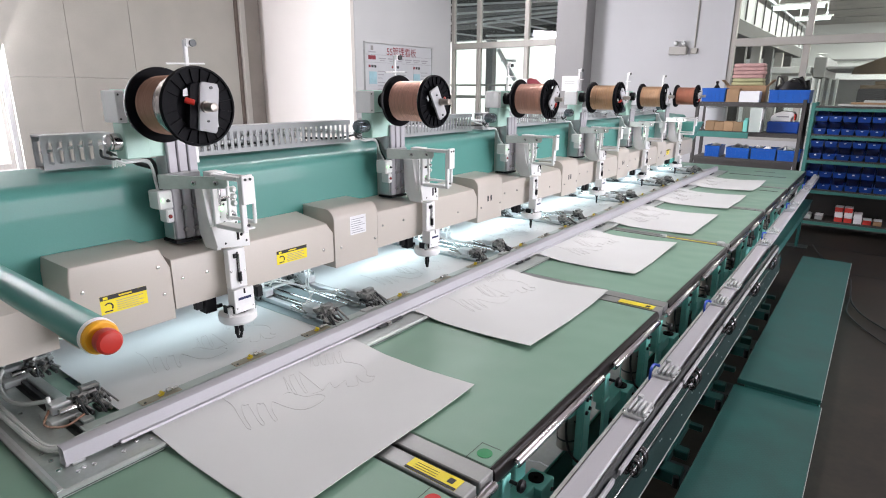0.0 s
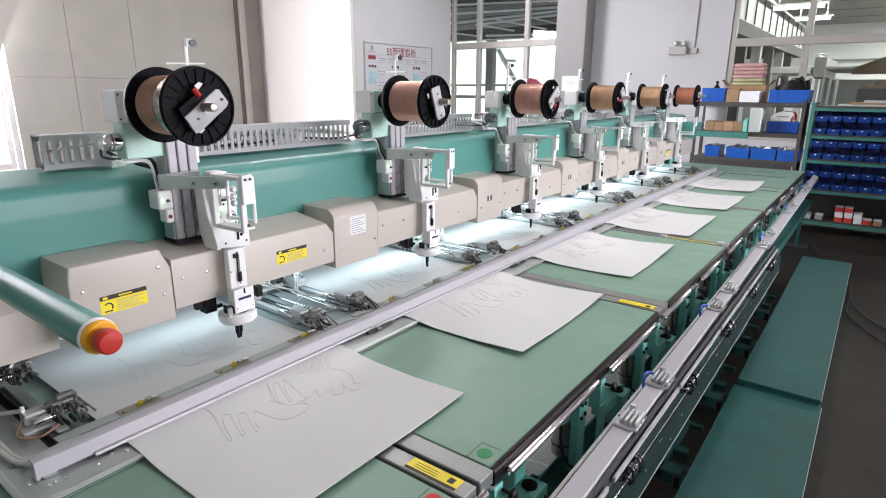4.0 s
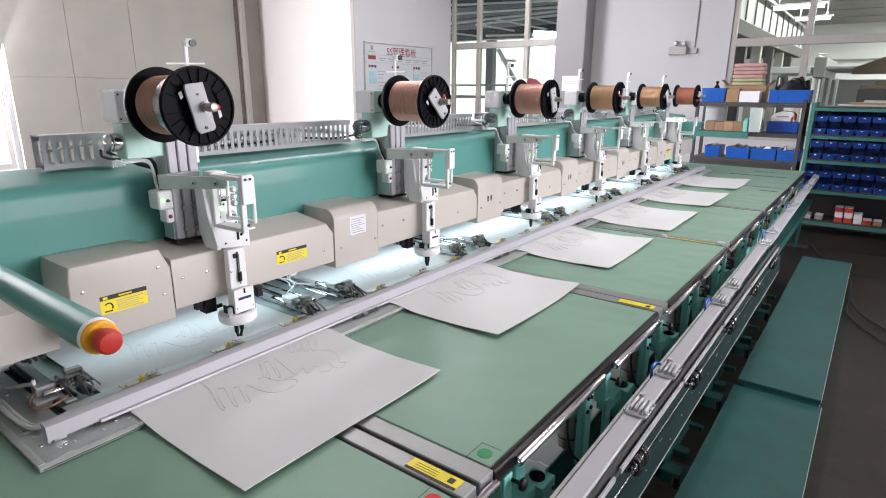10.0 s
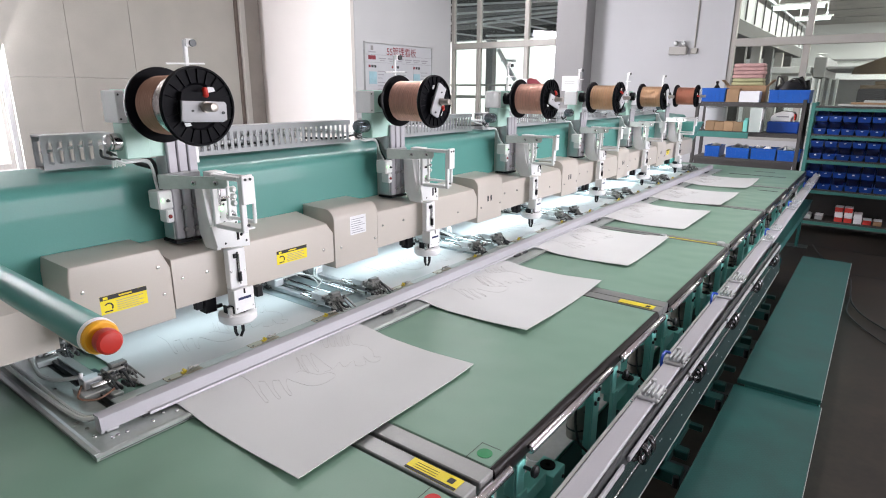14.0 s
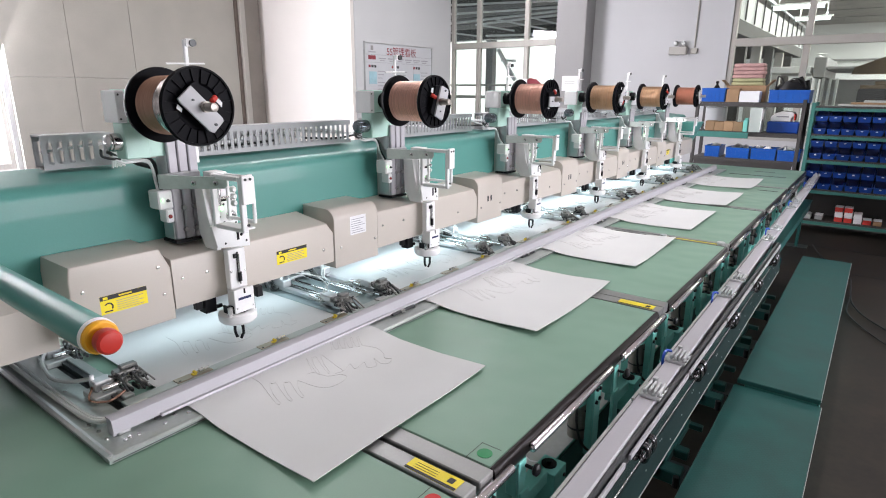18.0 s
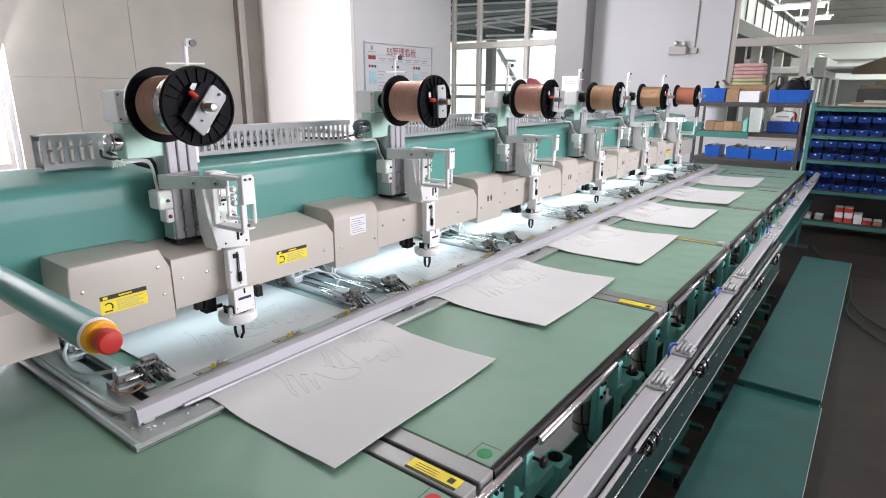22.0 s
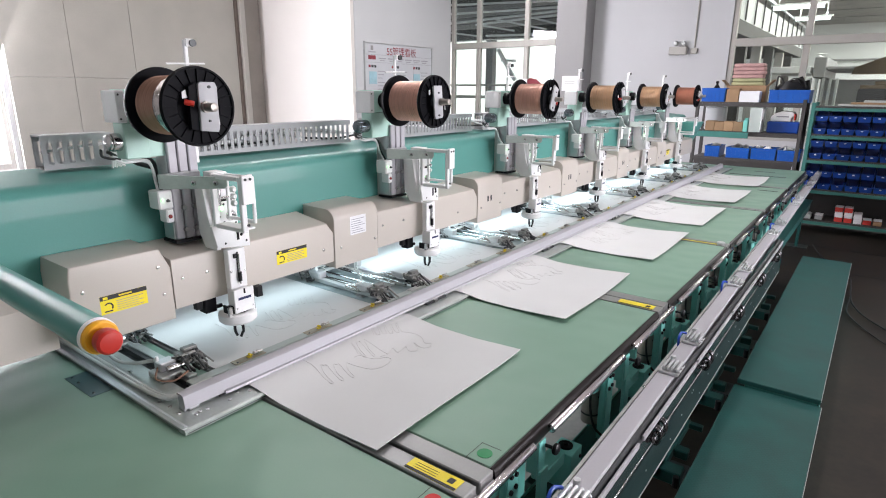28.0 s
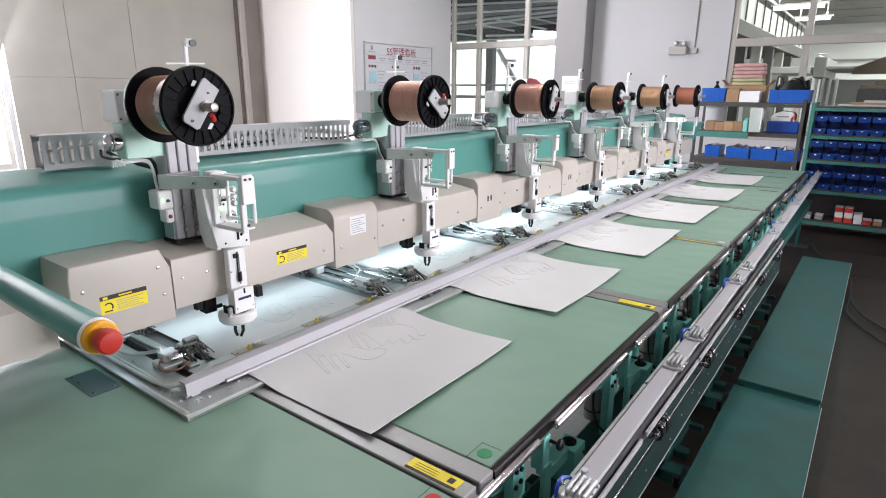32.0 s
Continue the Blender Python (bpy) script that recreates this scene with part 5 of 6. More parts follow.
for k in range(6):
    for cx in (0.67, 0.955, 1.228):
        x = cx + k
        if x > 6.6:
            continue
        bp_ = part("toggle_clamp", box_bm((x - 0.055, x + 0.055, 1.458, 1.488, 0.8285, 0.831)), BRASS, sash, "zinc-yellow toggle clamp plate")
        part("toggle", prism([(x - 0.006, 0.8315), (x + 0.006, 0.8315), (x + 0.010, 0.839), (x + 0.004, 0.8445), (x - 0.002, 0.841), (x + 0.001, 0.836), (x - 0.006, 0.836)], "y", 1.464, 1.476, bevel=0.001), STEEL if 0.9 < cx < 1.0 and k else YPLASTIC, bp_, "small toggle lever")
        part("spring", rod((x + 0.018, 1.472, 0.838), (x + 0.03, 1.472, 0.838), 0.006, n=10), STEEL, bp_)
        part("spring", rod((x + 0.034, 1.472, 0.837), (x + 0.05, 1.472, 0.837), 0.0045, n=10), CHROME, bp_)
        part("screw", lathe([(0.004, 0), (0.0, 0.003)], (x - 0.045, 1.466, 0.831), "z", 8), DARK, bp_)
for k in range(6):
    x = 1.50 + k
    if x < 6.6:
        bp_ = part("stop_block", box_bm((x - 0.04, x + 0.03, 1.458, 1.488, 0.8285, 0.832)), ALUDULL, sash)
    part("under_clip", box_bm((1.40 + k, 1.53 + k, 1.33, 1.351, 0.8145, 0.824), bevel=0.002), DARK, sash)
    part("under_clip", box_bm((1.44 + k, 1.46 + k, 1.322, 1.336, 0.8145, 0.830), bevel=0.002), STEEL, sash)


def finger_clamp(c, x, y, seed, flip=1):
    """A cluster of small steel clamping fingers."""
    r = random.Random(seed)
    for name, m, count, lab_ in (("clamp_jaw", DARK, 14, "dark steel clamping jaw"), ("clamp_link", CLAMP, 26, "worn grey steel clamp link")):
        bms = [box_bm((x - 0.034, x + 0.034, y - 0.018, y + 0.018, 0.8405, 0.850), bevel=0.002)] if m is DARK else [box_bm((x - 0.02, x + 0.024, y - 0.008, y + 0.022, 0.851, 0.858), bevel=0.002)]
        for k in range(count):
            a, b, h = x + r.uniform(-0.04, 0.04), y + r.uniform(-0.028, 0.03), r.uniform(0.843, 0.874)
            if k % 3 == 0:
                bms.append(rod((a, b, h), (a + r.uniform(-0.012, 0.03), b - r.uniform(0.02, 0.06), 0.822 + r.uniform(0, 0.012)), r.uniform(0.0025, 0.0042), n=7))
            elif k % 3 == 1:
                w = r.uniform(0.006, 0.014)
                g = box_bm((-w, w, -0.004, 0.004, -0.005, 0.005), bevel=0.0012)
                g.transform(Matrix.Translation((a, b, h)) @ Euler((r.uniform(-0.6, 0.6), r.uniform(-0.6, 0.6), r.uniform(0, 3))).to_matrix().to_4x4())
                bms.append(g)
            else:
                bms.append(rod((a - 0.007, b, h), (a + 0.007, b + r.uniform(-0.006, 0.006), h), r.uniform(0.004, 0.0075), n=9))
        tagged(part(name, join(*bms), m, c, lab_), kind="stuff")
    part("clamp_body", join(box_bm((x - 0.030, x + 0.026, y - 0.012, y + 0.030, 0.851, 0.872), bevel=0.004), box_bm((x - 0.012, x + 0.034, y - 0.002, y + 0.022, 0.8725, 0.884), bevel=0.003), rod((x - 0.034, y + 0.006, 0.866), (x + 0.036, y + 0.006, 0.866), 0.006, n=10)), CLAMP, c, "worn grey clamp body")
    part("clamp_foot", join(*[box_bm((x + dx - 0.004, x + dx + 0.004, y - 0.052, y - 0.012, 0.823, 0.834), bevel=0.0015) for dx in (-0.026, -0.010, 0.008, 0.026)]), DARK, c, "dark steel clamp fingers")


GLASSPLATE = mat("pale_glassy_plate", (0.42, 0.50, 0.51), 0.2, vary=0.08, bump=0.0)


def clamp_unit(x, seed, wide=0.11):
    c = part("clamp_unit", box_bm((x - wide - 0.02, x + wide + 0.02, 1.60, 1.64, 0.815, 0.822), bevel=0.001), ALUDULL, sash, "pneumatic clamp unit with slide bars")
    r = random.Random(seed)
    for s in (-1, 1):
        part("slide_bar", box_bm((x + s * wide - 0.012, x + s * wide + 0.012, 1.50, 2.05, 0.8225, 0.840), bevel=0.002), ALU, c)
        part("slide_bar", box_bm((x + s * wide * 0.62 - 0.008, x + s * wide * 0.62 + 0.008, 1.53, 2.05, 0.8225, 0.836), bevel=0.002), STEEL, c)
        part("slide_rod", rod((x + s * wide * 0.3, 1.56, 0.838), (x + s * wide * 0.3, 2.0, 0.838), 0.006, n=12), CHROME, c)
        part("cylinder", join(box_bm((x + s * wide - 0.038, x + s * wide + 0.012, 1.555, 1.615, 0.851, 0.876), bevel=0.004), rod((x + s * wide - 0.012, 1.52, 0.863), (x + s * wide - 0.012, 1.555, 0.863), 0.006, n=10)), ALU, c, "aluminium air cylinder")
        part("cylinder", rod((x + s * wide - 0.03, 1.60, 0.852), (x + s * wide - 0.03, 1.68, 0.852), 0.011, n=14, bevel=0.002), STEEL, c, "round steel air cylinder")
        part("cylinder", box_bm((x + s * wide - 0.022, x + s * wide + 0.022, 1.86, 1.93, 0.841, 0.872), bevel=0.004), ALU, c, "aluminium air cylinder")
        part("fitting", rod((x + s * wide - 0.012, 1.616, 0.864), (x + s * wide - 0.012, 1.64, 0.864), 0.006, n=10), WHITE, c, "white hose fitting")
        part("fitting", rod((x + s * wide, 1.90, 0.872), (x + s * wide, 1.90, 0.892), 0.006, n=10), WHITE, c, "white hose fitting")
        part("fitting", rod((x + s * wide + 0.015, 1.87, 0.872), (x + s * wide + 0.015, 1.87, 0.886), 0.005, n=10), CHROME, c)
        finger_clamp(c, x + s * wide, 1.525, seed + s)
        finger_clamp(c, x + s * wide, 1.955, seed + 10 + s)
        for q in range(2):
            part("air_hose", hose([(x + s * wide + 0.012 * q, 1.90 - 0.03 * q, 0.885), (x + s * (wide - 0.03), 1.84, 0.90 + 0.012 * q), (x + r.uniform(-0.03, 0.03), 1.76 + 0.03 * q, 0.86), (x + s * (wide - 0.04 - 0.02 * q), 1.68, 0.855), (x + s * wide - 0.012, 1.64, 0.864)], 0.003, 7), TUBECLEAR, c)
        part("air_hose", hose([(x + s * wide, 1.93, 0.875), (x + s * wide * 0.8, 1.985, 0.892), (x + s * wide * 0.3, 1.97, 0.872), (x, 1.93, 0.858)], 0.003, 7), TUBECLEAR, c)
    part("bridge", box_bm((x - wide, x + wide, 1.93, 1.95, 0.8405, 0.85)), ALUDULL, c)
    part("guide_plate", box_bm((x - 0.155, x + 0.155, 1.495, 2.25, 0.8145, 0.8149)), GLASSPLATE, c)
    return c


for k in range(6):
    clamp_unit(1.435 + k if k < 5 else 6.43, 20 + k)
# single clamps at the near end of the frame
ce = part("end_clamp", box_bm((0.484, 0.512, 1.50, 2.05, 0.8145, 0.832), bevel=0.002), SASHALU, sash, "near end clamp with air cylinders")
for yy, sd in ((1.60, 3), (1.93, 7)):
    part("cylinder", join(box_bm((0.445, 0.495, yy - 0.02, yy + 0.02, 0.834, 0.862), bevel=0.003), rod((0.495, yy, 0.85), (0.52, yy - 0.01, 0.85), 0.006, n=10)), ALU, ce, "aluminium air cylinder")
    finger_clamp(ce, 0.53, yy - 0.02, sd)
    part("cylinder", rod((0.455, yy - 0.035, 0.846), (0.515, yy - 0.035, 0.846), 0.010, n=14, bevel=0.002), STEEL, ce)
    part("fitting", rod((0.452, yy + 0.012, 0.862), (0.452, yy + 0.012, 0.876), 0.005, n=10), WHITE, ce)
    part("mount", box_bm((0.43, 0.50, yy - 0.05, yy + 0.03, 0.8145, 0.833), bevel=0.002), ALUDULL, ce)
part("air_hose", hose([(0.45, 1.62, 0.862), (0.42, 1.70, 0.84), (0.405, 1.78, 0.835), (0.42, 1.88, 0.845), (0.45, 1.93, 0.86)], 0.006), TUBECLEAR, ce)
part("air_hose", hose([(0.445, 1.60, 0.845), (0.42, 1.56, 0.83), (0.45, 1.515, 0.83), (0.50, 1.53, 0.835)], 0.0032), COPPERLT, ce)
part("air_hose", hose([(0.372, 2.3, 0.822), (0.372, 1.9, 0.822), (0.374, 1.60, 0.823), (0.380, 1.47, 0.826), (0.40, 1.425, 0.83), (0.44, 1.41, 0.845), (0.50, 1.40, 0.852)], 0.0065), TUBECLEAR, sash, "milky air hose")
part("air_hose", hose([(0.386, 2.3, 0.822), (0.387, 1.9, 0.822), (0.386, 1.62, 0.823), (0.388, 1.48, 0.826), (0.41, 1.432, 0.83), (0.46, 1.418, 0.842)], 0.0055), TUBECLEAR, sash, "milky air hose")

# ---------------------------------------------------------------- felt sheets with stitched wire
def fingers(a, b, c, d, n):
    """A stitched meander of n rounded fingers between the line a-b and the tips c-d."""
    a, b, c, d = (Vector((*p, 0)) for p in (a, b, c, d))
    out = []
    for k in range(n):
        for t, on_tip in (((k + 0.06) / n, 0), ((k + 0.10) / n, 1), ((k + 0.36) / n, 1), ((k + 0.60) / n, 0), ((k + 0.82) / n, 0)):
            p = c.lerp(d, t) if on_tip else a.lerp(b, t)
            mid = a.lerp(b, t).lerp(c.lerp(d, t), 0.5)
            out.append((p.x, p.y))
            if t * n - k > 0.3 and t * n - k < 0.4 or t * n - k < 0.08:
                out.append((mid.x, mid.y))
    return out


STITCHING = [
    [(0.197, 1.353), (0.197, 1.321)] + fingers((0.192, 1.284), (0.289, 1.214), (0.160, 1.175), (0.256, 1.140), 3) + [(0.299, 1.145), (0.335, 1.123), (0.387, 1.132), (0.39, 1.161), (0.359, 1.182), (0.343, 1.229), (0.323, 1.235)],
    [(0.345, 1.24)] + fingers((0.379, 1.308), (0.434, 1.281), (0.343, 1.216), (0.395, 1.189), 2) + [(0.412, 1.171)],
    fingers((0.475, 1.296), (0.577, 1.236), (0.513, 1.344), (0.616, 1.290), 5) + [(0.592, 1.2), (0.58, 1.16), (0.556, 1.131), (0.566, 1.11), (0.536, 1.097), (0.52, 1.118), (0.534, 1.159), (0.501, 1.115), (0.473, 1.129), (0.492, 1.162), (0.444, 1.153), (0.455, 1.188), (0.414, 1.171), (0.382, 1.178)],
]


def sheet_z(u, y, seed):
    """Height of a sheet: over the frame lip, down to the table, with a slight curl."""
    lift = 0.8165
    drop = max(0.0, min(1.0, (1.33 - y) / 0.16))
    drop = drop * drop * (3 - 2 * drop)
    z = lift + (1 - drop) * 0.0045 - drop * 0.009
    if y > 1.36:
        z = 0.821 - min(1.0, (y - 1.36) / 0.05) * 0.0035
    e = max(0.0, (1.02 - y) / 0.16)
    z += 0.010 * e * (0.35 + 0.65 * abs(2 * u - 1) ** 2 * (1 if u > 0.5 else 0.6))
    z += 0.0035 * math.sin(5.2 * u + seed * 1.7) * max(0.0, (1.25 - y) / 0.4)
    return z


def felt_sheet(k):
    x0, w, yf, yb = (0.576, 1.602, 2.616, 3.610, 4.583, 5.572)[k], 0.697, 0.834 - 0.006 * min(k, 4), 2.12
    base = Vector((x0 + w / 2, 1.3, 0.80))
    s = thing("felt_sheet", base, "white felt sheet with stitched heating wire on the sewing table", "felt sheet", "felt sheets")
    nx, ny = 22, 44
    bm = bmesh.new()
    top = [[bm.verts.new((x0 + w * i / nx, yf + (yb - yf) * j / ny, sheet_z(i / nx, yf + (yb - yf) * j / ny, k))) for i in range(nx + 1)] for j in range(ny + 1)]
    low = [[bm.verts.new((v.co.x, v.co.y, v.co.z - 0.0022)) for v in row] for row in top]
    for j in range(ny):
        for i in range(nx):
            bm.faces.new((top[j][i], top[j][i + 1], top[j + 1][i + 1], top[j + 1][i]))
            bm.faces.new((low[j][i], low[j + 1][i], low[j + 1][i + 1], low[j][i + 1]))
    for i in range(nx):
        bm.faces.new((top[0][i], low[0][i], low[0][i + 1], top[0][i + 1]))
        bm.faces.new((top[ny][i], top[ny][i + 1], low[ny][i + 1], low[ny][i]))
    for j in range(ny):
        bm.faces.new((top[j][0], top[j + 1][0], low[j + 1][0], low[j][0]))
        bm.faces.new((top[j][nx], low[j][nx], low[j + 1][nx], top[j + 1][nx]))
    part("felt", bm, SHEET, s, "", 60)
    for yoff in (0.0, 0.47):
        for line in STITCHING:
            path = smooth_path([(x0 + px, py + yoff, 0) for px, py in line], 5)
            part("stitched_wire", hose([(p.x, p.y, sheet_z((p.x - x0) / w, p.y, k) + 0.0005) for p in path], 0.0006, 5, 1), STITCH, s, "thin stitched heating wire")
    return s, base


SHEETS = [felt_sheet(k) for k in range(6)]

# ---------------------------------------------------------------- the outer travelling carriage
CB = Vector((1.2, 0.43, 0.56))
car = thing("outer_carriage", CB, "aluminium outer carriage rail with posts, motors and chrome tubes", "carriage")
part("side_bar", prism([(0.394, 0.695), (0.409, 0.695), (0.409, 0.735), (0.403, 0.735)], "x", -0.6, 3.95), DARK, car)
part("cable_sheet", prism([(0.398, 0.705), (0.396, 0.635), (0.401, 0.635), (0.403, 0.694)], "x", -0.6, 3.95), DARKGLOSS, car, "dark polished steel cable cover")
part("lower_rod", rod((-0.6, 0.398, 0.630), (3.95, 0.398, 0.630), 0.004, n=10), STEEL, car)
slider = thing("sliding_bar", (1.2, 0.43, 0.7425), "long pale sliding bar with ribbed aluminium blocks and blue hoses", "sliding bar")
part("top_bar", prism([(0.410, 0.700), (0.466, 0.700), (0.466, 0.738), (0.462, 0.742), (0.414, 0.742), (0.410, 0.738)], "x", -0.6, 7.72), LILAC, slider, "pale anodised top bar")
part("inner_rail", box_bm((-0.6, 7.6, 0.470, 0.482, 0.66, 0.712), bevel=0.002), DARK, slider)
part("inner_rail", box_bm((-0.6, 7.6, 0.486, 0.498, 0.66, 0.700), bevel=0.002), ALUDULL, slider)
part("tail_bar", box_bm((5.3, 7.35, 0.52, 0.56, 0.705, 0.745), bevel=0.003), ALU, slider, "short second aluminium bar")
for x in (1.55, 1.84, 2.66, 2.94, 3.94, 4.30, 5.2, 5.5, 6.4, 6.75, 7.5, 0.45, 0.74):
    cl = part("slide_block", box_bm((x - 0.045, x + 0.045, 0.398, 0.462, 0.7425, 0.752), bevel=0.002), ALU, slider, "aluminium slide block")
    for yy in (0.406, 0.420, 0.434, 0.448):
        part("slide_fin", box_bm((x - 0.038, x + 0.038, yy - 0.0045, yy + 0.0045, 0.7525, 0.768), bevel=0.003), ALU, cl)
    part("fitting", rod((x + 0.05, 0.44, 0.744), (x + 0.05, 0.44, 0.772), 0.009, n=12), ALU, cl)
    for dx in (-0.03, 0.0, 0.03):
        part("bolt", lathe([(0.005, 0), (0.004, 0.004), (0, 0.004)], (x + dx, 0.401, 0.752), "z", 8), STEEL, cl)
for x in (1.86, 2.62, 4.2, 5.45, 6.7, 0.76):
    part("blue_hose", hose([(x, 0.462, 0.757), (x - 0.02, 0.475, 0.763), (x - 0.045, 0.476, 0.75), (x - 0.05, 0.474, 0.72)], 0.005), BLUEHOSE, slider, "blue air hose")
for x in (0.72, 1.33, 1.92, 2.52, 3.12, 3.70):
    for q in (0.0, 0.05):
        part("coil", hose([(x + q + 0.014 * (k / 8), 0.384 + 0.013 * math.cos(2 * math.pi * k / 8), 0.668 + 0.028 * math.sin(2 * math.pi * k / 8)) for k in range(17)], 0.0052, 8, 3), DARKGLOSS, car, "coiled black air hose")
    part("clip_bar", box_bm((x - 0.10, min(x + 0.47, 3.95), 0.386, 0.3935, 0.706, 0.722), bevel=0.001), LILAC, car, "pale flat cover strip")
part("end_wheel", lathe([(0.0, -0.02), (0.045, -0.02), (0.052, -0.01), (0.052, 0.01), (0.045, 0.02), (0.0, 0.02)], (4.0, 0.415, 0.665), "y", 24), RUBBER, car, "black round end buffer")
# chrome tubes with their brackets, posts, motors and gear housings
BRK = [-0.05, 0.50, 1.06, 1.70, 2.27, 2.86, 3.46, 4.10, 4.72, 5.43, 6.1, 6.75]
for a, b in zip(BRK, BRK[1:]):
    part("chrome_tube", rod((a - 0.03, 0.577, 0.774), (b - 0.13, 0.577, 0.774), 0.0125, n=18, bevel=0.002), TUBE, car, "bright polished tube")
for k, x in enumerate(BRK[1:-1]):
    part("tube_bracket", join(box_bm((x - 0.085, x - 0.047, 0.580, 0.586, 0.655, 0.756), bevel=0.002), box_bm((x - 0.085, x - 0.079, 0.5865, 0.618, 0.655, 0.745), bevel=0.002)), TEALLT, car, "light teal tube bracket")
    for bx_ in (x - 0.145, x - 0.015):
        part("tube_pin", rod((bx_ - 0.02, 0.577, 0.774), (bx_ + 0.012, 0.577, 0.774), 0.007, n=10), CHROME, car)
    part("knob", join(rod((x - 0.051, 0.580, 0.735), (x - 0.051, 0.556, 0.735), 0.005, n=8), lathe([(0.011, 0.0), (0.016, -0.004), (0.016, -0.012), (0.010, -0.016), (0.0, -0.017)], (x - 0.051, 0.557, 0.735), "y", 12)), BLACK, car, "black star knob")
    po = part("post", join(box_bm((x - 0.246, x - 0.195, 0.580, 0.585, 0.509, 0.752), bevel=0.0015), box_bm((x - 0.246, x - 0.241, 0.5855, 0.606, 0.509, 0.752), bevel=0.0015)), TEALLT, car, "light teal angle post")
    part("post_plate", prism([(x - 0.30, 0.70), (x - 0.19, 0.675), (x - 0.19, 0.752), (x - 0.30, 0.752)], "y", 0.607, 0.612), TEALLT, po)
    for bx_, zz in ((0.012, 0.745), (0.036, 0.74), (0.036, 0.705), (0.012, 0.70)):
        part("bolt", lathe([(0.007, 0.0), (0.006, -0.006), (0.0, -0.006)], (x - 0.246 + bx_, 0.580, zz), "y", 8), BLACK, po)
    part("post", box_bm((x - 0.08, x - 0.035, 0.575, 0.588, 0.509, 0.668), bevel=0.002), TEALLT, car, "light teal steel post")
    gh = part("gear_housing", box_bm((x + 0.084, x + 0.159, 0.56, 0.628, 0.512, 0.631), bevel=0.002), TEALLT, car, "light teal gear housing")
    part("housing_arm", box_bm((x - 0.034, x + 0.083, 0.58, 0.626, 0.600, 0.640), bevel=0.002), TEALLT, gh)
    part("gear_cap", lathe([(0.022, 0), (0.022, 0.005), (0.008, 0.006), (0.008, 0.012)], (x + 0.122, 0.596, 0.631), "z", 14), BLACK, gh)
    for zz in (0.545, 0.60):
        part("screw", lathe([(0.006, 0), (0.005, -0.004), (0, -0.004)], (x + 0.145, 0.56, zz), "y", 8), BLACK, gh)
    mo = part("motor", rod((x - 0.225, 0.640, 0.555), (x - 0.225, 0.640, 0.735), 0.031, n=22, bevel=0.003), MOTOR, car, "brown-grey round motor")
    part("motor_band", rod((x - 0.225, 0.640, 0.588), (x - 0.225, 0.640, 0.594), 0.0322, n=22), DARK, mo)
    part("motor_screw", rod((x - 0.238, 0.6115, 0.66), (x - 0.239, 0.606, 0.66), 0.004, n=8), CHROME, mo)
    part("cable", hose([(x - 0.262, 0.630, 0.69), (x - 0.272, 0.622, 0.62), (x - 0.262, 0.605, 0.555), (x - 0.235, 0.570, 0.518), (x - 0.20, 0.545, 0.522), (x - 0.15, 0.52, 0.56)], 0.0042, 7, 5), CABLE, car)
    part("connector", box_bm((x - 0.25, x - 0.232, 0.558, 0.572, 0.509, 0.527), bevel=0.003), PINK, car)
    part("rail_bolt", lathe([(0.006, 0), (0.005, 0.004), (0, 0.005)], (x - 0.15, 0.492, 0.700), "z", 8), STEEL, car)

# fixed skirt below the carriage
skirt = thing("carriage_skirt", (1.8, 0.43, 0.50), "dark teal bolted skirt plate below the moving carriage", "skirt plate")
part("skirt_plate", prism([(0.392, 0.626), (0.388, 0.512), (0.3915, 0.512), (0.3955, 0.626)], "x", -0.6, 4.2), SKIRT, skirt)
part("base_sheet", box_bm((-0.6, 7.4, 0.476, 0.655, 0.500, 0.508)), BENCH, skirt, "dark teal base sheet")
part("sheet_rim", box_bm((-0.6, 7.4, 0.655, 0.660, 0.490, 0.515)), TEAL, skirt)
part("skirt_edge", box_bm((-0.6, 4.2, 0.3865, 0.393, 0.507, 0.5115)), ALUDULL, skirt)
part("end_plate", box_bm((4.203, 4.209, 0.385, 0.475, 0.50, 0.60)), BENCH, skirt)
random.seed(31)
for k in range(34):
    bx_ = -0.1 + 0.125 * k
    for q in range(1 + k % 3 // 2):
        zz = 0.545 + 0.028 * (k % 3) + 0.004 * random.random()
        part("bolt", lathe([(0.0035, 0.0), (0.003, -0.002), (0.0, -0.0025)], (bx_ + 0.018 * q, 0.3875 + (zz - 0.512) * 0.035, zz), "y", 7), ALU, skirt)

# paler machine foundation in the floor
solid("machine_foundation", box_bm((-1.4, 7.6, 0.72, 3.0, 0.0, 0.006)), GREYSLAB, "pale grey worn concrete foundation under the machine", "foundation", kind="structure")
def stain(x, y, z, rx, ry, seed):
    """A thin dark blot with an uneven outline."""
    r = random.Random(seed)
    return prism([(x + rx * k * math.cos(a), y + ry * k * math.sin(a)) for a, k in [(radians(30 * q), r.uniform(0.6, 1.1)) for q in range(12)]], "z", z, z + 0.001)


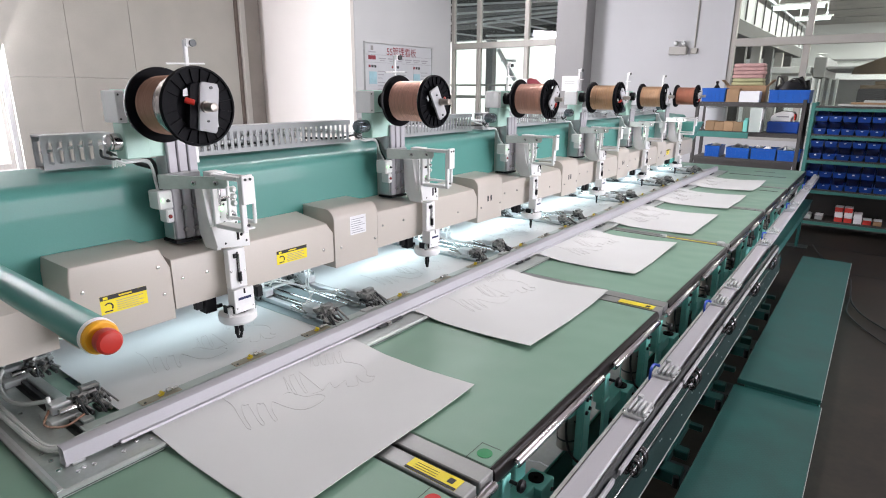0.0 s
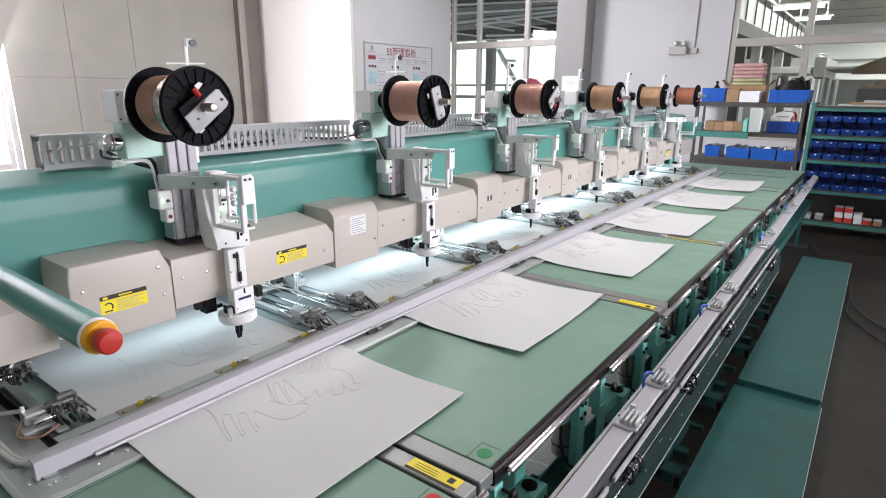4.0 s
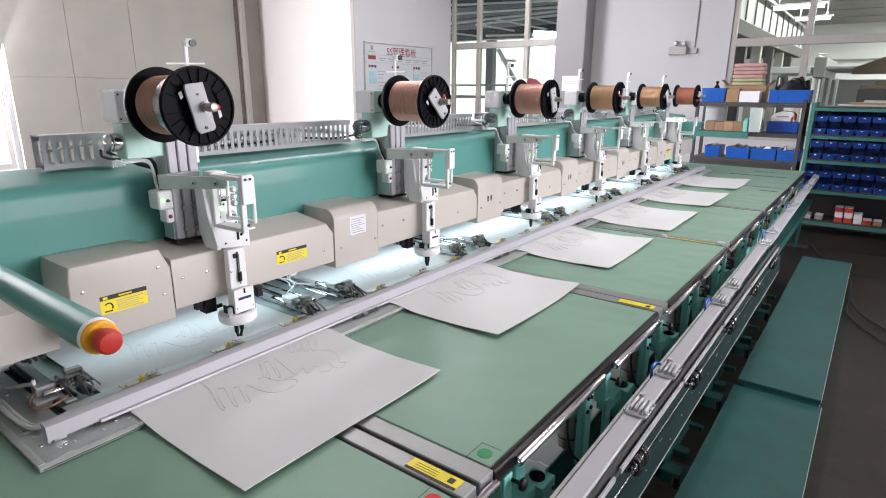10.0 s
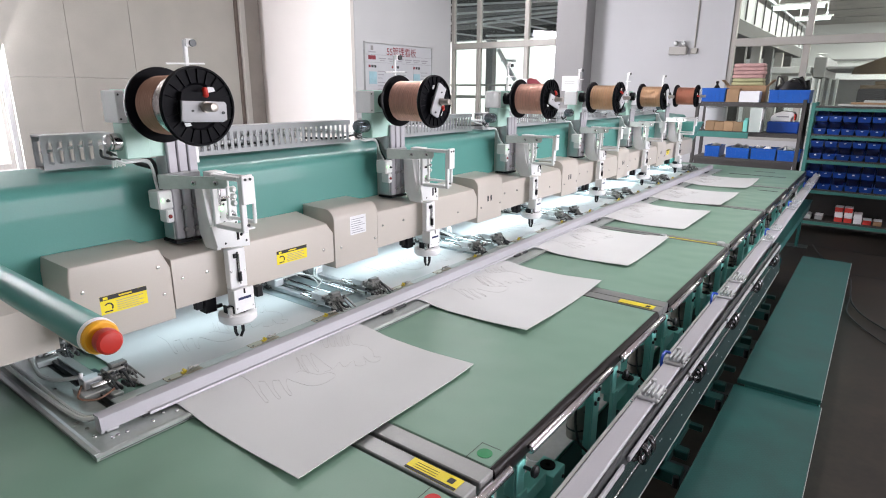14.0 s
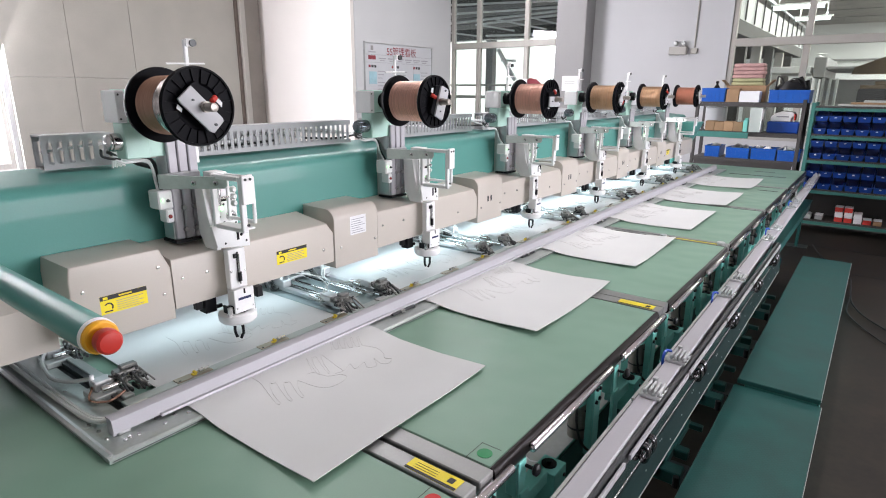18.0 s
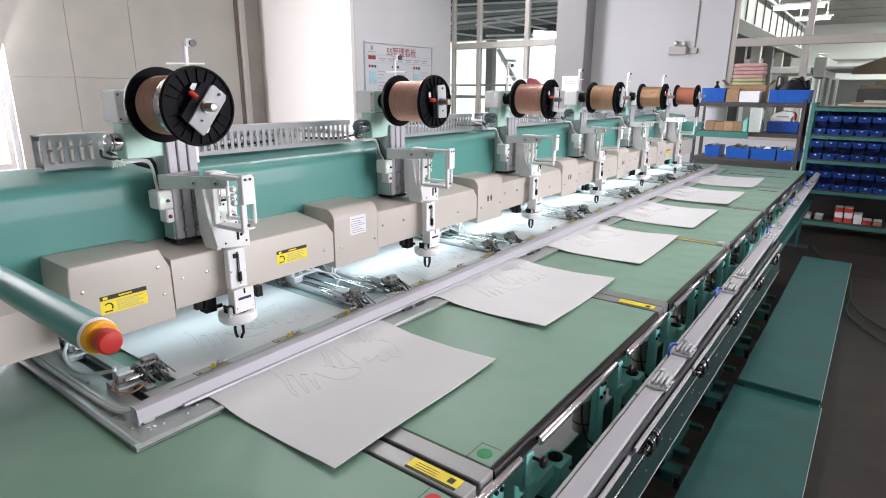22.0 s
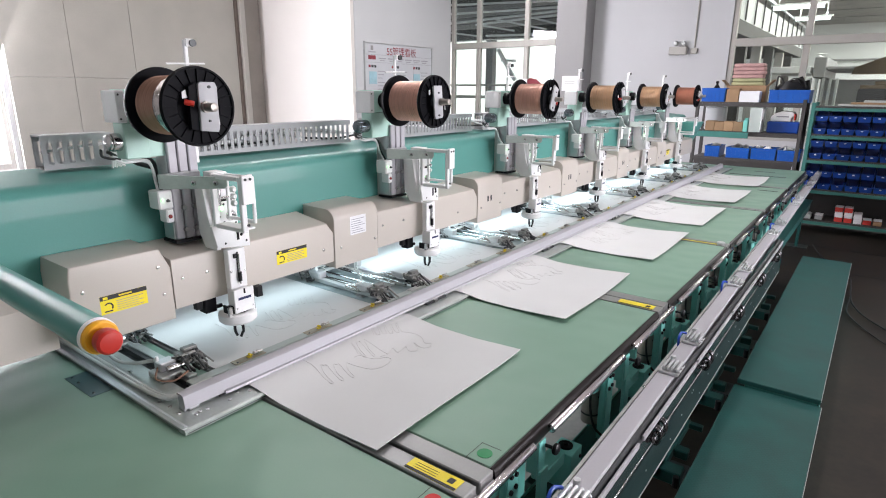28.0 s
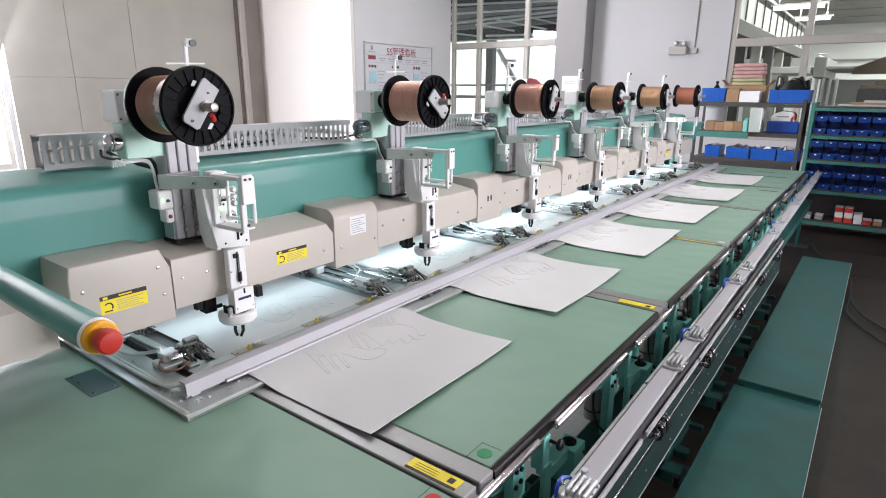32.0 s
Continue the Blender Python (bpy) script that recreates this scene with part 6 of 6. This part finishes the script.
MARK = mat("dark_floor_mark", (0.008, 0.0065, 0.006), 0.6, vary=0.3, scale=20, fine=80, bump=0.0)
solid("floor_mark", join(*[stain(x, y, 0.0015, 0.035, 0.055, 30 + k) for k, (x, y) in enumerate(((7.43, 0.63), (7.39, 0.52), (7.41, 0.39), (7.41, 0.27), (7.38, 0.15), (7.39, 0.01), (7.36, -0.10), (7.37, -0.23), (6.42, 0.58), (6.41, -0.05), (6.41, -0.20)))]), MARK, "rows of dark worn marks on the concrete floor", "floor marks", kind="structure")
solid("floor_crack", join(hose([(2.07, 1.14, 0.006), (2.09, 1.085, 0.006), (2.075, 1.042, 0.006), (2.09, 1.0, 0.006), (2.085, 0.96, 0.006), (2.1, 0.92, 0.006), (2.12, 0.86, 0.006)], 0.004, 5, 4)), LABELWHITE, "pale filled crack in the concrete", "crack", kind="structure")
# fixed floor stand below the carriage
stand = thing("carriage_stand", (3.2, 0.5, 0), "low teal steel stand under the outer carriage", "stand")
part("base_rail", box_bm((-0.8, 7.4, 0.49, 0.56, 0.40, 0.46), bevel=0.003), BENCH, stand)
part("guide_rail", box_bm((-0.8, 7.4, 0.515, 0.535, 0.461, 0.498)), STEEL, stand)
for x in (-0.5, 0.45, 1.4, 2.35, 3.3, 4.05, 7.2):
    part("leg", box_bm((x, x + 0.06, 0.53, 0.56, 0.0, 0.40), bevel=0.003), BENCH, stand)
    part("foot_plate", box_bm((x - 0.05, x + 0.11, 0.44, 0.64, 0.007, 0.018)), DARK, stand)
    part("cross_arm", box_bm((x, x + 0.05, 0.561, 0.72, 0.42, 0.46), bevel=0.003), BENCH, stand)

for x in (1.36, 2.10, 2.80, 3.5, 4.2):
    part("bridge_arm", box_bm((x - 0.035, x + 0.035, 0.40, 0.52, 0.17, 0.225), bevel=0.004), BENCH, stand, "teal arm bridging to the step")
    part("arm_knob", rod((x - 0.05, 0.41, 0.18), (x - 0.05, 0.41, 0.225), 0.012, n=10), BLACK, stand)
    part("stop_arm", box_bm((x + 0.13, x + 0.175, 0.415, 0.47, 0.185, 0.225), bevel=0.004), BENCH, stand)
    part("stop_arm", box_bm((x + 0.37, x + 0.40, 0.415, 0.47, 0.195, 0.22), bevel=0.003), BENCH, stand)
    part("stop_rail", box_bm((x - 0.035, x + 0.40, 0.4715, 0.489, 0.185, 0.225)), BENCH, stand)
    part("rail_post", box_bm((x + 0.10, x + 0.14, 0.4905, 0.51, 0.185, 0.399)), BENCH, stand)

# ---------------------------------------------------------------- step platforms
for a, b, deck, ya, yb in ((0.9, 2.93, 0.25, 0.01, 0.376), (2.936, 5.69, 0.28, 0.016, 0.367)):
    p = thing("step_platform", ((a + b) / 2, 0.19, 0), "low green painted steel step platform with scuffed top", "platform", "step platforms")
    part("deck", box_bm((a, b, ya, yb, deck - 0.025, deck), bevel=0.003), TREAD, p)
    part("apron", box_bm((a + 0.01, b - 0.01, yb - 0.033, yb - 0.013, 0.003, deck - 0.0255)), DARK, p)
    part("side_skirt", box_bm((a + 0.01, b - 0.01, ya + 0.004, ya + 0.01, 0.003, deck - 0.0255)), RACKTEAL, p)
    part("end_skirt", box_bm((a + 0.004, a + 0.009, ya + 0.012, yb - 0.035, 0.003, deck - 0.0255)), RACKTEAL, p)
    part("edge_strip", box_bm((a, b, ya - 0.0025, ya - 0.0003, deck - 0.010, deck + 0.0003)), ALUDULL, p, "worn bare metal edge")
    for x in (a + 0.06, b - 0.12):
        for y in (ya + 0.02, yb - 0.07):
            part("leg", box_bm((x, x + 0.05, y, y + 0.03, 0, deck - 0.0255)), BENCH, p)
cab = solid("floor_cable", hose([(7.4, 0.40, 0.012), (6.9, 0.28, 0.012), (6.3, 0.02, 0.012), (5.4, -0.05, 0.012), (4.9, -0.3, 0.012), (4.6, -0.7, 0.012), (4.2, -1.2, 0.012)], 0.006, 8, 8), CABLE, "black cable lying on the floor", "cable")
cab = solid("floor_cable", hose([(5.6, -0.02, 0.01), (5.1, -0.04, 0.01), (4.5, -0.35, 0.01), (4.2, -0.62, 0.01), (3.9, -1.0, 0.01)], 0.005, 8, 8), CABLE, "black cable lying on the floor", "cable")

# ---------------------------------------------------------------- storage racks at the end of the hall
def rack(y0, y1, x0, x1, levels, post, boardm, label):
    r = thing("storage_rack", ((x0 + x1) / 2, (y0 + y1) / 2, 0), label, "rack", "storage racks")
    top = levels[-1] + 0.02
    for y in (y0, y1 - 0.04):
        for x in (x0, x1 - 0.04):
            part("upright", box_bm((x, x + 0.04, y, y + 0.04, 0, top + 0.02), bevel=0.003), post, r)
    for z in levels:
        part("shelf_board", box_bm((x0 + 0.005, x1 - 0.005, y0 + 0.042, y1 - 0.042, z - 0.018, z)), boardm, r)
        part("shelf_beam", box_bm((x0 - 0.004, x0 + 0.03, y0 + 0.041, y1 - 0.041, z - 0.055, z - 0.019), bevel=0.002), post, r)
    return r


rack(0.76, 2.0, 8.2, 8.65, (0.82, 1.155, 1.517), SHELFDARK, SHELFDARK, "dark metal storage rack holding blue bins and boxes")
rack(-0.75, 0.70, 8.15, 8.6, (0.15, 0.525, 0.88, 1.168, 1.487), RACKTEAL, SHELFDARK, "teal metal storage rack full of blue bins")


def tub(x0, x1, y0, y1, z0, h, label, front=1.0):
    """An open plastic bin with thick walls."""
    t = 0.006
    sl = 0.012 if front < 0.9 else 0.004
    bm = bmesh.new()
    o = [(x0 + sl, y0 + sl), (x1 - sl, y0 + sl), (x1 - sl, y1 - sl), (x0 + sl, y1 - sl)]
    u = [(x0, y0), (x1, y0), (x1, y1), (x0, y1)]
    hs = [h * front, h, h, h * front]
    lo = [bm.verts.new((*p, z0)) for p in o]
    hi = [bm.verts.new((*p, z0 + q)) for p, q in zip(u, hs)]
    cx, cy = (x0 + x1) / 2, (y0 + y1) / 2
    inn = [bm.verts.new((p[0] + (t if p[0] < cx else -t), p[1] + (t if p[1] < cy else -t), z0 + q)) for p, q in zip(u, hs)]
    inl = [bm.verts.new((p[0] + (t if p[0] < cx else -t), p[1] + (t if p[1] < cy else -t), z0 + t)) for p in o]
    bm.faces.new(list(reversed(lo)))
    bm.faces.new(inl)
    for k in range(4):
        j = (k + 1) % 4
        bm.faces.new((lo[k], lo[j], hi[j], hi[k]))
        bm.faces.new((hi[k], hi[j], inn[j], inn[k]))
        bm.faces.new((inn[k], inn[j], inl[j], inl[k]))
    bmesh.ops.recalc_face_normals(bm, faces=bm.faces[:])
    b = thing("storage_bin", (cx, cy, z0), label, "bin", "blue storage bins")
    plastic = BLUECRATE if front > 0.9 else BLUEBIN
    part("tub", bm, plastic, b)
    part("rim", join(box_bm((x0 - 0.004, x0, y0 - 0.004, y1 + 0.004, z0 + h * front - 0.014, z0 + h * front)), box_bm((x0, x1, y0 - 0.004, y0 - 0.0005, z0 + h * 0.9, z0 + h)), box_bm((x0, x1, y1 + 0.0005, y1 + 0.004, z0 + h * 0.9, z0 + h))) if front > 0.9 else box_bm((x0 - 0.004, x0, y0 + 0.002, y1 - 0.002, z0 + h * front - 0.012, z0 + h * front)), plastic, b)
    if front > 0.9:
        part("rib", join(*[box_bm((x0 - 0.003, x0 + 0.003, ya, ya + 0.007, z0 + 0.012, z0 + h - 0.03)) for ya in [y0 + 0.015 + (y1 - y0 - 0.037) * q / 5 for q in range(6)]], box_bm((x0 - 0.006, x0 + 0.002, y0 + 0.002, y1 - 0.002, z0 + h - 0.036, z0 + h - 0.026))), plastic, b, "moulded ribs and lip")
    if front < 0.9:
        part("label_card", box_bm((x0 - 0.001, x0 + 0.006, cy - 0.011, cy + 0.011, z0 + h * front * 0.62, z0 + h * front * 0.8)), LABELWHITE, b)
    return b


random.seed(11)
rk = [o for o in scene.collection.objects if o.name == "storage_rack"][0]
part("front_beam", box_bm((8.13, 8.165, 1.33, 2.02, 1.078, 1.150), bevel=0.003), RACKTEAL, rk, "teal front beam")
part("dark_panel", box_bm((8.21, 8.225, 0.81, 1.95, 0.50, 0.77)), SHELFDARK, rk)
rk = [o for o in scene.collection.objects if o.name.startswith("storage_rack")][1]
part("back_panel", box_bm((8.602, 8.61, -0.75, 0.70, 0.02, 1.48)), SHELFDARK, rk, "dark back panel")
first_bin = None
for zl, rows in ((0.525, 2), (0.88, 2), (1.168, 2)):
    for r_ in range(rows):
        for k in range(10):
            y0 = 0.655 - 0.137 * (k + 1)
            z = zl + 0.001 + r_ * 0.145
            if first_bin:
                copy_thing(first_bin, Matrix.Translation((8.29, y0 + 0.066, z)))
            else:
                first_bin = tub(8.17, 8.41, y0, y0 + 0.132, z, 0.130, "small blue open-front parts bin on a rack", 0.5)
for k, (ya, yb) in enumerate(((0.74, 0.985), (1.0, 1.28), (1.30, 1.57), (1.65, 1.83))):
    bn = tub(8.21, 8.55, ya, yb, 0.821, 0.13 + 0.01 * (k % 2), "blue plastic bin with parts on a dark rack")
    bits = []
    for q in range(12):
        g = box_bm((-0.03, 0.03, -0.012, 0.012, -0.01, 0.01), bevel=0.003)
        g.transform(Matrix.Translation((8.25 + 0.26 * random.random(), ya + 0.04 + (yb - ya - 0.08) * random.random(), 0.935 + 0.04 * random.random())) @ Euler((random.random(), random.random(), 3 * random.random())).to_matrix().to_4x4())
        bits.append(g)
    tagged(part("contents", join(*bits), (ALUDULL, WHITE, GREYDUCT, ALUDULL)[k], bn, "small loose metal and plastic pieces"), kind="stuff")
tub(8.22, 8.55, 1.67, 1.95, 1.518, 0.17, "blue plastic bin on the top shelf of a rack")
tub(8.21, 8.6, 0.745, 1.17, 1.518, 0.15, "large blue plastic bin with a black bag on top")
bag = thing("black_bag", (8.4, 0.98, 1.66), "black soft bag with a carrying strap in the bin", "bag")
bm = lathe([(0.0, 0.0), (0.17, 0.0), (0.19, 0.07), (0.17, 0.13), (0.09, 0.17), (0, 0.175)], (0, 0, 0), "z", 16)
for v in bm.verts:
    v.co = Vector((8.40 + v.co.x * 0.85, 0.955 + v.co.y, 1.63 + v.co.z * (0.85 + 0.7 * noise.noise(v.co * 11 + Vector((3, 1, 0))))))
part("bag_body", bm, BLACK, bag)
part("strap", hose([(8.28, 0.80, 1.70), (8.26, 0.84, 1.78), (8.26, 0.94, 1.80), (8.28, 1.04, 1.72)], 0.008), CABLE, bag)
part("strap", hose([(8.3, 1.02, 1.70), (8.28, 1.07, 1.80), (8.28, 1.11, 1.82), (8.3, 1.12, 1.70)], 0.009), CABLE, bag)


def carton(x0, x1, y0, y1, z0, z1, material, label, lid=None):
    c = thing("carton", ((x0 + x1) / 2, (y0 + y1) / 2, z0), label, "box", "boxes")
    part("body", box_bm((x0, x1, y0, y1, z0, z1 - 0.004), bevel=0.003), material, c)
    part("flap", box_bm((x0 - 0.001, (x0 + x1) / 2 - 0.001, y0 - 0.001, y1 + 0.001, z1 - 0.0035, z1)), lid or material, c)
    part("flap", box_bm(((x0 + x1) / 2 + 0.001, x1 + 0.001, y0 - 0.001, y1 + 0.001, z1 - 0.0035, z1)), lid or material, c)
    part("tape", box_bm((x0 - 0.002, x1, (y0 + y1) / 2 - 0.02, (y0 + y1) / 2 + 0.02, z1, z1 + 0.001)), lid or CARD, c)
    return c


carton(8.22, 8.38, 1.51, 1.655, 1.518, 1.68, CARD, "brown cardboard box on a dark rack")
carton(8.21, 8.38, 1.275, 1.50, 1.518, 1.655, LABELWHITE, "white cardboard box on a dark rack")
ob = carton(8.40, 8.64, 1.24, 1.70, 1.518, 1.72, CARD, "open brown cardboard box on the top shelf")
for yy, sg in ((1.70, 1), (1.24, -1)):
    part("side_flap", prism([(yy, 1.719), (yy + 0.004 * sg, 1.719), (yy + 0.075 * sg, 1.79), (yy + 0.07 * sg, 1.793)], "x", 8.402, 8.63), CARD, ob, "raised cardboard flap")
sk = thing("sack_stack", (8.5, 1.46, 1.721), "stack of folded pink and yellow-green plastic sacks on a box", "sack stack")
for k in range(6):
    part("sack", box_bm((8.42, 8.62, 1.285 + 0.006 * (k % 3), 1.655 - 0.008 * (k % 2), 1.7215 + k * 0.045, 1.765 + k * 0.045), bevel=0.015, seg=2), PINK if k > 1 else mat("yellow_green_sack", (0.36, 0.36, 0.2), 0.7, vary=0.15, bump=0.1), sk)
gp = thing("mint_bracket_box", (8.2, 1.365, 1.156), "small mint painted box beside the grey cabinet", "box")
part("case", box_bm((8.17, 8.26, 1.352, 1.405, 1.156, 1.30), bevel=0.006), TEALLT, gp)
part("cap", box_bm((8.18, 8.25, 1.358, 1.399, 1.3005, 1.325), bevel=0.006), TEALLT, gp)
for k in range(4):
    carton(8.22, 8.40, 1.415 + 0.112 * k, 1.524 + 0.112 * k, 1.156, 1.268 + 0.008 * (k % 2), CARD, "small brown cardboard box in a row on a rack")
pb = thing("clear_plastic_box", (8.52, 1.80, 1.156), "tall pale translucent plastic box standing behind cartons", "plastic box")
part("body", box_bm((8.44, 8.62, 1.69, 1.93, 1.156, 1.45), bevel=0.015, seg=2), PALEBIN, pb)
part("rim", box_bm((8.432, 8.628, 1.682, 1.938, 1.4505, 1.462), bevel=0.004), PALEBIN, pb)
cabn = thing("grey_cabinet", (8.3, 1.26, 1.156), "small pale grey metal cabinet on the rack", "cabinet")
part("case", box_bm((8.18, 8.40, 1.20, 1.345, 1.156, 1.455), bevel=0.006), mat("pale_grey_cabinet", (0.45, 0.50, 0.47), 0.5, vary=0.05), cabn)
part("door", box_bm((8.05, 8.179, 1.188, 1.1985, 1.165, 1.445), bevel=0.002), WHITE, cabn, "open white door")
part("handle", rod((8.07, 1.183, 1.28), (8.07, 1.183, 1.32), 0.006, n=8), DARK, cabn)
tl = thing("white_power_tool", (8.35, 0.99, 1.156), "white appliance with red end on a blue bin", "appliance")
part("tool_body", prism([(1.12, 1.295), (1.125, 1.34), (1.09, 1.385), (1.0, 1.42), (0.88, 1.41), (0.87, 1.36), (0.90, 1.34), (0.90, 1.295)], "x", 8.25, 8.45, bevel=0.012), WHITE, tl)
part("red_end", box_bm((8.244, 8.40, 0.858, 0.872, 1.31, 1.39), bevel=0.004), RED, tl, "red end cap")
part("print_bar", box_bm((8.2475, 8.2495, 0.93, 1.06, 1.345, 1.36)), LABELGREY, tl)
part("tool_base", box_bm((8.24, 8.48, 0.80, 1.15, 1.157, 1.292), bevel=0.012), BLUEBIN, tl)
for y, n, m in ((0.52, 1, ALUDULL), (0.40, 1, GREYDUCT), (0.20, 3, REDBOX), (0.105, 3, REDBOX), (0.01, 2, LABELWHITE), (-0.08, 1, REDBOX), (-0.18, 1, CARD)):
    for k in range(n):
        carton(8.2 + 0.01 * k, 8.36, y + 0.004 * k, y + 0.08 + 0.004 * k, 0.1505 + 0.0585 * k, 0.208 + 0.0585 * k, m if k != 1 else LABELWHITE, "small red and white carton stacked on the bottom shelf" if n > 1 else "small carton on the bottom shelf", LABELWHITE)
tin = thing("black_bottle", (8.4, 1.84, 1.67), "black spray bottle standing in the bin", "bottle")
part("bottle_body", lathe([(0.035, 0.0), (0.038, 0.05), (0.036, 0.10), (0.014, 0.13), (0.014, 0.15)], (8.42, 1.82, 1.60), "z", 16), BLACK, tin)
part("spray_head", box_bm((8.39, 8.45, 1.805, 1.835, 1.7505, 1.775), bevel=0.004), BLACK, tin)
pl = thing("flat_packs", (8.35, 0.2, 1.49), "flat brown packs lying on top of the rack", "flat packs")
for k in range(3):
    part("pack", box_bm((8.2, 8.55, -0.6 + 0.1 * k, 0.45 - 0.12 * k, 1.4905 + 0.022 * k, 1.511 + 0.022 * k), bevel=0.003), CARD if k % 2 else ALUDULL, pl)

# ---------------------------------------------------------------- what moves
FRAME_PATH = [(0.0, 0.0, 0.0), (0.5, -0.007, 0.019), (1.0, -0.026, -0.025), (1.5, -0.042, -0.042), (2.0, -0.034, -0.003), (2.5, -0.036, 0.025), (3.0, -0.052, -0.011), (3.5, -0.059, -0.037), (4.2, -0.058, 0.02), (4.9, -0.055, 0.07), (5.5, -0.053, 0.104), (6.0, -0.055, 0.136), (6.5, -0.009, 0.131), (7.0, -0.016, 0.107), (7.5, -0.044, 0.087), (8.0, -0.019, 0.09), (8.5, 0.005, 0.088), (9.0, 0.023, 0.065), (9.5, 0.014, 0.107), (10.0, 0.012, 0.134)]
FRAME_PATH += [(10.5, 0.031, 0.102), (11.0, 0.055, 0.05), (11.5, 0.062, 0.068), (12.0, 0.072, 0.095), (12.5, 0.049, 0.108), (13.0, 0.044, 0.125), (13.5, 0.09, 0.117), (14.0, 0.108, 0.074), (14.5, 0.094, 0.066), (15.5, 0.1, 0.02), (16.5, 0.109, -0.038), (17.0, 0.122, -0.048), (17.5, 0.131, 0.004), (18.0, 0.121, 0.039), (18.5, 0.119, 0.061), (19.0, 0.151, 0.041), (19.5, 0.145, -0.007), (20.0, 0.146, -0.049), (20.5, 0.158, -0.024), (21.0, 0.171, 0.025)]
FRAME_PATH += [(21.5, 0.199, 0.017), (22.0, 0.182, 0.038), (22.5, 0.165, 0.068), (23.0, 0.124, 0.087), (23.5, 0.118, 0.107), (24.0, 0.167, 0.118), (24.5, 0.203, 0.1), (25.0, 0.241, 0.054), (25.5, 0.255, 0.019), (26.5, 0.27, 0.03), (27.5, 0.283, 0.047), (28.0, 0.29, 0.009), (28.5, 0.3, 0.03), (29.0, 0.301, 0.085), (29.5, 0.314, 0.073), (30.0, 0.315, 0.006), (30.5, 0.3, -0.005), (31.0, 0.312, -0.02), (31.5, 0.328, -0.003), (32.0, 0.329, 0.066)]
# turn of each spool's clamp plate, in degrees, time by time
SPOOL_1 = [(0, 8), (2, 9), (3, 12), (3.5, 15), (4.2, 75), (4.9, 145), (5.5, 200), (6.4, 205), (6.7, 160), (7.0, 135), (7.5, 164), (8, 167), (13.4, 168), (13.7, 130), (14, 92), (14.5, 120), (17, 135), (18.8, 137), (19.2, 160), (19.6, 210), (20, 250), (21, 248), (21.3, 300), (21.7, 360), (22, 398), (24.4, 395), (24.8, 365), (25, 362), (29, 360), (29.3, 310), (29.7, 250), (30, 212), (32, 214)]
SPOOL_2 = [(0, 150), (0.5, 215), (1, 360), (2, 360), (3, 525), (3.5, 520), (5.5, 520), (6, 545), (6.5, 670), (7, 810), (9.5, 812), (10, 855), (11, 1035), (13, 1035), (13.5, 1140), (14, 1285), (14.5, 1335), (16.5, 1460), (18, 1460), (19, 1575), (20, 1690), (21, 1695), (22, 1795), (23, 1895), (24, 1925), (25, 2100), (28, 2335), (29, 2335), (30, 2470), (31, 2645), (32, 2650)]
FOOT = [(0, 55), (1, 60), (2, 55), (3, 60), (4.5, 70), (6, 80), (6.3, 10), (6.6, 50), (7, 50), (8, 55), (9, 80), (10, 50), (11, 5), (12, 50), (13, 60), (14, 20), (15.5, 60), (17, 80), (18, 0), (19, 0), (20, 30), (21, 25), (22, 10), (23, 15), (24, 15), (25, 10), (26.5, 20), (28, 5), (29, 80), (30, 60), (31, 20), (32, 20)]


def steps(rows):
    """The same turn with rows between, so that none turns by more than 70 degrees."""
    out = [rows[0]]
    for (t0, a0), (t1, a1) in zip(rows, rows[1:]):
        n = int(abs(a1 - a0) / 70) + 1
        out += [(t0 + (t1 - t0) * q / n, a0 + (a1 - a0) * q / n) for q in range(1, n + 1)]
    return out


def motions():
    walk(sash, [(t, pose(FB.x + dx, FB.y + dy, FB.z)) for t, dx, dy in FRAME_PATH])
    for s, base in SHEETS:
        walk(s, [(t, pose(base.x + dx, base.y + dy, base.z)) for t, dx, dy in FRAME_PATH])
    walk(car, [(t, pose(CB.x + 0.045 + 0.64 * dx, CB.y, CB.z)) for t, dx, dy in FRAME_PATH])
    walk(slider, [(t, pose(1.19 + 1.15 * dx, 0.43, 0.7425, 0, 0, 0.6)) for t, dx, dy in FRAME_PATH])
    for k, s in enumerate(SPOOLS):
        rows = SPOOL_1 if k == 0 else [(t if t in (0, 32) else min(31.9, t + (0.0, 0.0, 0.6, -0.4, 0.3, -0.2)[k] * (0.3 < t < 31)), a + (0, 0, 70, 160, 40, 110)[k]) for t, a in SPOOL_2]
        walk(s, [(t, pose(SPOOL.x + k, SPOOL.y, SPOOL.z, 0, a, 0)) for t, a in steps(rows)])
    for h in HEADS:
        foot = [c for c in h.children if c.name.startswith("presser_foot")][0]
        at = Vector((1.005, 1.590, 0.916)) - HEAD
        walk(foot, [(t, pose(at.x, at.y, at.z + (0.006 if k % 2 else 0.0), 0, 0, a - 33)) for k, (t, a) in enumerate(FOOT)])


motions()
